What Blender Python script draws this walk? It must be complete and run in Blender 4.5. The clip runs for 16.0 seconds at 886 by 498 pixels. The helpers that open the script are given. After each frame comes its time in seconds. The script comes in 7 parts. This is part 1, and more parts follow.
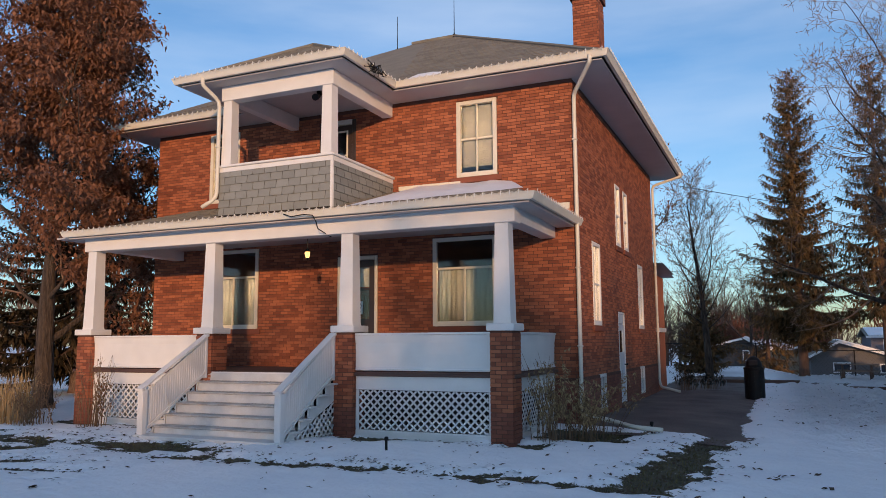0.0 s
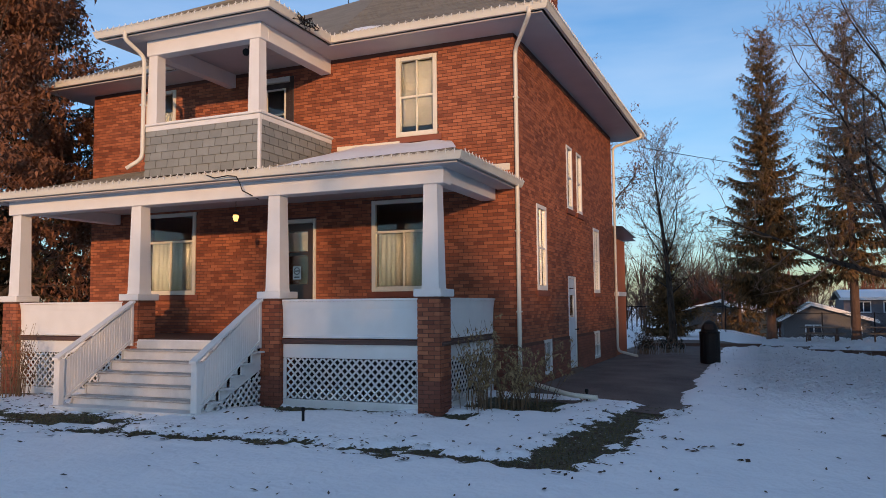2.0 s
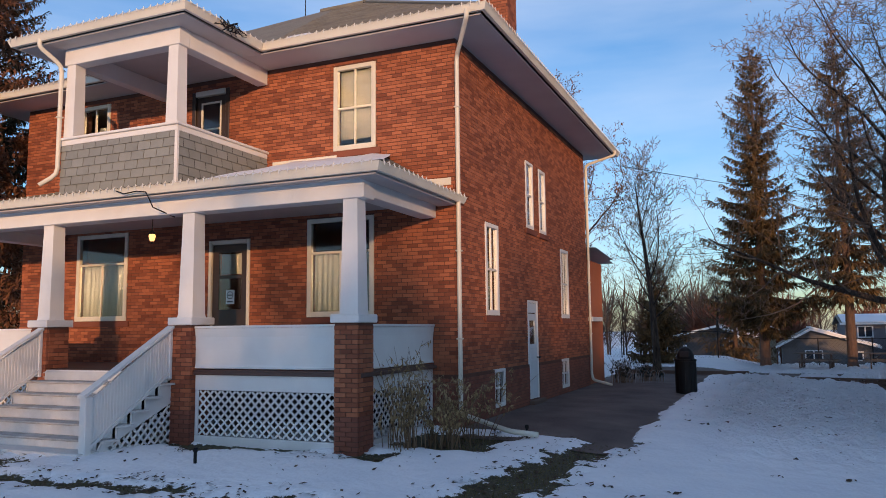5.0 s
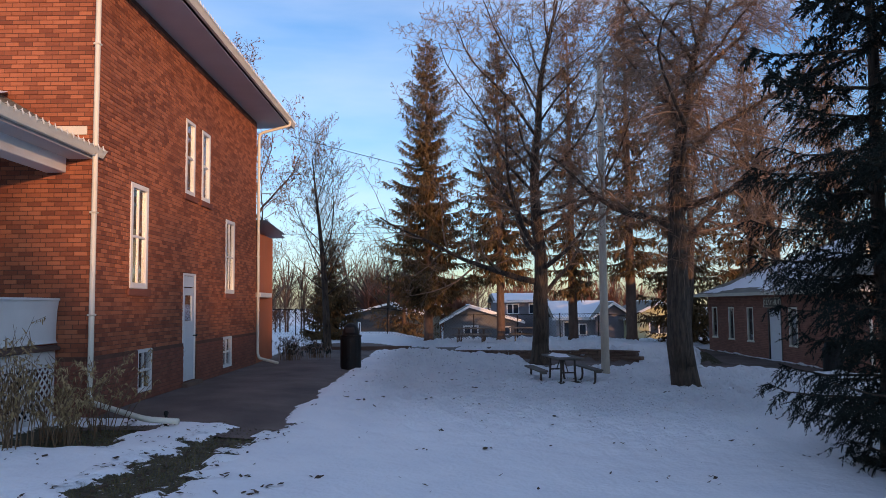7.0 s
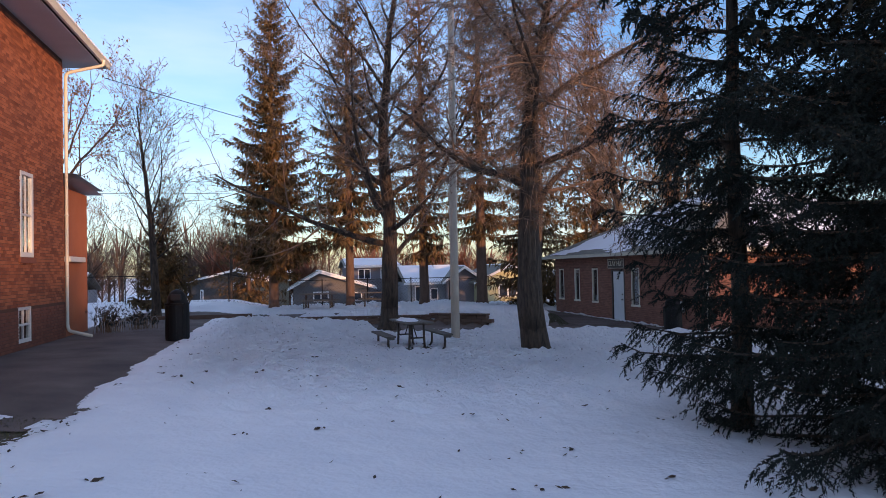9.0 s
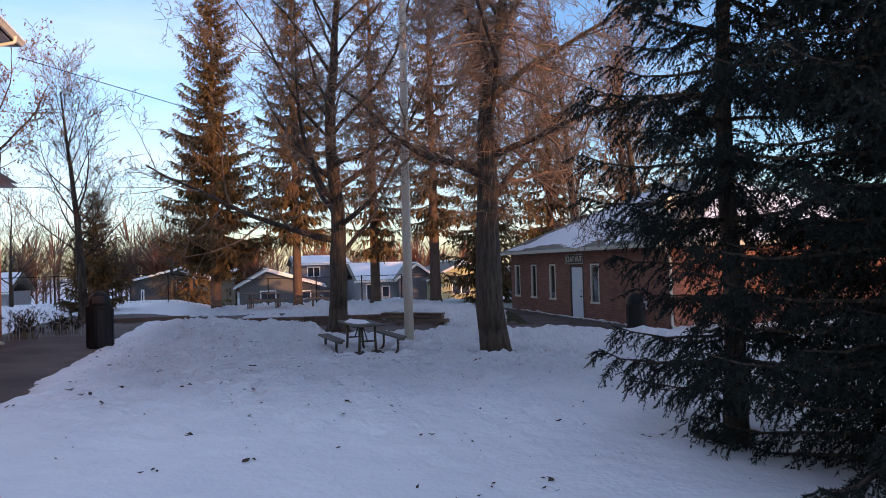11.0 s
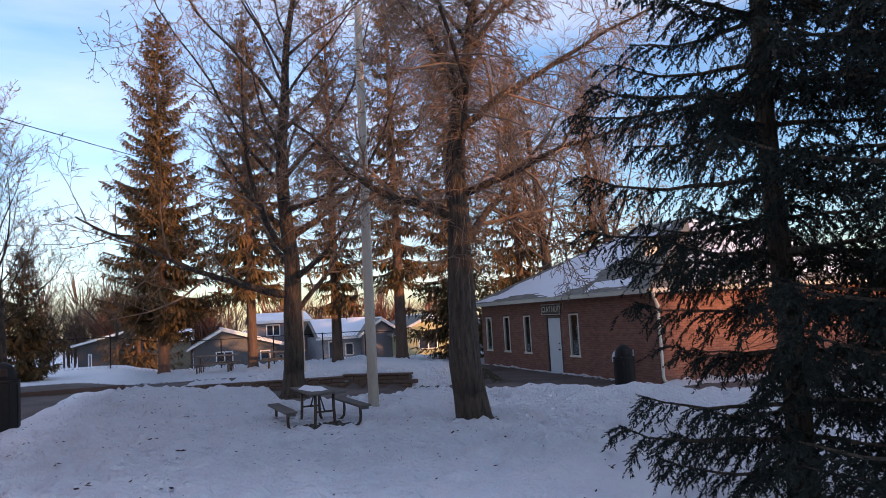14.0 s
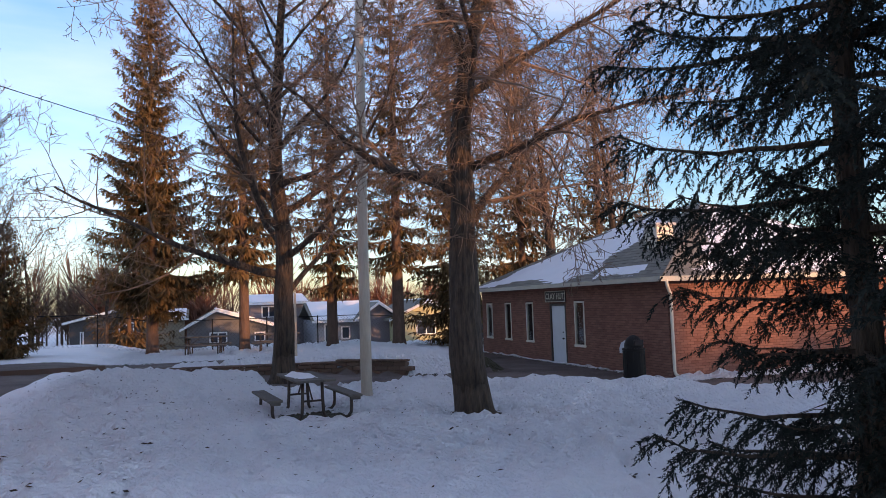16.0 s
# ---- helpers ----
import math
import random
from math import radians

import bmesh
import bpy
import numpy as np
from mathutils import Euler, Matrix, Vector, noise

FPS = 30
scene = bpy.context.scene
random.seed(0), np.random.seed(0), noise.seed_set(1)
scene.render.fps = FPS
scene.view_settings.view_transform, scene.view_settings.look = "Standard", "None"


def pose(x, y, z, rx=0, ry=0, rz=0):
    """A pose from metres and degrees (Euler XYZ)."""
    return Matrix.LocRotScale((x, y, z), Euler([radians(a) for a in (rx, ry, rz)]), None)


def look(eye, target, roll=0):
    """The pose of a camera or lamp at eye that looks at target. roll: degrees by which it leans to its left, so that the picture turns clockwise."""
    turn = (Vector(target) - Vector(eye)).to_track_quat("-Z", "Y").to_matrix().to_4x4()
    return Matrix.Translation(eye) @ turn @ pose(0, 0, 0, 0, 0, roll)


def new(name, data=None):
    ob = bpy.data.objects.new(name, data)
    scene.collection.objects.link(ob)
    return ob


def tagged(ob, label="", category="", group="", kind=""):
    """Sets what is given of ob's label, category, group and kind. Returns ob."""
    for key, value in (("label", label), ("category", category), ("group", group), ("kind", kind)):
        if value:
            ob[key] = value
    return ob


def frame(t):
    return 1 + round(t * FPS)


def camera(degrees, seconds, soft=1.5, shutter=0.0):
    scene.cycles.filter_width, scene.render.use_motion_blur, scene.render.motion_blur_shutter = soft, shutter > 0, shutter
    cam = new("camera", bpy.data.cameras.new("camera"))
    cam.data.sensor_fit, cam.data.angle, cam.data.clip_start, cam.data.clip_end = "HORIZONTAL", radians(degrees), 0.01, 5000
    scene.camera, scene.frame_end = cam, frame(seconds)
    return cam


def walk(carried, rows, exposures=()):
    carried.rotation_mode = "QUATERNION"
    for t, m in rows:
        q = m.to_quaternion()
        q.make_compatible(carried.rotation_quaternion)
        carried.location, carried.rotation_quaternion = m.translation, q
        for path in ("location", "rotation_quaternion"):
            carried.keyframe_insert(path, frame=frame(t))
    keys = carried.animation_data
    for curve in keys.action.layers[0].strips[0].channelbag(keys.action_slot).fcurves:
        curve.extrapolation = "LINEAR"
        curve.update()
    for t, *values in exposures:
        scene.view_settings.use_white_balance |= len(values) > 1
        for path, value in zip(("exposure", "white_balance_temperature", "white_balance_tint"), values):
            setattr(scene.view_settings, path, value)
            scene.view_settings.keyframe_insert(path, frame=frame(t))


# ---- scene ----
cam = camera(60.7, 16.0, soft=0.6)
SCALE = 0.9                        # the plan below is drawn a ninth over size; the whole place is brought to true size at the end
PATH = [
    (0, (3.767, -15.361, 1.716), (2.966, -13.545, 1.959), -0.3),
    (0.2, (3.87, -15.253, 1.715), (3.087, -13.425, 1.919), -0.1),
    (0.5, (4.016, -15.11, 1.715), (3.258, -13.262, 1.822), -0.5),
    (1, (4.226, -14.925, 1.748), (3.474, -13.075, 1.856), -0.7),
    (1.5, (4.438, -14.711, 1.758), (3.679, -12.865, 1.891), -0.5),
    (2, (4.48, -14.44, 1.762), (3.707, -12.601, 1.909), -0.5),
    (2.4, (4.512, -14.172, 1.767), (3.762, -12.326, 1.934), -0.8),
    (2.5, (4.532, -14.118, 1.766), (3.785, -12.271, 1.937), -0.9),
    (3, (4.688, -13.923, 1.743), (3.957, -12.07, 1.916), -0.7),
    (3.2, (4.779, -13.838, 1.732), (4.051, -11.984, 1.906), -0.5),
    (5.3, (5.322, -12.715, 1.78), (4.535, -10.889, 1.998), -0.6),
    (5.5, (5.376, -12.647, 1.76), (4.624, -10.806, 1.976), -0.3),
    (6, (5.378, -12.385, 1.752), (4.901, -10.453, 1.946), -0.6),
    (6.5, (5.367, -12.115, 1.748), (5.102, -10.139, 1.905), -0.8),
    (7, (5.438, -11.882, 1.716), (5.452, -9.888, 1.863), -0.6),
    (7.5, (5.537, -11.608, 1.697), (5.653, -9.616, 1.834), -0.2),
    (8, (5.637, -11.285, 1.676), (5.9, -9.305, 1.779), -0.4),
    (8.5, (5.671, -10.873, 1.636), (6.006, -8.903, 1.727), -1.0),
    (9, (5.772, -10.513, 1.613), (6.168, -8.553, 1.665), -1.2),
    (9.2, (5.823, -10.367, 1.601), (6.251, -8.414, 1.655), -1.1),
    (11.5, (6.041, -8.765, 1.619), (6.572, -6.837, 1.657), -1.9),
    (12, (6.073, -8.394, 1.607), (6.611, -6.468, 1.656), -2.5),
    (12.5, (6.204, -8.02, 1.604), (6.768, -6.103, 1.685), -2.3),
    (13, (6.365, -7.657, 1.609), (6.953, -5.751, 1.764), -2.2),
    (13.5, (6.482, -7.295, 1.633), (7.082, -5.395, 1.804), -2.2),
    (14, (6.551, -6.987, 1.639), (7.166, -5.092, 1.816), -3.2),
    (14.5, (6.704, -6.694, 1.633), (7.325, -4.801, 1.808), -2.2),
    (15, (6.806, -6.426, 1.633), (7.423, -4.531, 1.799), -2.2),
    (15.5, (6.877, -6.133, 1.641), (7.488, -4.235, 1.798), -2.1),
    (16, (6.894, -5.794, 1.619), (7.509, -3.896, 1.758), -1.9),
]
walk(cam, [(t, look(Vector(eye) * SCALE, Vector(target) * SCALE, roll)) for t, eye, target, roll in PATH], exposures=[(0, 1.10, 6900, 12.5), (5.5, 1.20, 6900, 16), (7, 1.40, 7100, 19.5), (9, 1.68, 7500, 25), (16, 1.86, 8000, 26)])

# ---- world, sun, exposure ----
SUN_AZ, SUN_EL = 152.0, 6.0        # degrees from +y towards +x, and above the horizon
world = bpy.data.worlds.new("winter_sky")
scene.world = world
world.use_nodes = True
wn = world.node_tree.nodes
wl = world.node_tree.links
sky = wn.new("ShaderNodeTexSky")
sky.sky_type = "NISHITA"
sky.sun_disc = False
sky.sun_elevation = radians(SUN_EL)
sky.sun_rotation = radians(SUN_AZ)
sky.air_density, sky.dust_density, sky.ozone_density = 1.0, 0.35, 4.0
wtc = wn.new("ShaderNodeTexCoord")
wmap = wn.new("ShaderNodeMapping")
wmap.inputs["Scale"].default_value = (1.2, 1.2, 6.0)
wno = wn.new("ShaderNodeTexNoise")
wno.inputs["Scale"].default_value = 1.7
wno.inputs["Detail"].default_value = 6
wra = wn.new("ShaderNodeValToRGB")
wra.color_ramp.elements[0].position = 0.36
wra.color_ramp.elements[0].color = (0, 0, 0, 1)
wra.color_ramp.elements[1].position = 0.80
wra.color_ramp.elements[1].color = (0.50, 0.50, 0.50, 1)
wmx = wn.new("ShaderNodeMixRGB")
wmx.inputs["Color2"].default_value = (2.75, 3.25, 4.0, 1)
wl.new(wtc.outputs["Generated"], wmap.inputs["Vector"])
wl.new(wmap.outputs["Vector"], wno.inputs["Vector"])
wl.new(wno.outputs["Fac"], wra.inputs["Fac"])
wl.new(wra.outputs["Color"], wmx.inputs["Fac"])
wl.new(sky.outputs["Color"], wmx.inputs["Color1"])
wl.new(wmx.outputs["Color"], wn["Background"].inputs["Color"])
wn["Background"].inputs["Strength"].default_value = 0.13

sun = new("sun", bpy.data.lights.new("sun", "SUN"))
sun.data.energy = 1.4
sun.data.angle = radians(0.6)
sun.data.color = (1.0, 0.60, 0.32)
SUN_WAY = Vector((math.sin(radians(SUN_AZ)) * math.cos(radians(SUN_EL)), math.cos(radians(SUN_AZ)) * math.cos(radians(SUN_EL)), math.sin(radians(SUN_EL))))
sun.matrix_world = look(SUN_WAY * 60, (0, 0, 0))


# ---- materials ----
def mat(name, colour, rough=0.7, var=0.15, scale=6.0, bump=0.1, fine=60.0, metal=0.0, tint=None, island=0.0, patch=0.0, spec=0.5, stretch=None):
    """Principled surface with two scales of variation. tint: second colour; island: spread by piece; patch: sharpness of stains."""
    m = bpy.data.materials.new(name)
    m.use_nodes = True
    n, l = m.node_tree.nodes, m.node_tree.links
    b = n["Principled BSDF"]
    b.inputs["Roughness"].default_value = rough
    b.inputs["Metallic"].default_value = metal
    b.inputs["Specular IOR Level"].default_value = spec
    tc = n.new("ShaderNodeTexCoord")
    n1 = n.new("ShaderNodeTexNoise")
    n1.inputs["Scale"].default_value = scale
    n1.inputs["Detail"].default_value = 5
    n2 = n.new("ShaderNodeTexNoise")
    n2.inputs["Scale"].default_value = fine
    n2.inputs["Detail"].default_value = 3
    src = tc.outputs["Object"]
    if stretch:
        mp = n.new("ShaderNodeMapping")
        mp.inputs["Scale"].default_value = stretch
        l.new(src, mp.inputs["Vector"])
        src = mp.outputs["Vector"]
    l.new(src, n1.inputs["Vector"])
    l.new(src, n2.inputs["Vector"])
    ad = n.new("ShaderNodeMath")
    ad.operation = "MULTIPLY_ADD"
    l.new(n2.outputs["Fac"], ad.inputs[0])
    ad.inputs[1].default_value = 0.5
    l.new(n1.outputs["Fac"], ad.inputs[2])
    last = ad.outputs[0]
    if island:
        geo = n.new("ShaderNodeNewGeometry")
        oi = n.new("ShaderNodeObjectInfo")
        su = n.new("ShaderNodeMath")
        l.new(geo.outputs["Random Per Island"], su.inputs[0])
        l.new(oi.outputs["Random"], su.inputs[1])
        fr = n.new("ShaderNodeMath")
        fr.operation = "FRACT"
        l.new(su.outputs[0], fr.inputs[0])
        mi = n.new("ShaderNodeMath")
        mi.operation = "MULTIPLY_ADD"
        l.new(fr.outputs[0], mi.inputs[0])
        mi.inputs[1].default_value = island
        l.new(last, mi.inputs[2])
        last = mi.outputs[0]
    mr = n.new("ShaderNodeMapRange")
    mid = 0.75 + island / 2
    half = max(0.02, 0.42 - patch * 0.36) + island / 2
    mr.inputs["From Min"].default_value, mr.inputs["From Max"].default_value = mid - half, mid + half
    l.new(last, mr.inputs["Value"])
    mx = n.new("ShaderNodeMixRGB")
    t = tint or tuple(min(1, c * (1 + var)) for c in colour)
    mx.inputs["Color1"].default_value = (*[c * (1 - var) for c in colour], 1)
    mx.inputs["Color2"].default_value = (*t, 1)
    l.new(mr.outputs["Result"], mx.inputs["Fac"])
    l.new(mx.outputs["Color"], b.inputs["Base Color"])
    if bump:
        bu = n.new("ShaderNodeBump")
        bu.inputs["Strength"].default_value = bump
        bu.inputs["Distance"].default_value = 0.07 if stretch else 0.02
        l.new(ad.outputs[0], bu.inputs["Height"])
        l.new(bu.outputs["Normal"], b.inputs["Normal"])
    return m


M_BRICK = mat("red_brick", (0.20, 0.046, 0.024), 0.85, 0.35, 1.3, 0.3, 45, tint=(0.50, 0.165, 0.078), island=1.6)
M_BRICKD = mat("foundation_brick", (0.20, 0.06, 0.04), 0.85, 0.3, 1.6, 0.3, 45, tint=(0.30, 0.10, 0.06), island=0.7)
M_MORTAR = mat("mortar", (0.12, 0.052, 0.036), 0.95, 0.25, 3.0, 0.2, 80)
M_HBRICK = mat("hut_brick", (0.24, 0.095, 0.068), 0.85, 0.3, 1.5, 0.25, 45, tint=(0.36, 0.165, 0.12), island=0.7)
M_WHITE = mat("white_paint", (0.74, 0.73, 0.71), 0.55, 0.10, 2.2, 0.06, 70, tint=(0.80, 0.79, 0.77))
M_CREAM = mat("cream_trim_paint", (0.70, 0.66, 0.55), 0.5, 0.12, 2.0, 0.05, 60, tint=(0.78, 0.74, 0.63))
M_SOFFIT = mat("soffit_paint", (0.50, 0.48, 0.48), 0.7, 0.1, 1.5, 0.04, 50)
M_STAIR = mat("worn_white_stair_paint", (0.70, 0.69, 0.67), 0.7, 0.16, 5.0, 0.15, 60, tint=(0.76, 0.75, 0.73), patch=0.3)
M_TREAD = mat("trodden_grey_tread_paint", (0.36, 0.345, 0.33), 0.75, 0.25, 4.0, 0.2, 50, tint=(0.62, 0.60, 0.58), patch=0.3)
M_FLOOR = mat("dark_porch_boards", (0.10, 0.055, 0.045), 0.7, 0.2, 4.0, 0.1, 60)
# near-black for gaps; on the sheet under the porch it stands in for shade
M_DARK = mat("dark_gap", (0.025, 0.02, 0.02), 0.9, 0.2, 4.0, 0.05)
M_SHING = mat("roof_shingles", (0.16, 0.15, 0.13), 0.95, 0.2, 2.5, 0.5, 90, tint=(0.27, 0.25, 0.21), island=0.5)
M_SLATE = mat("grey_balcony_shingles", (0.20, 0.21, 0.20), 0.85, 0.15, 3.0, 0.2, 60, tint=(0.30, 0.31, 0.29), island=0.6)
M_DOOR = mat("dark_brown_door_paint", (0.045, 0.028, 0.022), 0.4, 0.2, 3.0, 0.05)
M_LDOOR = mat("pale_blue_grey_door_paint", (0.62, 0.66, 0.70), 0.5, 0.08, 3.0, 0.05)
M_CURT = mat("lace_curtain", (0.26, 0.265, 0.235), 0.9, 0.15, 8.0, 0.1)
M_BLIND = mat("roller_blind", (0.27, 0.265, 0.23), 0.8, 0.1, 3.0, 0.03)
M_BLACK = mat("black_painted_steel", (0.010, 0.0095, 0.010), 0.5, 0.3, 6.0, 0.03, spec=0.22)
M_ASPH = mat("worn_asphalt", (0.085, 0.062, 0.057), 0.85, 0.3, 0.9, 0.5, 120, tint=(0.20, 0.15, 0.13), patch=0.4)
M_BARK = mat("grey_bark", (0.014, 0.010, 0.008), 0.95, 0.35, 14.0, 1.0, 40, tint=(0.125, 0.088, 0.064), stretch=(1, 1, 0.16), patch=0.3)
M_TWIG = mat("brown_twigs", (0.10, 0.066, 0.048), 0.9, 0.25, 3.0, 0.0, tint=(0.32, 0.205, 0.14))
M_PBARK = mat("reddish_conifer_bark", (0.10, 0.06, 0.045), 0.95, 0.3, 8.0, 0.9, 40, tint=(0.18, 0.11, 0.08), stretch=(1, 1, 0.3))
# the russet tint puts the warmth of low sun into the needles
M_NEEDLE = mat("sun_tinted_spruce_needles", (0.038, 0.038, 0.018), 0.85, 0.3, 0.8, 0.0, tint=(0.24, 0.145, 0.068), island=0.9, spec=0.2)
# darker copy of the needles above, with the shade painted in
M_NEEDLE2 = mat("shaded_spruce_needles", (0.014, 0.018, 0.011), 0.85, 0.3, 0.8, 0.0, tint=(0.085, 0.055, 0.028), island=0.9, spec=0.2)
# needles near black: the shade of the backlit near spruces is in this colour
M_NEEDLED = mat("shade_darkened_needles", (0.007, 0.010, 0.008), 0.85, 0.3, 1.4, 0.0, tint=(0.022, 0.030, 0.023), island=0.5, spec=0.3)
M_LEAFB = mat("russet_dry_leaves", (0.15, 0.062, 0.032), 0.8, 0.3, 1.2, 0.0, tint=(0.30, 0.13, 0.07), island=0.9)
M_WOOD = mat("weathered_plank", (0.085, 0.07, 0.06), 0.85, 0.25, 5.0, 0.3, 70, tint=(0.17, 0.15, 0.13))
M_POLE = mat("pale_wooden_pole", (0.48, 0.40, 0.32), 0.85, 0.2, 4.0, 0.3, 30, tint=(0.66, 0.57, 0.47), stretch=(1, 1, 0.2))
M_STEEL = mat("brown_steel_tube", (0.075, 0.055, 0.045), 0.5, 0.25, 6.0, 0.1, metal=0.3)
M_REED = mat("dry_grass", (0.34, 0.22, 0.10), 0.9, 0.3, 3.0, 0.0, tint=(0.50, 0.36, 0.19), island=0.7)
M_STEM = mat("dead_stems", (0.12, 0.070, 0.040), 0.9, 0.3, 3.0, 0.0, tint=(0.26, 0.165, 0.095), island=0.6)
M_DLEAF = mat("wet_dead_leaves", (0.030, 0.020, 0.014), 0.8, 0.3, 3.0, 0.0, tint=(0.10, 0.058, 0.034), island=0.8)
M_STONE = mat("brown_block_stone", (0.11, 0.065, 0.05), 0.9, 0.3, 3.0, 0.4, 50, tint=(0.19, 0.12, 0.09), island=0.6)
M_SNOW = mat("old_snow", (0.80, 0.82, 0.86), 0.65, 0.04, 1.4, 0.35, 9.0, tint=(0.86, 0.87, 0.90))


def glass(name, tintc=(0.9, 0.95, 0.95)):
    m = bpy.data.materials.new(name)
    m.use_nodes = True
    b = m.node_tree.nodes["Principled BSDF"]
    b.inputs["Base Color"].default_value = (*tintc, 1)
    b.inputs["Roughness"].default_value = 0.03
    b.inputs["IOR"].default_value = 1.5
    b.inputs["Transmission Weight"].default_value = 1.0
    return m


M_GLASS = glass("window_glass")


# ---- mesh helpers ----
class Build:
    """Collects faces for one mesh."""

    def __init__(self):
        self.v, self.f = [], []

    def add(self, verts, faces):
        o = len(self.v)
        self.v.extend(verts)
        self.f.extend([tuple(i + o for i in q) for q in faces])
        return self

    def box(self, x0, y0, z0, x1, y1, z1):
        return self.add([(x0, y0, z0), (x1, y0, z0), (x1, y1, z0), (x0, y1, z0), (x0, y0, z1), (x1, y0, z1), (x1, y1, z1), (x0, y1, z1)],
                        [(3, 2, 1, 0), (4, 5, 6, 7), (0, 1, 5, 4), (1, 2, 6, 5), (2, 3, 7, 6), (3, 0, 4, 7)])

    def cbox(self, x0, y0, z0, x1, y1, z1, b=0.012):
        """A box with chamfered edges."""
        lo, hi = (min(x0, x1), min(y0, y1), min(z0, z1)), (max(x0, x1), max(y0, y1), max(z0, z1))
        b = min(b, *[(h - q) * 0.4 for q, h in zip(lo, hi)])
        vs, ids = [], {}
        for sx in (0, 1):
            for sy in (0, 1):
                for sz in (0, 1):
                    c = [hi[i] if s else lo[i] for i, s in enumerate((sx, sy, sz))]
                    for ax in range(3):
                        p = [c[i] if i == ax else (c[i] - b if (sx, sy, sz)[i] else c[i] + b) for i in range(3)]
                        ids[(sx, sy, sz, ax)] = len(vs)
                        vs.append(tuple(p))
        fs = []
        for ax in range(3):
            u, w = [i for i in range(3) if i != ax]
            for s in (0, 1):
                q = []
                for a, c in ((0, 0), (1, 0), (1, 1), (0, 1)):
                    k = [0, 0, 0]
                    k[ax], k[u], k[w] = s, a, c
                    q.append(ids[(*k, ax)])
                fs.append(q if (s == 1) == (ax != 1) else q[::-1])
            for a in (0, 1):
                for c in (0, 1):
                    k0, k1 = [0, 0, 0], [0, 0, 0]
                    k0[u] = k1[u] = a
                    k0[w] = k1[w] = c
                    k1[ax] = 1
                    fs.append([ids[(*k0, u)], ids[(*k1, u)], ids[(*k1, w)], ids[(*k0, w)]])
        for sx in (0, 1):
            for sy in (0, 1):
                for sz in (0, 1):
                    fs.append([ids[(sx, sy, sz, i)] for i in range(3)])
        return self.add(vs, [tuple(q) for q in fs])

    def prism(self, poly, axis, a, c):
        """Extrude a closed outline along an axis from a to c. The outline runs in the two other axes, in order."""
        n = len(poly)

        def at(p, t):
            q = list(p)
            q.insert(axis, t)
            return tuple(q)
        vs = [at(p, a) for p in poly] + [at(p, c) for p in poly]
        fs = [tuple(range(n))[::-1], tuple(range(n, 2 * n))] + [(i, (i + 1) % n, n + (i + 1) % n, n + i) for i in range(n)]
        return self.add(vs, fs)

    def tube(self, pts, radii, sides=6, cap=True):
        pts = [Vector(p) for p in pts]
        vs, fs = [], []
        side = None
        for i, p in enumerate(pts):
            d = (pts[min(i + 1, len(pts) - 1)] - pts[max(i - 1, 0)])
            d = d.normalized() if d.length > 1e-9 else Vector((0, 0, 1))
            if side is None:
                side = d.orthogonal().normalized()
            side = (side - d * side.dot(d))
            side = side.normalized() if side.length > 1e-6 else d.orthogonal().normalized()
            w = d.cross(side)
            r = radii[i] if isinstance(radii, (list, tuple)) else radii
            for k in range(sides):
                a = 2 * math.pi * k / sides
                q = p + (side * math.cos(a) + w * math.sin(a)) * r
                vs.append((q.x, q.y, q.z))
        for i in range(len(pts) - 1):
            for k in range(sides):
                k2 = (k + 1) % sides
                fs.append((i * sides + k, i * sides + k2, (i + 1) * sides + k2, (i + 1) * sides + k))
        if cap:
            fs.append(tuple(range(sides))[::-1])
            e = (len(pts) - 1) * sides
            fs.append(tuple(range(e, e + sides)))
        return self.add(vs, fs)

    def lathe(self, profile, cx, cy, sides=20):
        """A turned shape from (radius, z) pairs."""
        vs, fs = [], []
        for r, z in profile:
            for k in range(sides):
                a = 2 * math.pi * k / sides
                vs.append((cx + r * math.cos(a), cy + r * math.sin(a), z))
        for i in range(len(profile) - 1):
            for k in range(sides):
                k2 = (k + 1) % sides
                fs.append((i * sides + k, i * sides + k2, (i + 1) * sides + k2, (i + 1) * sides + k))
        fs.append(tuple(range(sides))[::-1])
        fs.append(tuple(range((len(profile) - 1) * sides, len(profile) * sides)))
        return self.add(vs, fs)

    def mesh(self, name, material, smooth=False):
        me = bpy.data.meshes.new(name)
        me.from_pydata(self.v, [], self.f)
        me.update()
        if material:
            me.materials.append(material)
        if smooth:
            me.polygons.foreach_set("use_smooth", [True] * len(me.polygons))
        return me


def part(name, b, material, parent=None, label="", smooth=False):
    """One mesh object, under a thing or on its own."""
    ob = new(name, b.mesh(name, material, smooth) if isinstance(b, Build) else b)
    if parent:
        ob.parent = parent
    if label:
        ob["label"] = label
    return ob


def thing(name, label, category, group="", kind="", at=(0, 0, 0), turn=0):
    ob = new(name)
    ob.matrix_basis = pose(*at, 0, 0, turn)
    return tagged(ob, label, category, group, kind)


def sstep(a, b, x):
    t = min(1.0, max(0.0, (x - a) / (b - a)))
    return t * t * (3 - 2 * t)


def nz(x, y, s, seed=0.0):
    return noise.noise(Vector((x * s + seed * 17.3, y * s - seed * 9.1, seed)))


# ---- ground ----
def wall_line(x):
    """Where the low retaining wall runs behind the lawn."""
    return 19.0 - 0.22 * (x - 4.6) if x < 10.95 else (17.6 - 0.9 * (x - 10.95) if x < 12.7 else 16.0)


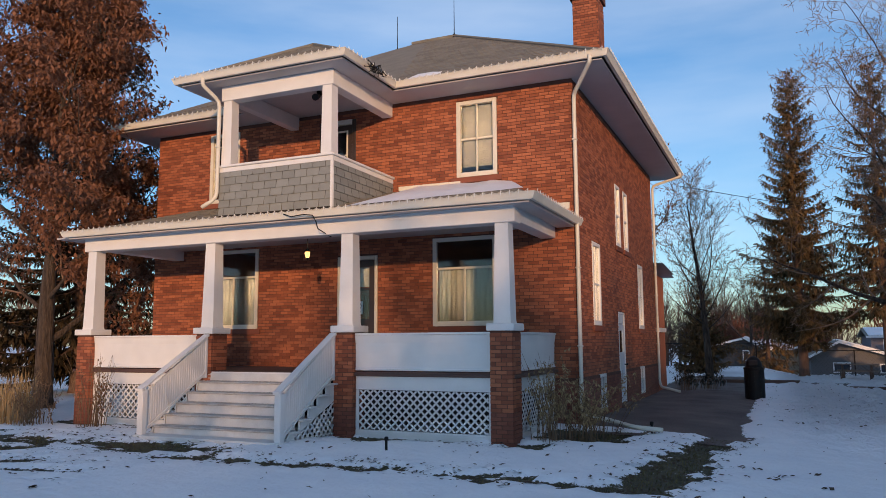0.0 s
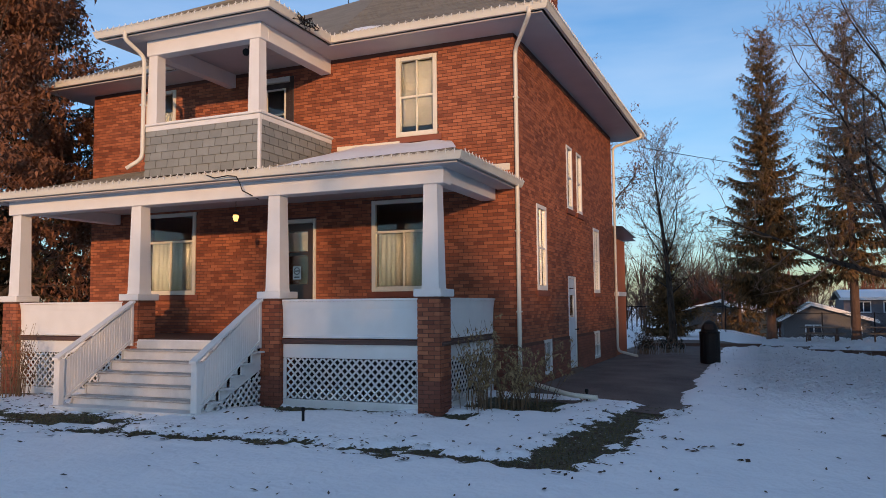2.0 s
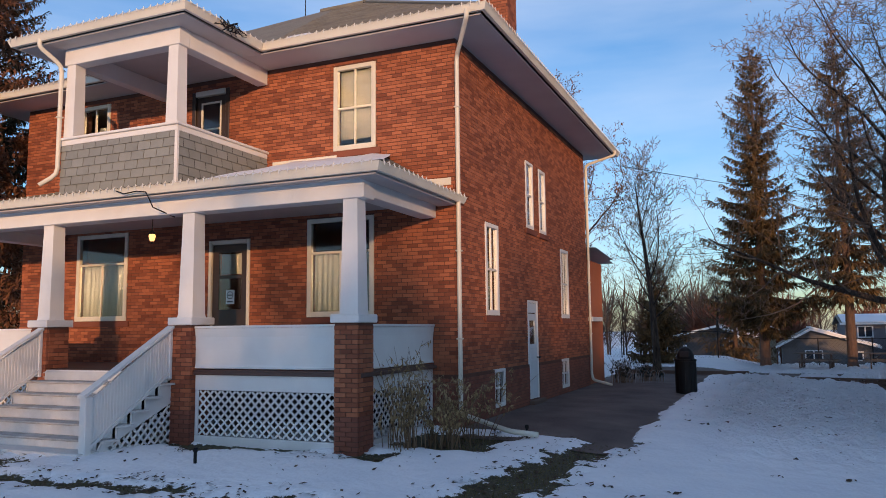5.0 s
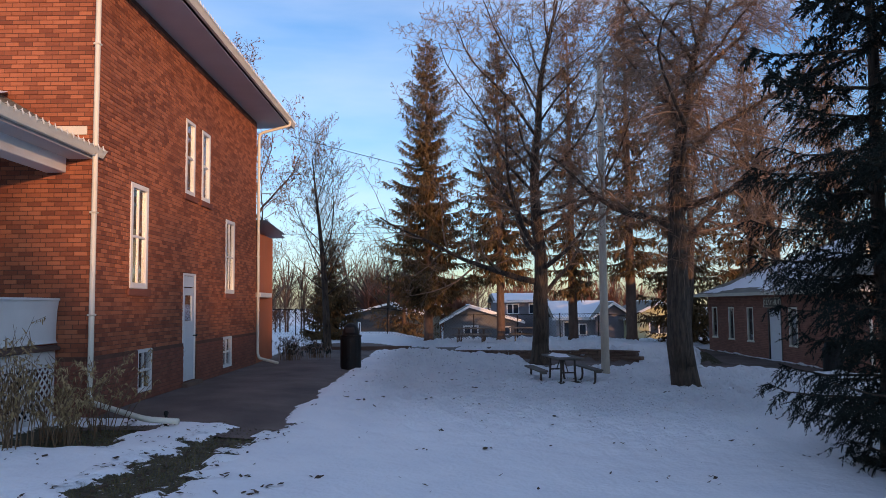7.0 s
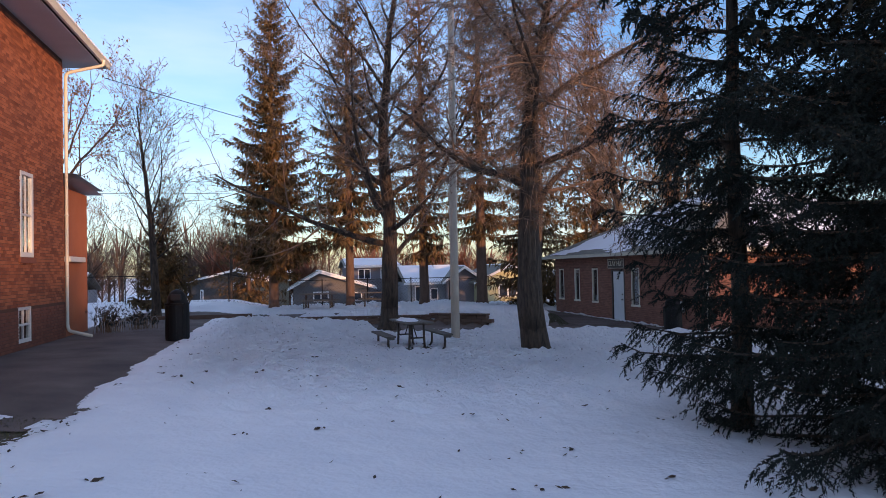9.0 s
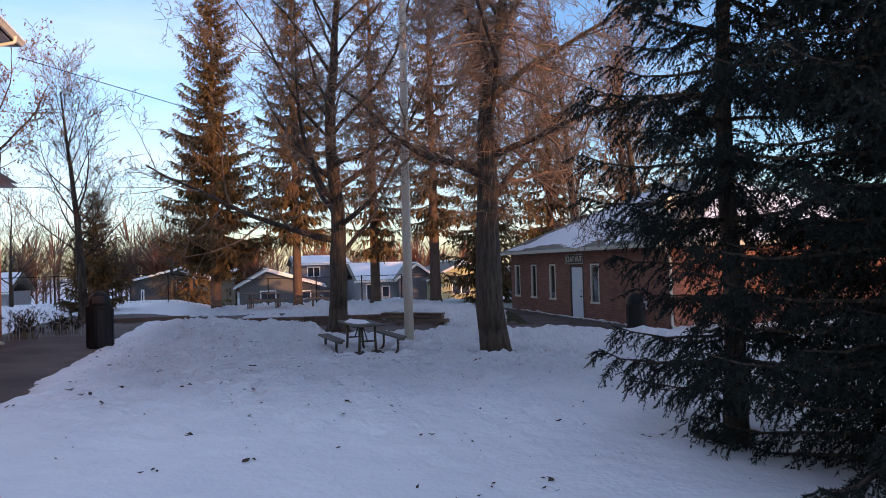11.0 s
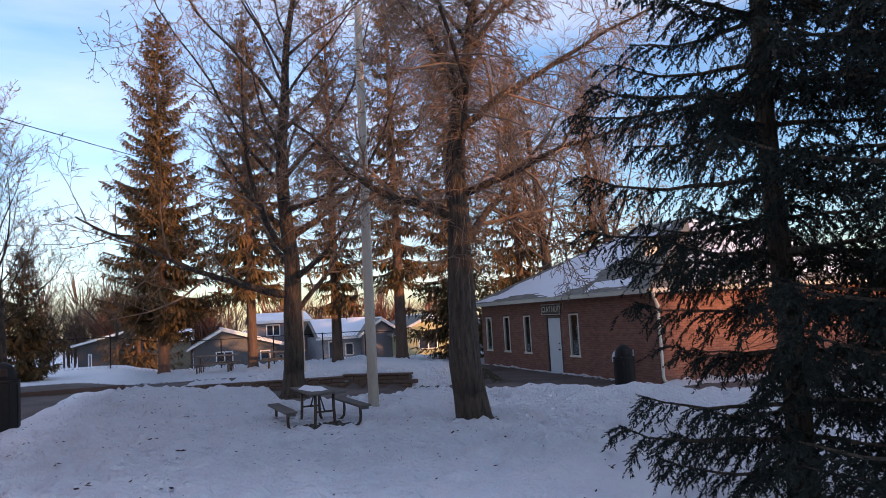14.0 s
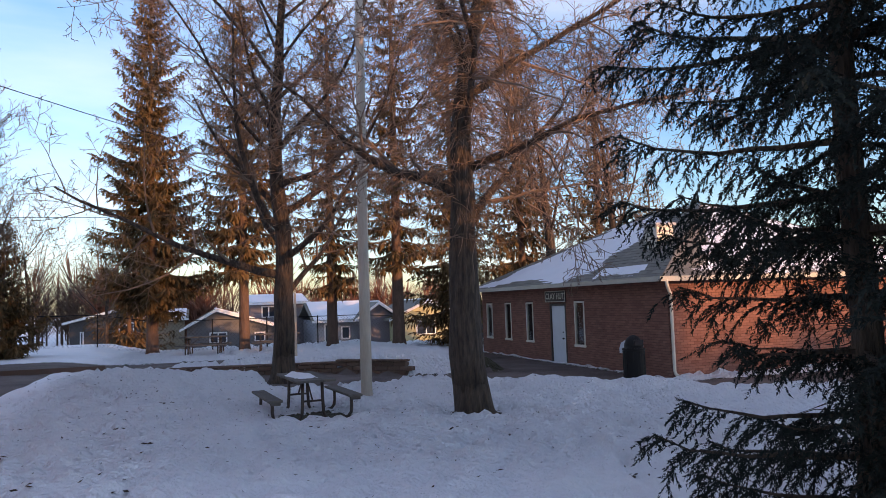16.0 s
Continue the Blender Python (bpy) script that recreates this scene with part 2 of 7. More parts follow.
def base_z(x, y):
    """Height of the firm ground."""
    z = -0.03 + 0.08 * sstep(-2.2, 1.5, y) - 0.07 * min(max(x - 2.2, 0.0), 6.5) - 0.025 * min(max(x - 8.7, 0.0), 8.0)
    lawn = sstep(0.05, 0.35, y - wall_line(x)) * (1 - sstep(15.2, 16.2, x)) * sstep(2.6, 4.6, x)
    z += ((-0.10 - 0.02 * (min(y, 34) - 18)) - z) * lawn
    z -= 2.1 * sstep(35, 50, y)
    z -= 0.25 * sstep(-13, -22, x)
    return z


def driveway_in(x, y):
    """Positive inside the asphalt: beside the house, round behind and across to the hut."""
    wob = 0.16 * nz(x, y, 0.7, 3) + 0.07 * nz(x, y, 2.6, 4)
    right = 3.05 + 0.25 * sstep(0, -3, y) + wob + 6 * sstep(17.5, 21, y)
    a = min(right - x, x + 0.3, y + 0.35 + 0.25 * (x - 1.5) + wob, 22.5 - y)
    yl = 13.4 - 0.55 * max(0.0, x - 11.5) + wob
    yl = max(yl, 6.6)
    b = min(x - 8.6, y - yl, 18.65 + 40 * max(0.0, 1 if y < 11 else 0) - x, wall_line(x) - 0.02 + 12 * sstep(15.0, 16.0, x) - y)
    return max(a, b)


def bare_in(x, y):
    """Positive where grass or soil shows through the snow."""
    wob = 0.34 * nz(x, y, 0.9, 7) + 0.34 * nz(x, y, 3.1, 8) + 0.22 * nz(x, y, 6.0, 9)
    yc = -5.95 - 0.05 * abs(x + 1)
    strip = 0.20 - abs(y - yc) if -14 < x < 2.6 else -1
    if x < -4.5:
        strip = max(strip, 0.25 - abs(y + 5.4) * 0.5)
        if -8.5 < y < -4.4:
            strip = max(strip, 0.45 * nz(x, y, 1.7, 14) + 0.3 * nz(x, y, 4.0, 15) - 0.12 - 0.05 * max(0.0, x + 7))
    cx = 2.55 + 0.10 * (y + 2)
    arm = 0.40 - abs(x - cx) if -6.3 < y < -0.2 else -1
    bed = min(0.33 - abs(y + 3.0) * 1.0, 0.1 - x) if x > -11.5 else -1
    bed2 = min(0.95 - abs(x - 0.35), 0.85 - abs(y + 1.4))
    under = 0.35 - math.hypot(x - 11.75, y + 1.2)
    t_a = 0.62 - math.hypot(x - 11.75, y - 7.5)
    t_b = 0.55 - math.hypot(x - 8.95, y - 8.3) * 0.8
    return max(strip, arm, bed, bed2, under, t_a, t_b) + wob


def snow_amount(x, y):
    d = max(driveway_in(x, y), bare_in(x, y))
    return 1 - sstep(-0.20, 0.12, d)


def ground_z(x, y):
    s = snow_amount(x, y)
    z = base_z(x, y) - 0.03 + s * (0.085 + 0.02 * nz(x, y, 0.35, 1) + 0.012 * nz(x, y, 1.3, 2))
    rough = sstep(-3.5, 3.5, y) * sstep(2.8, 4.5, x)
    z += s * 1.7 * rough * (0.03 * nz(x, y, 1.5, 5) + 0.085 * abs(nz(x, y, 2.6, 6)) + 0.06 * nz(x, y, 5.2, 16) - 0.16 * max(0.0, nz(x, y, 2.1, 19) - 0.12))
    # clods and old tracks on the trodden lawn
    hollow = sstep(0.8, 1.7, math.hypot(x - 8.8, y - 8.9))      # trampled flat round the picnic table
    trod = sstep(-3.0, 3.0, y) * sstep(2.8, 4.5, x) * hollow
    z -= s * 0.07 * (1 - hollow)
    z += s * trod * (0.11 * max(0.0, nz(x, y, 3.6, 23)) + 0.08 * max(0.0, nz(x, y, 6.4, 24) - 0.1) - 0.07 * max(0.0, nz(x, y, 2.7, 25) - 0.2))
    z += s * (0.010 * nz(x, y, 4.0, 11) - 0.05 * max(0.0, abs(nz(x, y, 0.8, 17)) - 0.05) * max(0.0, nz(x, y, 3.2, 18)))
    # ploughed ridges along the asphalt
    z += s * 0.17 * sstep(10.0, 12.5, y) * (1 - sstep(14.0, 17.5, y)) * sstep(3.0, 4.6, x) * (1 - sstep(6.0, 8.5, x)) * (1 + 0.7 * nz(x, y, 1.1, 12))
    if x > 10.5:
        yl = max(13.4 - 0.55 * max(0.0, x - 11.5), 6.6)
        dd = yl - y
        z += s * 0.17 * sstep(0.0, 0.7, dd) * (1 - sstep(1.2, 3.2, dd)) * sstep(10.5, 12.5, x) * (1 - sstep(17, 18.5, x)) * (1 + 0.5 * nz(x, y, 0.9, 13))
    return z


def grid_lines():
    xs = [-900, -500, -250, -130, -80, -55, -40, -32, -26, -22]
    x = -19.0
    while x < 22.0:
        xs.append(x)
        x += 0.10 if -5 < x < 14 else 0.22
    xs += [23, 25, 28, 32, 38, 46, 60, 85, 130, 250, 500, 900]
    ys = [-900, -500, -250, -130, -80, -55, -40, -30, -24, -20, -17, -15, -13]
    y = -11.0
    while y < 34.0:
        ys.append(y)
        y += 0.10 if y < 10 else (0.16 if y < 18 else 0.4)
    ys += [36, 39, 43, 48, 55, 65, 80, 100, 140, 250, 500, 900]
    return xs, ys


gx, gy = grid_lines()
gv, ga = [], []
for yy in gy:
    for xx in gx:
        gv.append((xx, yy, ground_z(xx, yy)))
        ga.append(snow_amount(xx, yy))
nx = len(gx)
gf = [(j * nx + i, j * nx + i + 1, (j + 1) * nx + i + 1, (j + 1) * nx + i) for j in range(len(gy) - 1) for i in range(nx - 1)]
gb = Build()
gb.v, gb.f = gv, gf


def ground_material():
    m = bpy.data.materials.new("snow_and_turf")
    m.use_nodes = True
    n, l = m.node_tree.nodes, m.node_tree.links
    b = n["Principled BSDF"]
    at = n.new("ShaderNodeAttribute")
    at.attribute_name = "snow"
    tc = n.new("ShaderNodeTexCoord")
    n1 = n.new("ShaderNodeTexNoise")
    n1.inputs["Scale"].default_value = 14
    n1.inputs["Detail"].default_value = 6
    n2 = n.new("ShaderNodeTexNoise")
    n2.inputs["Scale"].default_value = 1.1
    n2.inputs["Detail"].default_value = 5
    n3 = n.new("ShaderNodeTexNoise")
    n3.inputs["Scale"].default_value = 70
    n3.inputs["Detail"].default_value = 3
    for q in (n1, n2, n3):
        l.new(tc.outputs["Object"], q.inputs["Vector"])
    ad = n.new("ShaderNodeMath")
    ad.operation = "MULTIPLY_ADD"
    l.new(n1.outputs["Fac"], ad.inputs[0])
    ad.inputs[1].default_value = 1.2
    l.new(at.outputs["Fac"], ad.inputs[2])
    mr = n.new("ShaderNodeMapRange")
    mr.inputs["From Min"].default_value, mr.inputs["From Max"].default_value = 0.80, 0.90
    l.new(ad.outputs[0], mr.inputs["Value"])
    turf = n.new("ShaderNodeValToRGB")
    e = turf.color_ramp.elements
    e[0].position, e[0].color = 0.35, (0.016, 0.019, 0.008, 1)
    e[1].position, e[1].color = 0.65, (0.085, 0.072, 0.034, 1)
    l.new(n3.outputs["Fac"], turf.inputs["Fac"])
    snow = n.new("ShaderNodeValToRGB")
    e = snow.color_ramp.elements
    e[0].position, e[0].color = 0.35, (0.88, 0.895, 0.92, 1)
    e[1].position, e[1].color = 0.65, (0.945, 0.95, 0.96, 1)
    l.new(n2.outputs["Fac"], snow.inputs["Fac"])
    mx = n.new("ShaderNodeMixRGB")
    l.new(mr.outputs["Result"], mx.inputs["Fac"])
    l.new(turf.outputs["Color"], mx.inputs["Color1"])
    l.new(snow.outputs["Color"], mx.inputs["Color2"])
    l.new(mx.outputs["Color"], b.inputs["Base Color"])
    b.inputs["Roughness"].default_value = 0.7
    n4 = n.new("ShaderNodeTexNoise")
    n4.inputs["Scale"].default_value = 4.5
    n4.inputs["Detail"].default_value = 4
    l.new(tc.outputs["Object"], n4.inputs["Vector"])
    hs = n.new("ShaderNodeMath")
    hs.operation = "MULTIPLY_ADD"
    l.new(n4.outputs["Fac"], hs.inputs[0])
    hs.inputs[1].default_value = 1.5
    l.new(n1.outputs["Fac"], hs.inputs[2])
    bu = n.new("ShaderNodeBump")
    tr = n.new("ShaderNodeAttribute")
    tr.attribute_name = "trodden"
    bs = n.new("ShaderNodeMapRange")
    bs.inputs["To Min"].default_value, bs.inputs["To Max"].default_value = 0.22, 1.0
    l.new(tr.outputs["Fac"], bs.inputs["Value"])
    l.new(bs.outputs["Result"], bu.inputs["Strength"])
    bu.inputs["Distance"].default_value = 0.18
    l.new(hs.outputs[0], bu.inputs["Height"])
    l.new(bu.outputs["Normal"], b.inputs["Normal"])
    return m


ground = part("ground", gb, ground_material(), smooth=True)
tagged(ground, "snow-covered lawn with bare turf showing in strips", "ground", kind="structure")
sa = ground.data.attributes.new("snow", "FLOAT", "POINT")
sa.data.foreach_set("value", ga)
sa = ground.data.attributes.new("trodden", "FLOAT", "POINT")
sa.data.foreach_set("value", [sstep(-2.0, 5.0, v[1]) * sstep(2.8, 4.5, v[0]) for v in gv])

# asphalt sheets just under the snow's edge
for nm, (x0, y0, x1, y1) in (("driveway", (-0.2, -1.4, 9.2, 23.0)), ("pavement", (8.4, 6.0, 24.5, 30.0))):
    b = Build()
    st = 0.5
    nxx, nyy = int((x1 - x0) / st) + 1, int((y1 - y0) / st) + 1
    b.v = [(x0 + i * st, y0 + j * st, base_z(x0 + i * st, y0 + j * st) - 0.012) for j in range(nyy) for i in range(nxx)]
    b.f = [(j * nxx + i, j * nxx + i + 1, (j + 1) * nxx + i + 1, (j + 1) * nxx + i) for j in range(nyy - 1) for i in range(nxx - 1)
           if max(driveway_in(x0 + (i + a) * st, y0 + (j + c) * st) for a in (0, 1) for c in (0, 1)) > -0.25]
    tagged(part(nm, b, M_ASPH, smooth=True), "dark worn asphalt with ragged snowy edges", "pavement", kind="structure")


# ---- the house ----
HX0, HX1, HY0, HY1, HZ = -11.45, 0.0, 0.0, 10.7, 7.30


def wall_slabs(b, axis, at, thick, u0, u1, z0, z1, holes):
    """A wall from slabs round its openings. axis 0: the wall runs along x at y = at; axis 1: along y at x = at."""
    us = sorted({u0, u1, *[h[0] for h in holes], *[h[1] for h in holes]})
    for a, c in zip(us, us[1:]):
        cuts = sorted([(h[2], h[3]) for h in holes if h[0] <= a + 1e-6 and h[1] >= c - 1e-6])
        z = z0
        for lo, hi in cuts + [(z1, z1)]:
            if lo > z + 1e-6:
                if axis == 0:
                    b.box(a, at, z, c, at + thick, lo)
                else:
                    b.box(at - thick if thick > 0 else at, a, z, at if thick > 0 else at - thick, c, lo)
            z = hi
    return b


def brick_rows(u0, u1, z0, z1, holes, course=0.0717, length=0.215, joint=0.0095):
    """Spans (u, u, z, z) of bricks in running bond, cut at the openings."""
    out, k, z = [], 0, z0
    while z + course <= z1 + 1e-6:
        zt = z + course - joint
        gaps = sorted([(h[0], h[1]) for h in holes if h[2] < zt - 0.01 and h[3] > z + 0.01])
        free, a = [], u0
        for lo, hi in gaps:
            if lo > a:
                free.append((a, lo))
            a = max(a, hi)
        if a < u1:
            free.append((a, u1))
        off = (k % 2) * length / 2 + 0.013 * math.sin(k * 2.3)
        for lo, hi in free:
            u = u0 - length + off
            while u < hi:
                p, q = max(u, lo), min(u + length - joint, hi)
                if q - p > 0.03:
                    out.append((p, q, z, zt))
                u += length
        z += course
        k += 1
    return out


def brick_skin(rows, axis, at, sign, proud, rng):
    """Open-backed bricks on a wall's face, each a little proud of the mortar."""
    b = Build()
    for p, q, z, zt in rows:
        d = sign * (proud + rng.uniform(-0.0015, 0.002))
        e = 0.0025
        if axis == 0:
            vs = [(p, at, z), (q, at, z), (q, at, zt), (p, at, zt), (p + e, at + d, z + e), (q - e, at + d, z + e), (q - e, at + d, zt - e), (p + e, at + d, zt - e)]
        else:
            vs = [(at, p, z), (at, q, z), (at, q, zt), (at, p, zt), (at + d, p + e, z + e), (at + d, q - e, z + e), (at + d, q - e, zt - e), (at + d, p + e, zt - e)]
        fs = [(4, 5, 6, 7), (0, 1, 5, 4), (1, 2, 6, 5), (2, 3, 7, 6), (3, 0, 4, 7)]
        if (axis == 0) != (sign < 0):
            fs = [f[::-1] for f in fs]
        b.add(vs, fs)
    return b


front_holes = [(-9.62, -8.04, 2.05, 4.05), (-3.26, -1.735, 2.05, 4.02), (-5.74, -4.66, 1.14, 3.72), (-6.30, -5.27, 5.0, 7.06), (-9.67, -8.72, 5.30, 7.14), (-2.66, -1.69, 5.35, 7.10)]
side_holes = [(1.46, 2.27, 2.06, 3.96), (4.33, 4.95, 4.17, 5.82), (5.45, 6.06, 4.17, 5.82), (4.28, 5.15, 0.13, 2.46), (7.46, 8.30, 2.06, 3.97), (1.85, 2.57, 0.18, 0.965), (7.24, 8.10, 0.18, 0.965)]
rng = random.Random(5)


def house_wall(name, axis, at, thick, u0, u1, holes, sign, label):
    w = part(name, wall_slabs(Build(), axis, at, thick, u0, u1, -0.3, HZ, holes), M_MORTAR)
    tagged(w, label, "wall", kind="structure")
    return w


wall_front = house_wall("wall_south", 0, 0.0, 0.3, HX0, HX1, front_holes, -1, "weathered red brick front wall of the house")
wall_side = house_wall("wall_east", 1, 0.0, 0.3, HY0 + 0.3, HY1, side_holes, 1, "weathered red brick side wall with a foundation ledge")
wall_west = part("wall_west", Build().box(HX0, 0.3, -0.3, HX0 + 0.3, HY1, HZ), M_BRICK)
tagged(wall_west, "red brick far side wall", "wall", kind="structure")
wall_north = part("wall_north", Build().box(HX0 + 0.3, HY1 - 0.3, -0.3, -0.3, HY1, HZ), M_BRICK)
tagged(wall_north, "red brick back wall", "wall", kind="structure")
tagged(part("floor", Build().box(HX0 + 0.3, 0.3, 0.95, -0.3, HY1 - 0.3, 1.1), M_FLOOR), "dark interior floor boards", "floor", kind="structure")
tagged(part("floor_upper", Build().box(HX0 + 0.3, 0.3, 4.4, -0.3, HY1 - 0.3, 4.6), M_BLIND), "plain upper storey floor", "floor", kind="structure")
tagged(part("ceiling", Build().box(HX0 + 0.3, 0.3, 7.1, -0.3, HY1 - 0.3, 7.2), M_BLIND), "plain upper storey ceiling", "ceiling", kind="structure")

# brick skins: the corner by the downspout brick by brick, the rest as one piece a wall
LEDGE = 0.96
rows_f = brick_rows(HX0, HX1, 0.965, 7.27, front_holes)
rows_s = brick_rows(HY0 + 0.006, HY1, 0.965, 7.27, side_holes)
rows_sb = brick_rows(HY0 - 0.02, HY1, -0.1, LEDGE, side_holes)
rows_fb = brick_rows(HX0, HX1 + 0.02, -0.1, LEDGE, front_holes)
near_f = [r for r in rows_f if r[0] > -1.62 and 4.75 < r[2] < 6.9]
far_f = [r for r in rows_f if not (r[0] > -1.62 and 4.75 < r[2] < 6.9)]
near_s = [r for r in rows_s if r[1] < 2.6 and 3.98 < r[2] < 5.6]
far_s = [r for r in rows_s if not (r[1] < 2.6 and 3.98 < r[2] < 5.6)]
tagged(part("brick_facing", brick_skin(far_f, 0, 0.0, -1, 0.007, rng), M_BRICK, wall_front), kind="stuff")
tagged(part("brick_facing", brick_skin(far_s, 1, 0.0, 1, 0.007, rng), M_BRICK, wall_side), kind="stuff")
fb = Build()
low_holes = [(a, c, lo, min(hi, LEDGE)) for a, c, lo, hi in side_holes if lo < LEDGE]
wall_slabs(fb, 1, 0.032, 0.032, -0.032, HY1, -0.3, LEDGE, low_holes)
wall_slabs(fb, 0, -0.032, 0.032, HX0, 0.0, -0.3, LEDGE, [h for h in front_holes if h[2] < LEDGE])
foundation = tagged(part("wall_foundation", fb, M_MORTAR), "darker brick foundation with a projecting top course", "wall", kind="structure")
tagged(part("brick_facing", brick_skin(rows_sb, 1, 0.032, 1, 0.007, rng), M_BRICKD, foundation), kind="stuff")
tagged(part("brick_facing", brick_skin(rows_fb, 0, -0.032, -1, 0.007, rng), M_BRICKD, foundation), kind="stuff")

# brick sills and soldier courses
for u0, u1, z in ((-9.72, -7.94, 2.05), (-3.36, -1.635, 2.05), (-9.77, -8.62, 5.30), (-2.78, -1.58, 5.35)):
    tagged(part("window_sill", Build().cbox(u0, -0.055, z - 0.13, u1, -0.002, z - 0.003, 0.01), M_BRICKD, wall_front), "rowlock brick sill")
for u0, u1, z in ((1.36, 2.37, 2.06), (4.22, 5.06, 4.17), (5.34, 6.17, 4.17), (7.36, 8.40, 2.06)):
    tagged(part("window_sill", Build().cbox(0.002, u0, z - 0.13, 0.055, u1, z - 0.003, 0.01), M_BRICKD, wall_side), "rowlock brick sill")


def window(name, axis, u0, u1, z0, z1, style, label, trim=0.10):
    """A window set in the front (axis 0) or side (axis 1) wall: frame, sashes, panes, curtain."""
    w = thing(name, label, "window", kind="structure")

    def bx(ua, za, ub, zb, d0, d1, bev=0.006):
        return Build().cbox(ua, d0, za, ub, d1, zb, bev) if axis == 0 else Build().cbox(-d1, ua, za, -d0, ub, zb, bev)
    d0, d1 = -0.025, 0.07
    m = M_CREAM if axis == 0 else M_WHITE
    e = 0.004
    part("window_frame", bx(u0 + e, z0 + e, u0 + trim, z1 - e, d0, d1), m, w)
    part("window_frame", bx(u1 - trim, z0 + e, u1 - e, z1 - e, d0, d1), m, w)
    part("window_frame", bx(u0 + trim, z1 - trim * 0.9, u1 - trim, z1 - e, d0, d1), m, w)
    part("window_frame", bx(u0 + trim, z0 + e, u1 - trim, z0 + trim * 1.1, d0, d1), m, w)
    a, c, lo, hi = u0 + trim, u1 - trim, z0 + trim * 1.1, z1 - trim * 0.9
    bars = []
    if style == "transom":
        zt = lo + (hi - lo) * 0.66
        bars = [(a, zt - 0.025, c, zt + 0.025), ((a + c) / 2 - 0.018, lo, (a + c) / 2 + 0.018, zt - 0.025)]
        cells = [(a, zt + 0.025, c, hi), (a, lo, (a + c) / 2 - 0.018, zt - 0.025), ((a + c) / 2 + 0.018, lo, c, zt - 0.025)]
    elif style == "four":
        zt, um = lo + (hi - lo) * 0.49, (a + c) / 2
        bars = [(a, zt - 0.022, c, zt + 0.022), (um - 0.016, lo, um + 0.016, zt - 0.022), (um - 0.016, zt + 0.022, um + 0.016, hi)]
        cells = [(a, lo, um - 0.016, zt - 0.022), (um + 0.016, lo, c, zt - 0.022), (a, zt + 0.022, um - 0.016, hi), (um + 0.016, zt + 0.022, c, hi)]
    else:
        zt = lo + (hi - lo) * 0.5
        bars = [(a, zt - 0.025, c, zt + 0.025)]
        cells = [(a, lo, c, zt - 0.025), (a, zt + 0.025, c, hi)]
    for q in bars:
        part("glazing_bar", bx(q[0], q[1], q[2], q[3], 0.0, 0.05, 0.004), m, w)
    for q in cells:
        p = part("pane", bx(q[0], q[1], q[2], q[3], 0.022, 0.028, 0.0005), M_GLASS, w)
        p.visible_shadow = False
    return w, (a, c, lo, hi)


def curtain(axis, u0, u1, z0, z1, depth, material, parent, folds=9, name="curtain", amp=0.02):
    b = Build()
    n = folds * 4
    vs = []
    for i in range(n + 1):
        u = u0 + (u1 - u0) * i / n
        d = depth + amp * math.sin(i * math.pi / 2 + 0.7 * math.sin(i * 0.61)) + 0.006 * math.sin(i * 1.7)
        for z in (z0, z1):
            vs.append((u, d, z) if axis == 0 else (-d, u, z))
    b.add(vs, [(2 * i, 2 * i + 2, 2 * i + 3, 2 * i + 1) for i in range(n)])
    ob = part(name, b, material, parent, smooth=True)
    so = ob.modifiers.new("thick", "SOLIDIFY")
    so.thickness = 0.004
    return ob


w, c = window("window_1", 0, -9.62, -8.04, 2.05, 4.05, "transom", "cream-framed parlour window with drawn net curtains")
curtain(0, c[0], c[1], c[2], c[2] + (c[3] - c[2]) * 0.66, 0.14, M_CURT, w, 10)
w, c = window("window_2", 0, -3.26, -1.735, 2.05, 4.02, "transom", "cream-framed sitting-room window with drawn net curtains")
curtain(0, c[0], c[1], c[2], c[2] + (c[3] - c[2]) * 0.66, 0.14, M_CURT, w, 11)
w, c = window("window_3", 0, -9.67, -8.72, 5.30, 7.14, "four", "white sash window beside the balcony with a patterned blind")
curtain(0, c[0] + 0.3, c[1], c[2] + 0.1, c[3] - 0.4, 0.2, M_CURT, w, 4)
w, c = window("window_4", 0, -2.66, -1.69, 5.35, 7.10, "four", "cream-framed upstairs sash window with pale blinds")
curtain(0, c[0], c[1], c[2] + 0.14, c[3], 0.11, M_BLIND, w, 2, "blind", 0.004)
w, c = window("window_5", 1, 1.46, 2.27, 2.06, 3.96, "four", "tall narrow white sash window with lace curtains")
curtain(1, c[0], c[1], c[2], c[3] - 0.7, 0.13, M_CURT, w, 5)
w, c = window("window_6", 1, 4.33, 4.95, 4.17, 5.82, "sash", "narrow white stair window", 0.085)
w, c = window("window_7", 1, 5.45, 6.06, 4.17, 5.82, "sash", "narrow white stair window beside its twin", 0.085)
w, c = window("window_8", 1, 7.46, 8.30, 2.06, 3.97, "four", "tall narrow white sash window near the back corner")
curtain(1, c[0], c[1], c[2], c[3] - 0.9, 0.13, M_CURT, w, 4)
for nm, a, e in (("window_9", 1.85, 2.57), ("window_10", 7.24, 8.10)):
    w, c = window(nm, 1, a, e, 0.18, 0.965, "four", "small white basement window at ground level", 0.075)

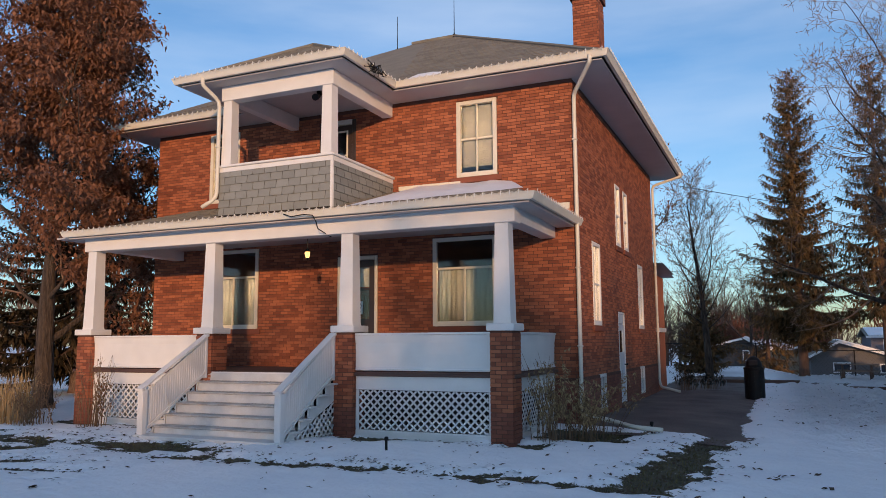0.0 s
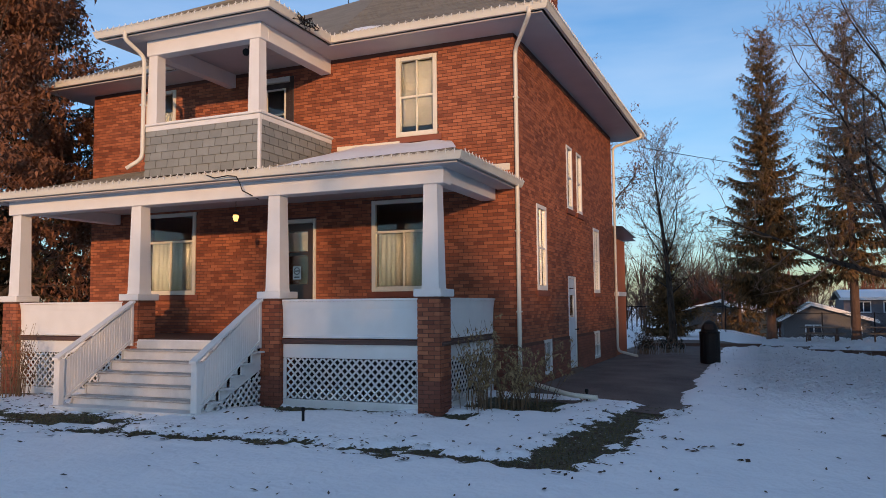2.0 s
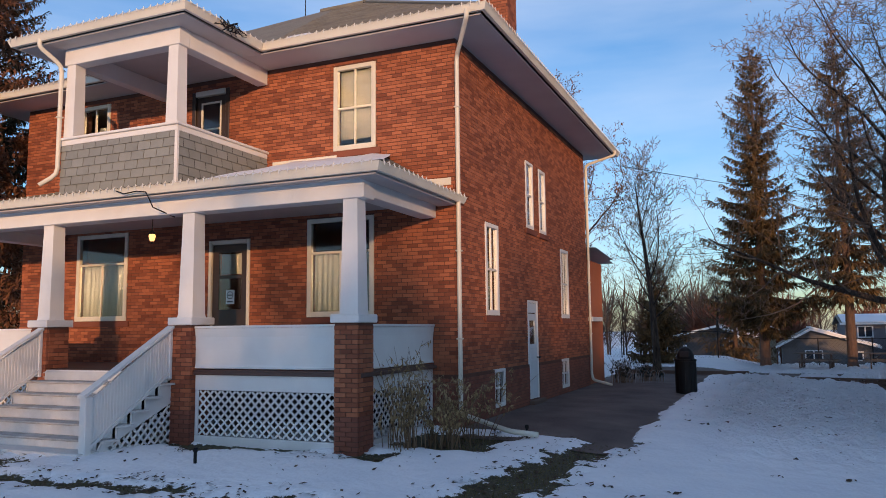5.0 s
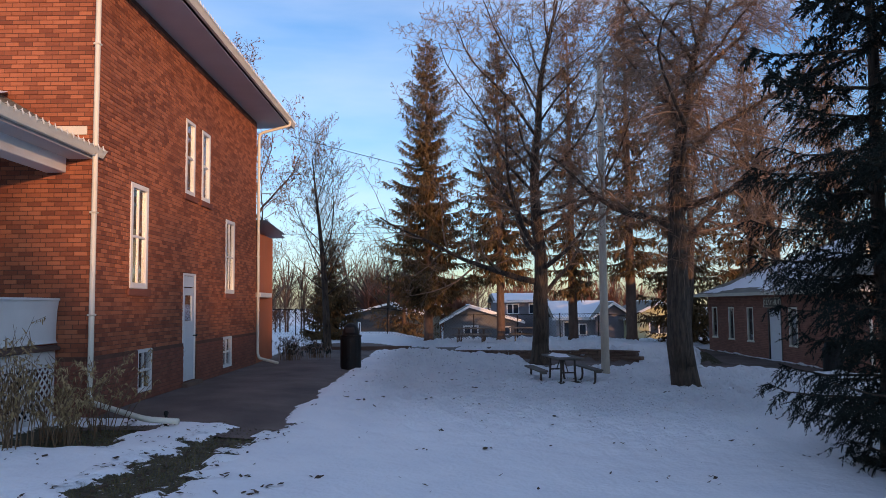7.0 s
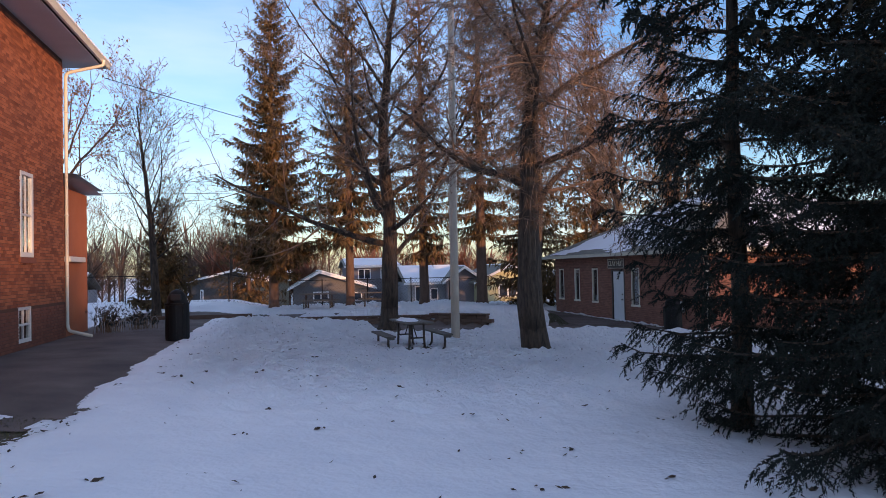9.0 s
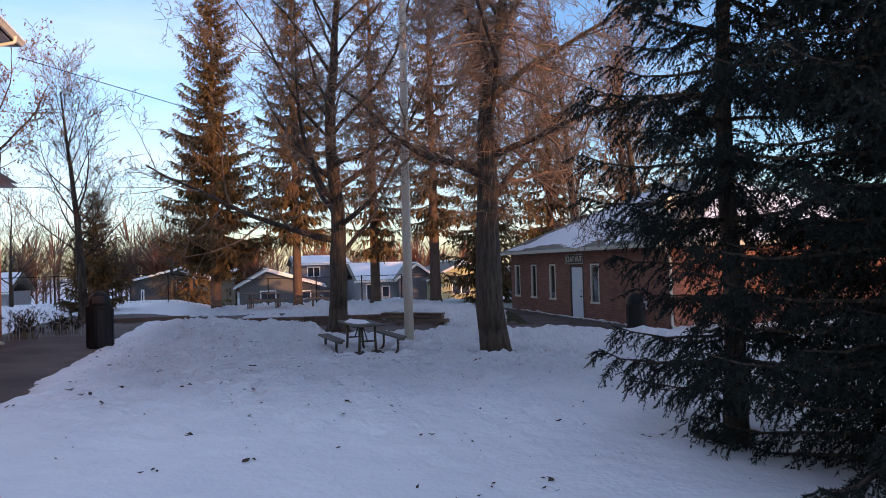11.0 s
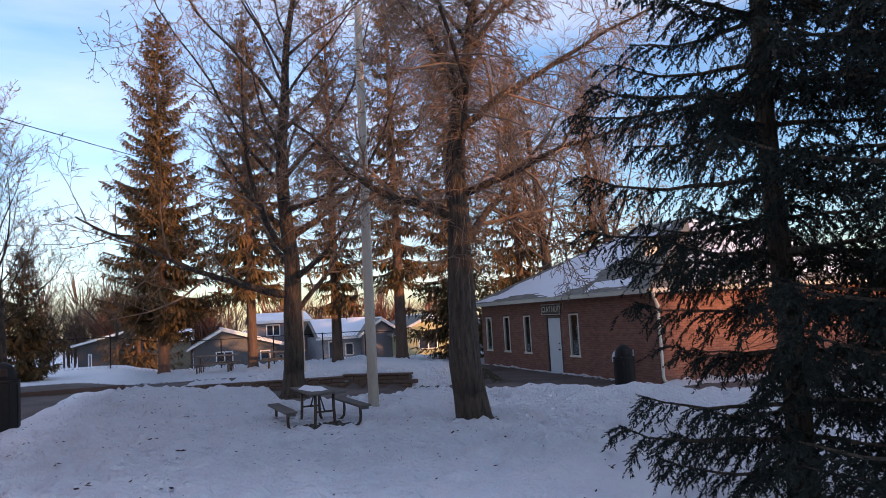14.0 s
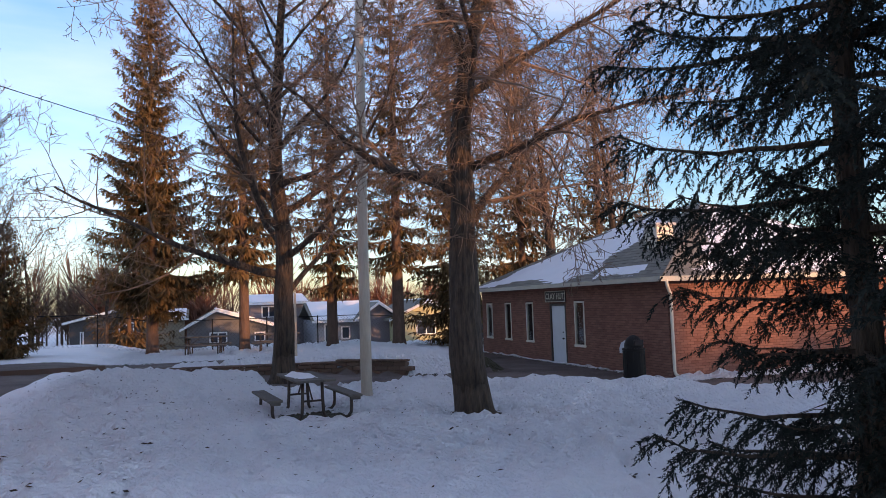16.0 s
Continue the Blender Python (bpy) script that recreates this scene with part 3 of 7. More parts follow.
# doors
d = thing("door_1", "dark brown front door with glazed upper half, closed", "door", kind="structure")
part("door_frame", Build().cbox(-5.736, -0.03, 1.145, -5.66, 0.08, 3.716), M_CREAM, d)
part("door_frame", Build().cbox(-4.74, -0.03, 1.145, -4.664, 0.08, 3.716), M_CREAM, d)
part("door_frame", Build().cbox(-5.66, -0.03, 3.63, -4.74, 0.08, 3.716), M_CREAM, d)
part("door_leaf", wall_slabs(Build(), 0, 0.03, 0.045, -5.655, -4.745, 1.16, 3.62, [(-5.50, -4.90, 2.25, 2.90), (-5.50, -4.90, 2.97, 3.45)]), M_DOOR, d)
for z0, z1 in ((2.25, 2.90), (2.97, 3.45)):
    g = part("pane", Build().box(-5.50, 0.048, z0, -4.90, 0.054, z1), M_GLASS, d)
    g.visible_shadow = False
part("blind", Build().cbox(-5.48, 0.10, 3.0, -4.92, 0.104, 3.43, 0.001), M_BLIND, d)
sgn = thing("door_sign", "white no-smoking sign with a red ring on the door glass", "sign")
part("plate", Build().cbox(-5.29, 0.018, 2.36, -5.07, 0.024, 2.66, 0.002), M_WHITE, sgn)
M_SIGNK = mat("sign_black", (0.03, 0.03, 0.03), 0.6, 0.1, 5, 0)
ring = Build()
ring.tube([(-5.18 + 0.075 * math.cos(a * math.pi / 12), 0.016, 2.55 + 0.075 * math.sin(a * math.pi / 12)) for a in range(25)], 0.009, 6, False)
ring.box(-5.235, 0.0135, 2.538, -5.125, 0.0165, 2.562)
part("ring", ring, M_SIGNK, sgn)
part("text_bar", Build().box(-5.25, 0.0145, 2.40, -5.11, 0.0175, 2.425), M_SIGNK, sgn)
d2 = thing("door_2", "dark brown balcony door with a glazed storm sash", "door", kind="structure")
part("door_frame", Build().cbox(-6.296, -0.02, 5.0, -6.19, 0.08, 7.056), M_DOOR, d2)
part("door_frame", Build().cbox(-5.38, -0.02, 5.0, -5.274, 0.08, 7.056), M_DOOR, d2)
part("door_frame", Build().cbox(-6.19, -0.04, 6.94, -5.38, 0.08, 7.056), M_CREAM, d2, "pale head board")
part("door_leaf", wall_slabs(Build(), 0, 0.03, 0.045, -6.185, -5.385, 5.0, 6.93, [(-6.06, -5.51, 5.62, 6.80)]), M_DOOR, d2)
part("sash", wall_slabs(Build(), 0, 0.018, 0.03, -6.06, -5.51, 5.62, 6.80, [(-6.02, -5.55, 5.66, 6.17), (-6.02, -5.55, 6.21, 6.76)]), M_CREAM, d2)
for z0, z1 in ((5.66, 6.17), (6.21, 6.76)):
    g = part("pane", Build().box(-6.02, 0.040, z0, -5.55, 0.046, z1), M_GLASS, d2)
    g.visible_shadow = False
d3 = thing("door_3", "pale blue-grey panelled side door with a small glazed light, closed", "door", kind="structure")
part("door_frame", Build().cbox(-0.06, 4.284, 0.134, 0.012, 4.34, 2.456), M_WHITE, d3)
part("door_frame", Build().cbox(-0.06, 5.09, 0.134, 0.012, 5.146, 2.456), M_WHITE, d3)
part("door_frame", Build().cbox(-0.06, 4.34, 2.40, 0.012, 5.09, 2.456), M_WHITE, d3)
part("transom_panel", Build().cbox(-0.045, 4.34, 2.16, -0.015, 5.09, 2.395), M_LDOOR, d3)
part("door_leaf", wall_slabs(Build(), 1, -0.01, 0.045, 4.345, 5.085, 0.14, 2.14, [(4.48, 4.95, 1.42, 1.98)]), M_LDOOR, d3)
g = part("pane", Build().box(-0.036, 4.48, 1.42, -0.030, 4.95, 1.98), M_GLASS, d3)
g.visible_shadow = False
for z0, z1 in ((0.26, 0.62), (0.70, 1.00), (1.06, 1.32)):
    part("door_panel", Build().cbox(-0.012, 4.47, z0, -0.003, 4.96, z1, 0.006), M_LDOOR, d3)
part("door_handle", Build().tube([(-0.01, 5.03, 1.10), (0.05, 5.03, 1.10)], 0.014, 8).tube([(0.05, 5.03, 1.10), (0.055, 5.03, 1.10), (0.085, 5.03, 1.10)], [0.02, 0.032, 0.022], 8), M_BLACK, d3)
tagged(part("doorstep", Build().cbox(0.036, 4.20, 0.0, 0.16, 5.23, 0.125, 0.015), M_STONE), "low stone step at the side door", "step")

# ---- main roof ----
EX0, EX1, EY0, EY1 = HX0 - 0.88, 0.88, -0.88, 11.58
EAVE, SLOPE = 7.40, 0.59
PX0, PX1, PY = -6.4, -4.9, 5.35
PZ = EAVE + SLOPE * (PY - EY0)
BX0, BX1, BY = -7.97, -3.79, -3.05     # balcony roof outline
roof = thing("roof", "hip roof of weathered grey shingles with cream gutters", "roof", kind="structure")


def solid(name, tops, faces, drop, material, parent):
    n = len(tops)
    vs = list(tops) + [(x, y, z - drop) for x, y, z in tops]
    fs = [tuple(f) for f in faces] + [tuple(i + n for i in f[::-1]) for f in faces]
    return part(name, Build().add(vs, fs), material, parent)


BW = (BX1 - BX0) / 2
BZ = EAVE + SLOPE * BW
BYR = EY0 + (BZ - EAVE) / SLOPE      # where the balcony ridge meets the main slope
tops = [(EX0, EY0, EAVE), (BX0, EY0, EAVE), (BX1, EY0, EAVE), (EX1, EY0, EAVE), (EX1, EY1, EAVE), (EX0, EY1, EAVE),
        (PX0, PY, PZ), (PX1, PY, PZ), ((BX0 + BX1) / 2, BYR, BZ), (BX0, BY, EAVE), (BX1, BY, EAVE), ((BX0 + BX1) / 2, BY + BW, BZ)]
faces = [(0, 1, 8, 6), (1, 2, 8), (2, 3, 7, 6, 8), (3, 4, 7), (4, 5, 6, 7), (5, 0, 6)]
solid("deck", tops, faces, 0.03, M_SHING, roof)
faces2 = [(9, 10, 11), (10, 2, 8, 11), (1, 9, 11, 8)]
solid("balcony_deck", tops, faces2, 0.03, M_SHING, roof)


def shingle_courses(a, b_, c, d_, rows, lift, rng, wide=0.3):
    """Overlapping shingle tabs on the slope between eave a-b and top d-c."""
    bld = Build()
    a, b_, c, d_ = [Vector(q) for q in (a, b_, c, d_)]
    nrm = (b_ - a).cross(d_ - a).normalized()
    if nrm.z < 0:
        nrm = -nrm
    for r in range(rows):
        t0, t1 = r / rows, min(1.0, (r + 1.25) / rows)
        l0, r0, l1, r1 = a.lerp(d_, t0), b_.lerp(c, t0), a.lerp(d_, t1), b_.lerp(c, t1)
        n = max(1, int((r0 - l0).length / wide))
        sh = (r % 2) * 0.5 / n
        cuts = sorted({0.0, 1.0, *[min(1, max(0, (i + rng.uniform(-0.12, 0.12)) / n + sh)) for i in range(1, n)]})
        for u, w_ in zip(cuts, cuts[1:]):
            if w_ - u < 1e-3:
                continue
            h0, h1 = lift + rng.uniform(0.010, 0.018), lift + 0.004
            g = 0.004 / max(0.01, (r0 - l0).length)
            q = [l0.lerp(r0, u + g) + nrm * h0, l0.lerp(r0, w_ - g) + nrm * h0, l1.lerp(r1, w_ - g) + nrm * h1, l1.lerp(r1, u + g) + nrm * h1]
            base = [l0.lerp(r0, u + g) + nrm * (h0 - 0.012), l0.lerp(r0, w_ - g) + nrm * (h0 - 0.012)]
            bld.add([tuple(p) for p in q + base], [(0, 1, 2, 3), (4, 5, 1, 0)])
    return bld


rr = random.Random(11)
apex = (PX0 + PX1) / 2
tagged(part("shingle_course", shingle_courses((BX1, EY0, EAVE), (EX1, EY0, EAVE), (PX1, PY, PZ), ((BX0 + BX1) / 2, PY, PZ), 34, 0.004, rr), M_SHING, roof), kind="stuff")
tagged(part("shingle_course", shingle_courses((EX0, EY0, EAVE), (BX0, EY0, EAVE), ((BX0 + BX1) / 2 - 0.1, BYR, BZ), (PX0 - 3.0, BYR, BZ), 12, 0.004, rr), M_SHING, roof), kind="stuff")
tagged(part("shingle_course", shingle_courses((BX0, BY, EAVE), (BX1, BY, EAVE), ((BX0 + BX1) / 2, BY + BW, BZ), ((BX0 + BX1) / 2 - 0.01, BY + BW, BZ), 16, 0.004, rr), M_SHING, roof), kind="stuff")
tagged(part("shingle_course", shingle_courses((BX1, BY, EAVE), (BX1, EY0, EAVE), ((BX0 + BX1) / 2, BYR, BZ), ((BX0 + BX1) / 2, BY + BW, BZ), 16, 0.004, rr), M_SHING, roof), kind="stuff")
tagged(part("hip_cap", Build().tube([(EX1, EY0, EAVE + 0.03), (PX1, PY, PZ + 0.03)], 0.05, 6).tube([(PX0, PY, PZ + 0.03), (PX1, PY, PZ + 0.03)], 0.06, 6), M_SHING, roof))
tagged(part("hip_cap", Build().tube([(BX1, BY, EAVE + 0.03), ((BX0 + BX1) / 2, BY + BW, BZ + 0.03)], 0.04, 6).tube([(BX0, BY, EAVE + 0.03), ((BX0 + BX1) / 2, BY + BW, BZ + 0.03)], 0.04, 6), M_SHING, roof))

# soffits
sof = Build()
sof.box(EX0 + 0.05, EY0 + 0.05, 7.28, EX1 - 0.05, -0.001, 7.31)
sof.box(0.001, -0.001, 7.28, EX1 - 0.05, EY1 - 0.05, 7.31)
sof.box(EX0 + 0.05, -0.001, 7.28, HX0 - 0.001, EY1 - 0.05, 7.31)
sof.box(HX0, HY1 + 0.001, 7.28, 0.001, EY1 - 0.05, 7.31)
sof.box(BX0 + 0.05, BY + 0.05, 7.284, BX1 - 0.05, EY0 + 0.05, 7.314)
part("soffit", sof, M_SOFFIT, roof, "grey-white boarded soffit")


def gutter(pts, z, parent, material=M_CREAM, inward=(0, 0, 0), h=0.13):
    """Ogee gutter along an eave, as one extruded profile per run."""
    for p, q in zip(pts, pts[1:]):
        p, q = Vector((*p, z)), Vector((*q, z))
        d_ = (q - p).normalized()
        out = Vector((d_.y, -d_.x, 0))
        prof = [(0, -h), (0.06, -h), (0.075, -h + 0.03), (0.10, -0.03), (0.115, 0), (0.10, 0.0), (0.09, -0.015), (0.0, -0.02)]
        a = [p + out * o + Vector((0, 0, k)) - d_ * o for o, k in prof]
        c = [q + out * o + Vector((0, 0, k)) + d_ * o for o, k in prof]
        n = len(prof)
        fs = [tuple(range(n)), tuple(range(2 * n - 1, n - 1, -1))] + [(i, n + i, n + (i + 1) % n, (i + 1) % n) for i in range(n)]
        part("gutter", Build().add([tuple(v) for v in a + c], fs), material, parent)


gutter([(EX0, EY0), (BX0, EY0)], 7.44, roof)
gutter([(BX0, EY0), (BX0, BY), (BX1, BY), (BX1, EY0)], 7.44, roof)
gutter([(BX1 + 0.12, EY0), (EX1, EY0), (EX1, EY1), (EX0, EY1)], 7.44, roof)

# strings of small lights clipped to the gutters
M_BULB = mat("clear_bulb", (0.75, 0.74, 0.70), 0.2, 0.05, 5, 0)


def light_string(pts, z, label, step=0.16):
    """A sagging wire with small bulbs clipped to a gutter's lip."""
    th = thing("light_string", label, "string lights", "string lights")
    wire, bulbs = Build(), Build()
    for p, q in zip(pts, pts[1:]):
        p, q = Vector((*p, z)), Vector((*q, z))
        d_ = (q - p).normalized()
        out = Vector((d_.y, -d_.x, 0)) * 0.125
        n = max(2, int((q - p).length / step))
        line = []
        for i in range(n + 1):
            c = p.lerp(q, i / n) + out
            line += [tuple(c + Vector((0, 0, 0.012)))]
            if i < n:
                line += [tuple(c + d_ * step * 0.5 + Vector((0, 0, -0.022)))]
            o = c + out * 0.04
            bulbs.tube([tuple(o + Vector((0, 0, 0.03))), tuple(o + Vector((0, 0, 0.0))), tuple(o + out * 0.1 + Vector((0, 0, -0.028))), tuple(o + out * 0.1 + Vector((0, 0, -0.062)))], [0.007, 0.008, 0.010, 0.003], 5)
        wire.tube(line, 0.006, 3, False)
    part("wire", wire, M_CREAM, th)
    tagged(part("bulb_row", bulbs, M_BULB, th, "row of small clear bulbs"), kind="stuff")


light_string([(EX0, EY0), (BX0, EY0)], 7.45, "row of clear bulbs clipped along the short main gutter")
light_string([(BX0, BY), (BX1, BY), (BX1, EY0 - 0.2)], 7.45, "row of clear bulbs clipped round the balcony gutter")
light_string([(BX1 + 0.2, EY0), (EX1, EY0), (EX1, EY1)], 7.45, "row of clear bulbs clipped along the main gutter")

# chimney
ch = thing("chimney", "square red brick chimney with a corbelled top", "chimney")
CX0, CX1, CY0, CY1 = -0.82, -0.14, 3.68, 4.36
part("stack", Build().box(CX0, CY0, 7.9, CX1, CY1, 11.2).box(CX0 - 0.06, CY0 - 0.06, 10.75, CX1 + 0.06, CY1 + 0.06, 10.98), M_MORTAR, ch)
crow = brick_rows(CX0, CX1, 8.0, 10.74, [])
skin = brick_skin(crow, 0, CY0, -1, 0.007, rr)
tagged(part("bricks", skin, M_BRICK, ch), kind="stuff")
tagged(part("bricks", brick_skin(brick_rows(CY0, CY1, 8.0, 10.74, []), 1, CX1, 1, 0.007, rr), M_BRICK, ch), kind="stuff")
tagged(part("bricks", brick_skin(brick_rows(CX0 - 0.06, CX1 + 0.06, 10.755, 10.98, []), 0, CY0 - 0.06, -1, 0.007, rr), M_BRICK, ch), kind="stuff")

# rods on the ridge
for x, y, h in ((-6.9, 5.3, 1.0), (-4.95, 5.35, 0.95)):
    r_ = thing("lightning_rod", "thin dark metal rod standing on the roof ridge", "rod", "roof rods")
    zb = PZ - 0.3 if x < PX0 else PZ
    part("rod", Build().tube([(x, y, zb), (x, y, zb + h + 0.3)], [0.016, 0.008], 6), M_BLACK, r_)
    part("foot", Build().lathe([(0.06, zb - 0.02), (0.05, zb + 0.06), (0.02, zb + 0.12)], x, y, 8), M_BLACK, r_)


# downspouts
def downspout(pts, label, r=0.043):
    th = thing("downspout", label, "downspout", "downspouts")
    # rounded at the bends
    pp = [Vector(p) for p in pts]
    out = [pp[0]]
    for a, b_, c in zip(pp, pp[1:], pp[2:]):
        e, f = (a - b_), (c - b_)
        k = min(0.12, e.length * 0.4, f.length * 0.4)
        p0, p1 = b_ + e.normalized() * k, b_ + f.normalized() * k
        out += [p0, p0.lerp(b_, 0.5).lerp(b_.lerp(p1, 0.5), 0.5), p1]
    out.append(pp[-1])
    part("pipe", Build().tube([tuple(p) for p in out], r, 10), M_CREAM, th, smooth=True)
    for z in (1.6, 3.2, 5.9):
        for p, q in zip(pp, pp[1:]):
            if abs(p.x - q.x) + abs(p.y - q.y) < 0.02 and min(p.z, q.z) < z < max(p.z, q.z):
                part("strap", Build().cbox(p.x - 0.055, p.y - 0.055, z, p.x + 0.055, p.y + 0.055, z + 0.03, 0.01), M_CREAM, th)
    return th


downspout([(0.62, -0.97, 7.36), (0.62, -0.97, 7.22), (0.06, -0.07, 6.90), (0.06, -0.07, 0.36), (0.10, -0.12, 0.28), (1.25, -0.92, 0.13), (1.75, -1.02, 0.11)], "cream downspout from the main gutter running out over the snow")
downspout([(0.97, 10.9, 7.36), (0.97, 10.9, 7.22), (0.06, 10.78, 6.95), (0.06, 10.78, 0.35), (0.12, 10.7, 0.20), (0.75, 10.35, 0.08)], "cream downspout at the back corner of the house")
downspout([(BX0 + 0.72, BY - 0.05, 7.36), (BX0 + 0.72, BY - 0.05, 7.2), (-7.12, -2.70, 6.93), (-7.12, -2.70, 4.80), (-7.35, -2.9, 4.58)], "cream downspout beside the balcony post")


# ---- porch ----
PF = -2.9                    # front face of the piers
PIERS = (-10.80, -7.37, -4.02, -0.85)
FLOOR = 1.14
porch_floor = tagged(part("porch_floor", Build().cbox(-11.0, -2.82, FLOOR - 0.06, -0.42, -0.034, FLOOR, 0.01), M_FLOOR), "dark red-brown painted porch floor boards", "floor", kind="structure")


def pier(x):
    th = thing("porch_pier", "red brick porch pier under a white cap and tapered post", "pier", "porch piers")
    core = Build().box(x + 0.006, PF + 0.006, -0.25, x + 0.404, PF + 0.474, 1.90)
    part("core", core, M_MORTAR, th)
    meshes = {}
    z, k = -0.14, 0
    while z < 1.86:
        z1 = min(z + 0.0617, 1.897)
        # three front bricks or two, turned on alternate courses
        spans = ((0.0, 0.20), (0.213, 0.41)) if k % 2 else ((0.0, 0.095), (0.108, 0.302), (0.315, 0.41))
        b = Build()
        for a, c in spans:
            j = 0.004 * math.sin(k * 3.1 + a * 9)
            b.cbox(x + a, PF - 0.004 - j, z, x + c, PF + 0.05, z1, 0.004)
        for a, c in ((0.055, 0.26), (0.27, 0.48)) if k % 2 else ((0.055, 0.16), (0.17, 0.375), (0.385, 0.48)):
            b.cbox(x + 0.36, PF + a, z, x + 0.414, PF + c, z1, 0.004)
        b.box(x - 0.004, PF + 0.052, z, x + 0.05, PF + 0.48, z1)
        b.box(x + 0.05, PF + 0.44, z, x + 0.355, PF + 0.484, z1)
        part("brick_course", b, M_BRICK if z > 0.5 else M_BRICKD, th)
        z += 0.0717
        k += 1
    cx, cy = x + 0.205, PF + 0.24
    part("cap", Build().cbox(x - 0.05, PF - 0.055, 1.90, x + 0.46, PF + 0.535, 2.03, 0.014), M_WHITE, th)
    b = Build()
    r0, r1 = 0.155, 0.126
    vs = [(cx + sx * r, cy + sy * r, z) for z, r in ((2.03, r0 + 0.012), (2.06, r0 + 0.004), (2.10, r0), (3.77, r1), (3.81, r1)) for sx, sy in ((-1, -1), (1, -1), (1, 1), (-1, 1))]
    fs = [(4 * i + k_, 4 * i + (k_ + 1) % 4, 4 * i + 4 + (k_ + 1) % 4, 4 * i + 4 + k_) for i in range(4) for k_ in range(4)] + [(0, 3, 2, 1), (16, 17, 18, 19)]
    part("post", b.add(vs, fs), M_WHITE, th)
    return th


for x in PIERS:
    pier(x)

beam = thing("porch_beam", "white boxed beam carrying the porch roof", "beam", kind="structure")
part("front_beam", Build().cbox(-10.80, PF + 0.06, 3.81, -0.38, PF + 0.40, 4.12, 0.01), M_WHITE, beam)
part("side_beam", Build().cbox(-0.74, PF + 0.40, 3.86, -0.42, -0.012, 4.12, 0.01), M_WHITE, beam)
part("side_beam", Build().cbox(-10.76, PF + 0.40, 3.86, -10.44, -0.012, 4.12, 0.01), M_WHITE, beam)
tagged(part("porch_ceiling", Build().box(-11.4, -3.1, 4.10, -0.02, -0.012, 4.13), M_SOFFIT), "grey-white boarded porch ceiling", "ceiling", kind="structure")

# porch roof
QX0, QX1, QY, QE, QT = -10.98, 0.02, -3.18, 4.20, 5.16
proof = thing("porch_roof", "low hip porch roof of grey shingles partly under snow", "roof", kind="structure")
qt = [(QX0, QY, QE), (QX1, QY, QE), (QX1, -0.012, QE), (QX0, -0.012, QE), (-9.95, -0.012, QT), (-1.55, -0.012, QT)]
solid("deck", qt, [(0, 1, 5, 4), (1, 2, 5), (3, 0, 4)], 0.03, M_SHING, proof)
tagged(part("shingle_course", shingle_courses(qt[0], qt[1], qt[5], qt[4], 20, 0.004, rr), M_SHING, proof), kind="stuff")
tagged(part("shingle_course", shingle_courses(qt[1], qt[2], qt[5], (-1.56, -0.013, QT), 12, 0.004, rr), M_SHING, proof), kind="stuff")
part("soffit", Build().box(QX0 + 0.03, QY + 0.03, 4.075, QX1 - 0.03, -3.1, 4.098).box(-0.38, -3.1, 4.075, QX1 - 0.03, -0.012, 4.098).box(QX0 + 0.03, -3.1, 4.075, -10.8, -0.012, 4.098), M_SOFFIT, proof)
gutter([(QX0, -0.0), (QX0, QY), (QX1, QY), (QX1, 0.1)], 4.24, proof)
part("flashing", Build().cbox(-0.62, -0.045, 4.46, -0.10, -0.009, 4.60, 0.006).cbox(-4.1, -0.06, 5.17, -2.55, -0.009, 5.27, 0.008), M_CREAM, proof, "painted flashing board")
light_string([(QX0, QY), (QX1, QY), (QX1, 0.0)], 4.25, "row of clear bulbs clipped round the porch gutter")

# snow lying on the porch roof
b = Build()
n_ = 46
for j in range(8):
    for i in range(n_ + 1):
        u, v = i / n_, j / 7
        x = -4.05 + (3.6 - 0.9 * v) * u
        y = -2.05 + 2.0 * v - 0.55 * (1 - u) * (1 - v)
        zz = QE + (QT - QE) * (y - QY) / (-QY) + 0.018
        edge = min(u, 1 - u, v * 0.6 + 0.02, 1.2) * 6
        hgt = 0.075 * min(1, edge) * (0.8 + 0.5 * nz(x, y, 2.2, 21))
        b.v.append((x, y - 0.05 * nz(x, 3, 2, 5), min(zz + hgt, 5.28)))
b.f = [(j * (n_ + 1) + i, j * (n_ + 1) + i + 1, (j + 1) * (n_ + 1) + i + 1, (j + 1) * (n_ + 1) + i) for j in range(7) for i in range(n_)]
tagged(part("roof_snow", b, M_SNOW, smooth=True), "thin crust of snow on the porch roof", "snow", kind="stuff")
b = Build()
for j in range(5):
    for i in range(9):
        u, v = i / 8, j / 4
        x, y = BX1 + 0.15 + 0.75 * u, EY0 + 0.1 + 0.55 * v
        b.v.append((x, y, EAVE + SLOPE * (y - EY0) + 0.02 + 0.05 * min(1, 4 * min(u, 1 - u, v, 1 - v))))
b.f = [(j * 9 + i, j * 9 + i + 1, (j + 1) * 9 + i + 1, (j + 1) * 9 + i) for j in range(4) for i in range(8)]
tagged(part("roof_snow", b, M_SNOW, smooth=True), "small patch of snow in the roof valley", "snow", kind="stuff")


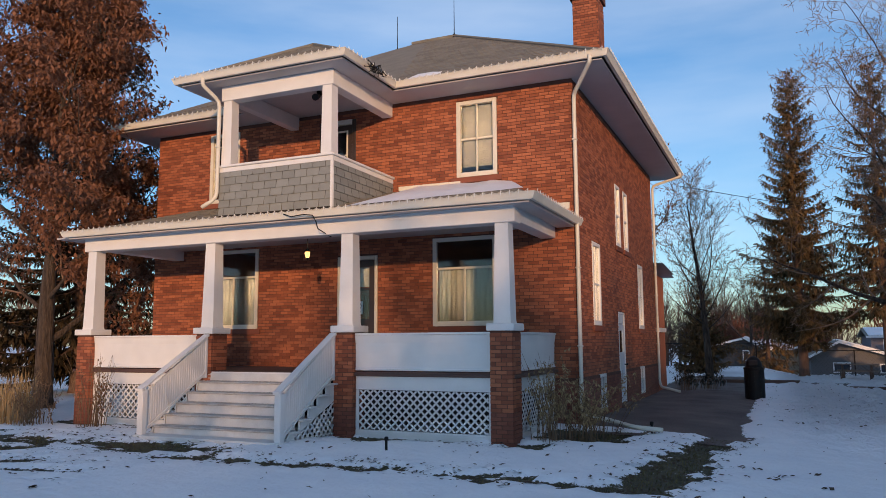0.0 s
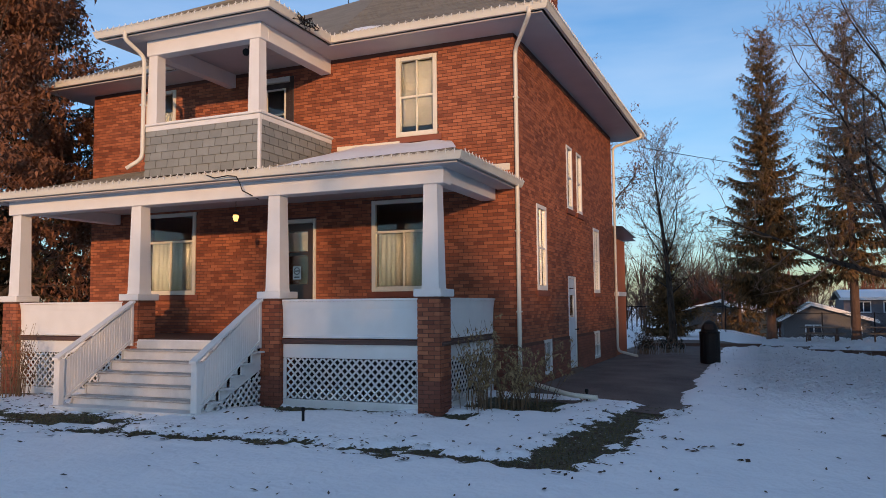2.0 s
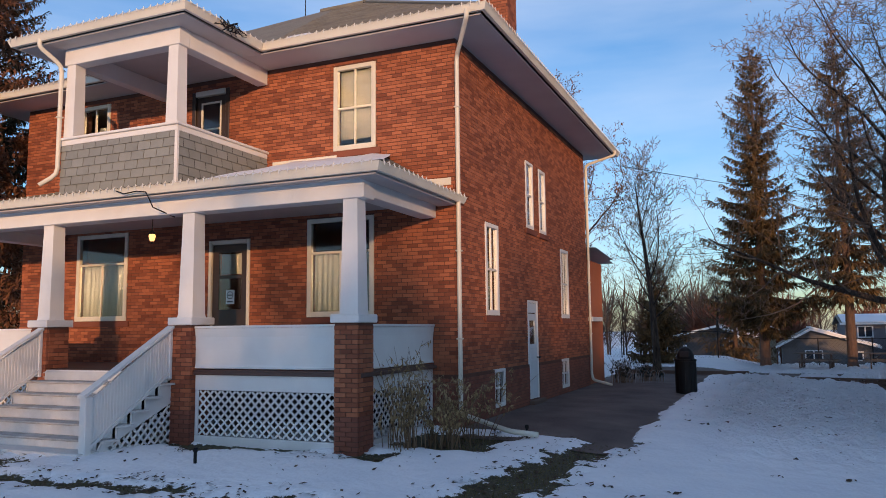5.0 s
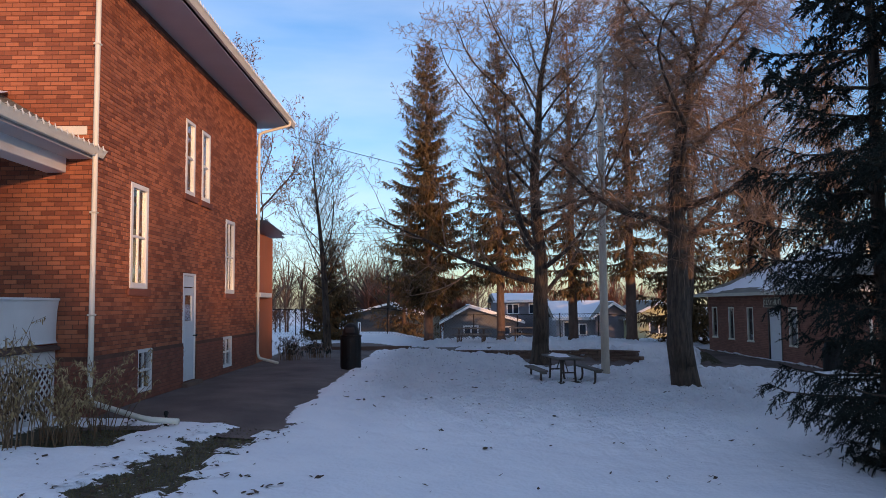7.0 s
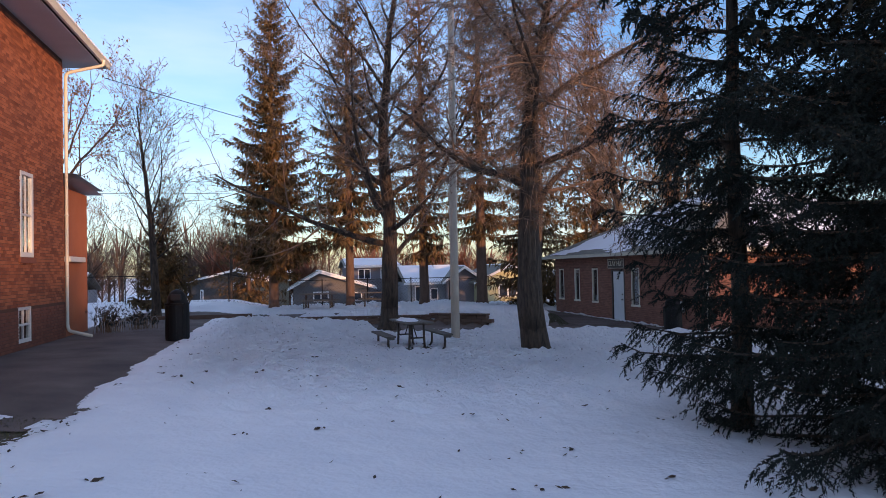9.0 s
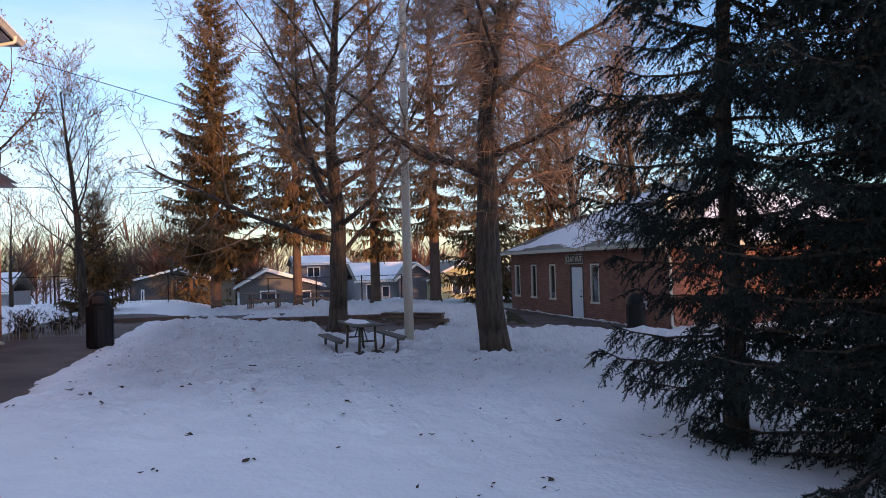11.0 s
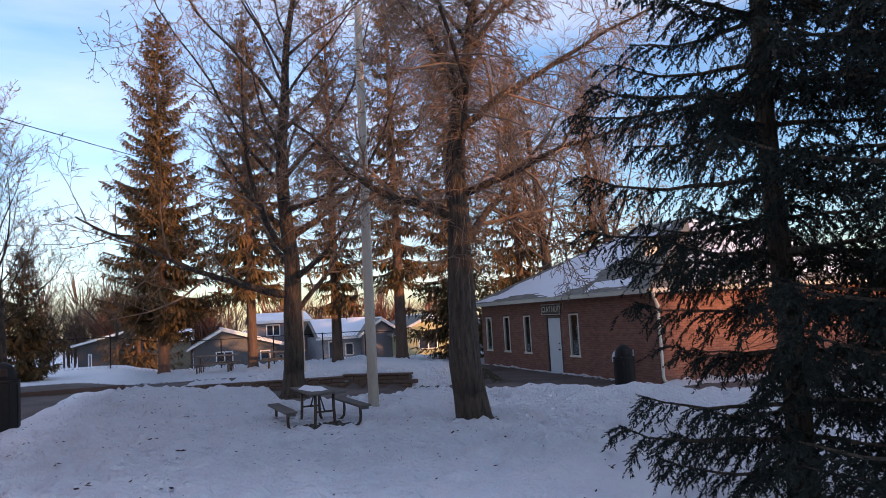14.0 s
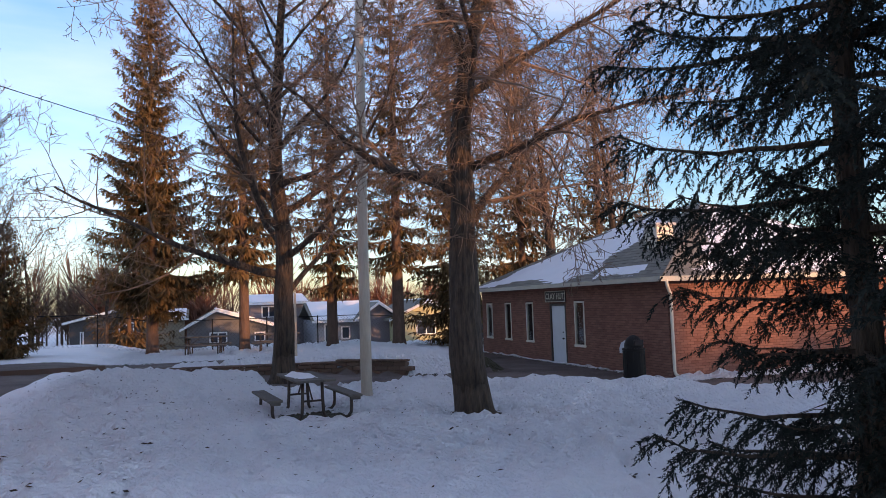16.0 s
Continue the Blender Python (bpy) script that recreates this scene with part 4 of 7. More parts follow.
# porch parapets and lattice
def lattice(b, u0, u1, z0, z1, fix, axis, slope_top=None, pitch=0.150, wide=0.046):
    """Crossed diagonal slats clipped to a panel; the second layer lies behind the first."""
    for layer, sgn_ in ((0, 1), (1, -1)):
        h = z1 - z0
        c = u0 - h if sgn_ > 0 else u0
        end = u1 if sgn_ > 0 else u1 + h
        while c < end:
            p, q = (c, z0), (c + sgn_ * h, z1)
            t0, t1 = 0.0, 1.0
            lo, hi = sorted((p[0], q[0]))
            if hi > u0 and lo < u1:
                if sgn_ > 0:
                    t0, t1 = max(0, (u0 - c) / h), min(1, (u1 - c) / h)
                else:
                    t0, t1 = max(0, (c - u1) / h), min(1, (c - u0) / h)
                if slope_top is not None:
                    # keep the piece under a line from (u0, z at u0) to (u1, z at u1)
                    a, e = slope_top
                    for _ in range(24):
                        uu, zz = c + sgn_ * h * t1, z0 + h * t1
                        if zz > a + (e - a) * (uu - u0) / (u1 - u0) and t1 > t0:
                            t1 -= 0.04
                        uu, zz = c + sgn_ * h * t0, z0 + h * t0
                        if zz > a + (e - a) * (uu - u0) / (u1 - u0) and t1 > t0:
                            t0 += 0.04
                if t1 - t0 > 0.03:
                    ua, za, ub, zb = c + sgn_ * h * t0, z0 + h * t0, c + sgn_ * h * t1, z0 + h * t1
                    ln = math.hypot(ub - ua, zb - za)
                    px, pz = -(zb - za) / ln * wide / 2, (ub - ua) / ln * wide / 2
                    d0, d1 = fix + layer * 0.009, fix + layer * 0.009 + 0.008
                    cs = [(ua + px, za + pz), (ub + px, zb + pz), (ub - px, zb - pz), (ua - px, za - pz)]
                    cs = [(min(max(u, u0), u1), min(max(z, z0), z1)) for u, z in cs]
                    vs = [((u, d, z) if axis == 0 else (-d, u, z)) for d in (d0, d1) for u, z in cs]
                    b.add(vs, [(0, 1, 2, 3), (7, 6, 5, 4), (0, 4, 5, 1), (1, 5, 6, 2), (2, 6, 7, 3), (3, 7, 4, 0)])
            c += pitch
    return b


def parapet(u0, u1, axis, face, label, shade=M_WHITE):
    """White flared board wall above a dark gap, a white band and a lattice skirt. face: depth of the outer face."""
    th = thing("porch_railing", label, "railing", "porch railings")

    def bx(ua, za, ub, zb, d0, d1, bev=0.008):
        return Build().cbox(ua, d0, za, ub, d1, zb, bev) if axis == 0 else Build().cbox(-d1, ua, za, -d0, ub, zb, bev)
    f = face
    prof = [(f - 0.01, 1.21), (f + 0.06, 1.21), (f + 0.06, 1.84), (f - 0.035, 1.84), (f - 0.03, 1.80), (f - 0.012, 1.70), (f - 0.003, 1.5), (f + 0.0, 1.25)]
    if axis == 0:
        bd = Build().prism([(d_, z) for d_, z in prof], 0, u0, u1)
    else:
        bd = Build().prism([(-d_, z) for d_, z in prof][::-1], 1, u0, u1)
    part("board_wall", bd, shade, th)
    part("top_rail", bx(u0, 1.842, u1, 1.882, f - 0.055, f + 0.09), shade, th)
    part("moulding", bx(u0, 1.185, u1, 1.208, f - 0.03, f + 0.05), shade, th)
    part("floor_edge", bx(u0, 1.135, u1, 1.165, f - 0.035, f + 0.07), M_FLOOR, th, "dark porch floor edge")
    part("band", bx(u0, 0.83, u1, 1.10, f, f + 0.04), shade, th)
    part("skirt_frame", bx(u0, 0.10, u0 + 0.07, 0.828, f + 0.004, f + 0.036), shade, th)
    part("skirt_frame", bx(u1 - 0.07, 0.10, u1, 0.828, f + 0.004, f + 0.036), shade, th)
    part("bottom_board", bx(u0, -0.06, u1, 0.098, f + 0.002, f + 0.04), shade, th)
    part("lattice", lattice(Build(), u0 + 0.07, u1 - 0.07, 0.10, 0.828, f + 0.010, axis), shade, th, "crossed diagonal lattice slats")


parapet(-3.60, -0.86, 0, -2.78, "white flared porch wall with lattice skirt beside the steps")
parapet(-10.38, -7.38, 0, -2.78, "white flared porch wall with lattice skirt behind a dead shrub")
parapet(-2.40, -0.035, 1, 0.50, "white flared porch side wall with lattice skirt")
parapet(-2.40, -0.035, 1, 10.42, "white flared porch side wall on the far side")

# added near-black sheet: paints the shade seen through the porch lattice
tagged(part("porch_shade_sheet", Build().box(-10.4, -0.5, -0.2, -0.6, -0.45, 1.07), M_DARK), "dark sheet standing in for the shade under the porch", "wall", kind="structure")

# ---- front steps ----
steps = thing("front_steps", "worn white wooden steps with solid sloping side walls", "stairs")
SX0, SX1 = -7.03, -4.07
N = 6
run, rise = 0.285, FLOOR / 6
for i in range(N):
    top = FLOOR - rise * (i + 1) + (0.0)
    y1 = PF + 0.02 - run * i
    if top > 0.02:
        part("tread", Build().cbox(SX0, y1 - run - 0.05, top - 0.035, SX1, y1 - 0.002, top, 0.008), M_TREAD, steps)
    part("riser", Build().cbox(SX0 + 0.01, y1 - 0.02, max(-0.1, top + 0.002), SX1 - 0.01, y1, top + rise - 0.037, 0.004), M_STAIR, steps)
part("tread", Build().cbox(SX0 - 0.1, PF - run * 5 - 0.42, -0.02, SX1 + 0.1, PF - run * 5 - 0.03, 0.055, 0.01), M_STAIR, steps, "low worn bottom board")
part("riser", Build().cbox(SX0, PF + 0.022, FLOOR - 0.16, SX1, PF + 0.05, FLOOR - 0.01, 0.004), M_WHITE, steps)
yb, yt = PF - run * 5 - 0.20, PF - 0.02
for sx, nm in ((SX0 - 0.10, 0), (SX1, 1)):
    # newel, sloping boarded wall with handrail, saw-tooth stringer
    part("newel_post", Build().cbox(sx - 0.01, yb - 0.13, -0.10, sx + 0.12, yb, 0.86, 0.012), M_WHITE, steps)
    part("newel_post", Build().cbox(sx + 0.01, yt - 0.06, 1.0, sx + 0.10, yt + 0.01, 1.86, 0.01), M_WHITE, steps)
    lo0, lo1, hi0, hi1 = 0.12, 1.10, 0.80, 1.80
    part("side_wall", Build().prism([(yb - 0.005, lo0), (yt - 0.05, lo1), (yt - 0.05, hi1), (yb - 0.005, hi0)], 0, sx + 0.035, sx + 0.075), M_WHITE, steps)
    part("hand_rail", Build().prism([(yb - 0.16, hi0 + 0.04), (yt - 0.0, hi1 + 0.05), (yt - 0.0, hi1 + 0.095), (yb - 0.16, hi0 + 0.085)], 0, sx - 0.02, sx + 0.13), M_WHITE, steps)
    part("bottom_rail", Build().prism([(yb - 0.005, lo0 - 0.03), (yt - 0.05, lo1 - 0.03), (yt - 0.05, lo1 + 0.03), (yb - 0.005, lo0 + 0.03)], 0, sx + 0.015, sx + 0.095), M_WHITE, steps)
    nb = 26
    for k in range(nb):
        t = (k + 0.5) / nb
        y = yb + (yt - 0.05 - yb) * t
        za, zb = lo0 + (lo1 - lo0) * t + 0.05, hi0 + (hi1 - hi0) * t
        part("batten", Build().cbox(sx + 0.031, y - 0.027, za, sx + 0.079, y + 0.027, zb, 0.004), M_WHITE, steps)
    saw = []
    for i in range(5):
        top = FLOOR - rise * (i + 1)
        y1 = PF + 0.02 - run * i
        saw += [(y1, top - 0.04), (y1 - run, top - 0.04)]
    saw = saw[::-1]
    outline = saw + [(PF + 0.02, 0.62), (yb + 0.12, -0.02)]
    part("stringer", Build().prism(outline, 0, sx + 0.04, sx + 0.07), M_WHITE, steps, "saw-tooth stair stringer")
    for i in range(5):
        top = FLOOR - rise * (i + 1)
        y1 = PF + 0.02 - run * i
        part("tread_end", Build().cbox(sx + (0.0 if nm == 0 else 0.071), y1 - run - 0.035, top - 0.034, sx + (0.039 if nm == 0 else 0.16), y1 - 0.004, top - 0.001, 0.006), M_STAIR, steps)
b = lattice(Build(), yb + 0.25, PF + 0.0, -0.02, 0.60, -(SX1 + 0.075), 1, slope_top=(0.04, 0.60))
part("lattice", b, M_WHITE, steps, "triangle of lattice under the stair")

# ---- balcony ----
balc = thing("balcony", "covered balcony with grey shingled parapet and white posts", "balcony")
AX0, AX1, AY = -7.12, -4.28, -2.62
part("parapet", Build().box(AX0, AY, 4.2, AX1, AY + 0.09, 5.42).box(AX1 - 0.09, AY + 0.09, 4.2, AX1, -0.012, 5.42).box(AX0, AY + 0.09, 4.2, AX0 + 0.09, -0.012, 5.42), M_DARK, balc)
part("deck", Build().box(AX0 + 0.09, AY + 0.09, 4.86, AX1 - 0.09, -0.012, 4.95), M_FLOOR, balc)
for k in range(6):
    z = 4.42 + k * 0.165
    off = (k % 2) * 0.15
    u = AX0 - 0.15 + off
    while u < AX1 - 0.02:
        p, q = max(u, AX0 + 0.002), min(u + 0.287, AX1 - 0.03)
        if q - p > 0.04:
            part("shingle", Build().prism([(AY - 0.028, z), (AY - 0.002, z), (AY - 0.002, z + 0.175), (AY - 0.005, z + 0.175)], 0, p, q), M_SLATE, balc)
        u += 0.30
    u = AY - 0.15 + off
    while u < -0.03:
        p, q = max(u, AY + 0.03), min(u + 0.287, -0.015)
        if q - p > 0.04 and z > 4.2 + 0.3 * (p + 3.18) - 0.1:
            part("shingle", Build().add([(AX1 + 0.028, p, z), (AX1 + 0.028, q, z), (AX1 + 0.005, q, z + 0.175), (AX1 + 0.005, p, z + 0.175), (AX1, p, z), (AX1, q, z)], [(0, 1, 2, 3), (4, 5, 1, 0)]), M_SLATE, balc)
        u += 0.30
part("corner_board", Build().cbox(AX1 - 0.03, AY - 0.03, 4.3, AX1 + 0.03, AY + 0.03, 5.36, 0.006), M_WHITE, balc)
part("fascia", Build().cbox(AX0 - 0.03, AY - 0.025, 5.36, AX1 + 0.025, AY + 0.09, 5.46, 0.006).cbox(AX1 - 0.09, AY + 0.09, 5.36, AX1 + 0.025, -0.012, 5.46, 0.006), M_WHITE, balc)
part("rail_cap", Build().cbox(AX0 - 0.06, AY - 0.07, 5.462, AX1 + 0.07, AY + 0.13, 5.51, 0.01).cbox(AX1 - 0.12, AY + 0.131, 5.462, AX1 + 0.07, -0.012, 5.51, 0.01).cbox(AX0 - 0.06, AY + 0.131, 5.462, AX0 + 0.13, -0.012, 5.51, 0.01), M_WHITE, balc)
for cx in (AX0 + 0.14, AX1 - 0.16):
    cy = AY + 0.14
    vs = [(cx + sx * r, cy + sy * r, z) for z, r in ((5.51, 0.128), (6.96, 0.112)) for sx, sy in ((-1, -1), (1, -1), (1, 1), (-1, 1))]
    part("post", Build().add(vs, [(0, 1, 5, 4), (1, 2, 6, 5), (2, 3, 7, 6), (3, 0, 4, 7), (0, 3, 2, 1), (4, 5, 6, 7)]), M_WHITE, balc)
part("beam", Build().cbox(AX0 - 0.02, AY, 6.96, AX1, AY + 0.26, 7.28, 0.01), M_WHITE, balc)
part("beam", Build().cbox(AX1 - 0.26, AY + 0.26, 6.96, AX1, -0.012, 7.28, 0.01), M_WHITE, balc)
part("beam", Build().cbox(AX0, AY + 0.26, 6.96, AX0 + 0.22, -0.012, 7.28, 0.01), M_WHITE, balc)
lamp = thing("balcony_lamp", "black bulkhead lamp under the balcony ceiling", "lamp")
part("base", Build().lathe([(0.05, 7.18), (0.06, 7.2), (0.06, 7.28)], -5.35, -1.5, 10), M_BLACK, lamp)
part("head", Build().tube([(-5.35, -1.5, 7.19), (-5.33, -1.62, 7.12), (-5.31, -1.72, 7.08)], [0.04, 0.07, 0.08], 10), M_BLACK, lamp)

# porch lantern with a lit bulb
lan = thing("porch_lantern", "small hanging lantern glowing warm yellow", "lantern")
LX, LY, LZ = -4.95, -2.45, 3.52
ml = bpy.data.materials.new("warm_lantern_glass")
ml.use_nodes = True
pb = ml.node_tree.nodes["Principled BSDF"]
pb.inputs["Base Color"].default_value = (0.9, 0.55, 0.2, 1)
pb.inputs["Emission Color"].default_value = (1.0, 0.55, 0.16, 1)
pb.inputs["Emission Strength"].default_value = 0.9
part("glass", Build().lathe([(0.035, LZ - 0.10), (0.06, LZ - 0.02), (0.062, LZ), (0.05, LZ + 0.03)], LX, LY, 6), ml, lan)
part("cap", Build().lathe([(0.075, LZ + 0.03), (0.055, LZ + 0.06), (0.015, LZ + 0.10)], LX, LY, 6), M_BLACK, lan)
part("chain", Build().tube([(LX, LY, LZ + 0.09), (LX, LY, 4.10)], 0.008, 5), M_BLACK, lan)
part("finial", Build().lathe([(0.012, LZ - 0.135), (0.03, LZ - 0.115), (0.036, LZ - 0.10)], LX, LY, 6), M_BLACK, lan)

cable = tagged(part("loose_cable", Build().tube([(-4.95, -3.31, 4.20), (-4.75, -3.33, 4.13), (-4.45, -3.34, 4.15), (-4.25, -3.34, 4.12), (-4.18, -3.33, 4.0), (-4.22, -3.2, 3.88), (-4.3, -2.6, 3.80)], 0.011, 6), M_BLACK), "black cable looped from the porch gutter to the lantern", "cable")
tagged(part("wire_tangle", Build().tube([(BX1 + 0.13 + 0.10 * math.sin(i * 1.7), -2.3 + 0.014 * i + 0.14 * math.sin(i * 2.3), 7.38 + 0.10 * math.cos(i * 1.9)) for i in range(46)], 0.010, 4), M_BLACK), "tangle of dark wire bunched on the balcony gutter", "wire")

# ---- back porch at the rear of the house ----
rp = thing("rear_porch", "small rear porch with a low roof and pale trim", "porch")
part("wall", Build().box(-4.0, HY1 + 0.012, -0.3, -0.02, HY1 + 2.4, 3.95), M_BRICK, rp)
solid("roof", [(-4.4, HY1 + 0.02, 4.55), (0.32, HY1 + 0.02, 4.3), (0.34, HY1 + 2.8, 4.12), (-4.4, HY1 + 2.8, 4.12)], [(0, 1, 2, 3)], 0.12, M_SOFFIT, rp)
part("ledge", Build().cbox(-0.02, HY1 + 0.1, 2.0, 0.14, HY1 + 1.6, 2.14, 0.01), M_WHITE, rp)

# ---- ground floor corner details ----
for x, y in ((-1.97, -4.6), (1.55, -0.95)):
    st = thing("path_marker", "short black plastic path marker stuck in the snow", "marker", "path markers")
    gz_ = ground_z(x, y)
    part("stem", Build().tube([(x, y, gz_ - 0.1), (x, y, gz_ + 0.17)], 0.022, 8), M_BLACK, st)
    part("top", Build().lathe([(0.03, gz_ + 0.15), (0.036, gz_ + 0.19), (0.02, gz_ + 0.21)], x, y, 8), M_BLACK, st)


# ---- trees ----
def bare_tree(name, at, height, trunk_r, seed, label, fork=0.25, spread=0.9, levels=5, kids=(7, 5, 4, 4, 3), lean=(0, 0), droop=0.0, bark=M_BARK, twig=M_TWIG, group="bare trees", twig_r=0.006, reach=0.62, veil=0, limb_k=0.40, rise=0.10, wobble=0.20, sway=0.06):
    """A leafless broadleaf tree: tapered trunk with root flare, limbs, and a crown of fine twigs."""
    r_ = random.Random(seed)
    th = thing(name, label, "tree", group)
    x, y, z = at
    wood, fine = Build(), Build()

    def grow(p, d, length, r, level):
        n = (14, 9, 6, 4, 3, 2)[level]
        pts, rad = [p], [r]
        q = p.copy()
        dd = d.copy()
        for i in range(n):
            s_ = (i + 1) / n
            up = 0.02 if level == 0 else (rise * (0.4 + 1.2 * s_) if level == 1 else 0.06 - droop * (0.5 + s_))
            dd = (dd + Vector((r_.uniform(-1, 1), r_.uniform(-1, 1), r_.uniform(-0.7, 0.7))) * (sway, wobble, wobble * 1.15, 0.24, 0.22, 0.2)[level] + Vector((0, 0, up))).normalized()
            q = q + dd * (length / n)
            pts.append(q.copy())
            rad.append(max(twig_r * 0.5, r * (1 - 0.88 * s_ if level == 0 else 1 - 0.80 * s_ ** 0.8)))
        sides = (12, 7, 5, 3, 3, 3)[level]
        tgt = wood if level < 2 else fine
        o0 = len(tgt.v)
        tgt.tube([tuple(v) for v in pts], rad, sides, level < 2)
        if level == 0:
            for q_ in range(o0, len(tgt.v)):
                c_ = pts[min((q_ - o0) // sides, n)]
                k_ = 1 + 0.05 * math.sin(q_ * 2.7 + seed) + 0.04 * math.sin(q_ * 1.3)
                vx = tgt.v[q_]
                tgt.v[q_] = (c_.x + (vx[0] - c_.x) * k_, c_.y + (vx[1] - c_.y) * k_, vx[2])
        if level >= levels:
            return
        k = kids[level]
        for j in range(k):
            t = (fork + (1 - fork) * (j + r_.random() * 0.9) / k) if level == 0 else 0.18 + 0.82 * (j + r_.random()) / k
            t = min(t, 0.98)
            f = t * n
            i = min(int(f), n - 1)
            o = pts[i].lerp(pts[i + 1], f - i)
            ax = (pts[i + 1] - pts[i]).normalized()
            side = ax.orthogonal().normalized()
            a = (j * 2.4 + r_.uniform(-0.5, 0.5)) + level
            side = Matrix.Rotation(a, 3, ax) @ side
            ang = spread * r_.uniform(0.75, 1.15) * (1.25 - 0.6 * t if level == 0 else 1.0)
            nd = (ax * math.cos(ang) + side * math.sin(ang)).normalized()
            ln = length * (reach if level == 0 else 0.52) * r_.uniform(0.6, 1.2) * (1.15 - 0.55 * t)
            rr_ = max(twig_r, rad[i] * (limb_k * r_.uniform(0.7, 1.15) if level == 0 else 0.5))
            grow(o, nd, ln, rr_, level + 1)

    start = Vector((x, y, z))
    flare = Build()
    ring_n = 14
    prof = ((-0.25, 1.75), (0.0, 1.5), (0.12, 1.28), (0.35, 1.1), (0.8, 1.0))
    for zz, k in prof:
        for i in range(ring_n):
            a = 2 * math.pi * i / ring_n
            w_ = k * (1 + (k - 1) * 0.4 * math.sin(a * 3 + seed) + 0.03 * math.sin(a * 5))
            flare.v.append((x + lean[0] * zz + trunk_r * w_ * math.cos(a), y + lean[1] * zz + trunk_r * w_ * math.sin(a), z + zz))
    for i in range(len(prof) - 1):
        for k in range(ring_n):
            k2 = (k + 1) % ring_n
            flare.f.append((i * ring_n + k, i * ring_n + k2, (i + 1) * ring_n + k2, (i + 1) * ring_n + k))
    part("root_flare", flare, bark, th, smooth=True)
    grow(start + Vector((lean[0] * 0.7, lean[1] * 0.7, 0.7)), Vector((lean[0], lean[1], 1)).normalized(), height * 0.72, trunk_r, 0)
    # a veil of arching, hanging shoots off the limbs
    limbs = [v for v in wood.v if v[2] > z + height * 0.24]
    for _ in range(veil):
        q = Vector(limbs[r_.randrange(len(limbs))])
        a = r_.random() * 6.28
        dd = Vector((math.cos(a), math.sin(a), r_.uniform(-0.1, 0.9))).normalized()
        ln = r_.uniform(0.5, 1.7)
        pts = [tuple(q)]
        for i in range(4):
            dd = (dd + Vector((r_.uniform(-0.3, 0.3), r_.uniform(-0.3, 0.3), -0.34))).normalized()
            q = q + dd * (ln / 4)
            pts.append(tuple(q))
        fine.tube(pts, [0.009, 0.0075, 0.006, 0.005, 0.003], 3, False)
    part("trunk", wood, bark, th, smooth=True)
    tagged(part("crown", fine, twig, th, "fine leafless twigs"), kind="stuff")
    return th


def spray(b, o, d, length, width, r_, sag, n=3):
    """A drooping needle spray: a ragged tapered blade with side teeth."""
    side = d.cross(Vector((0, 0, 1)))
    side = side.normalized() if side.length > 0.05 else Vector((1, 0, 0))
    side = (side + Vector((0, 0, r_.uniform(-0.7, 0.7)))).normalized()
    p = o.copy()
    vs = [tuple(p)]
    for i in range(n):
        t = (i + 1) / n
        p = p + d * (length / n) + Vector((0, 0, -sag * length * t / n))
        w_ = width * (1 - 0.75 * t) * r_.uniform(0.6, 1.3)
        if i < n - 1:
            vs += [tuple(p + side * w_ - d * width * 0.4), tuple(p), tuple(p - side * w_ - d * width * 0.4)]
        else:
            vs.append(tuple(p))
    fs = []
    prev = 0
    for i in range(n - 1):
        a = 1 + 3 * i
        fs += [(prev, a + 1, a), (prev, a + 2, a + 1)]
        prev = a + 1
    e = len(vs) - 1
    a = 1 + 3 * (n - 2)
    fs += [(a, prev, e), (prev, a + 2, e)]
    b.add(vs, fs)


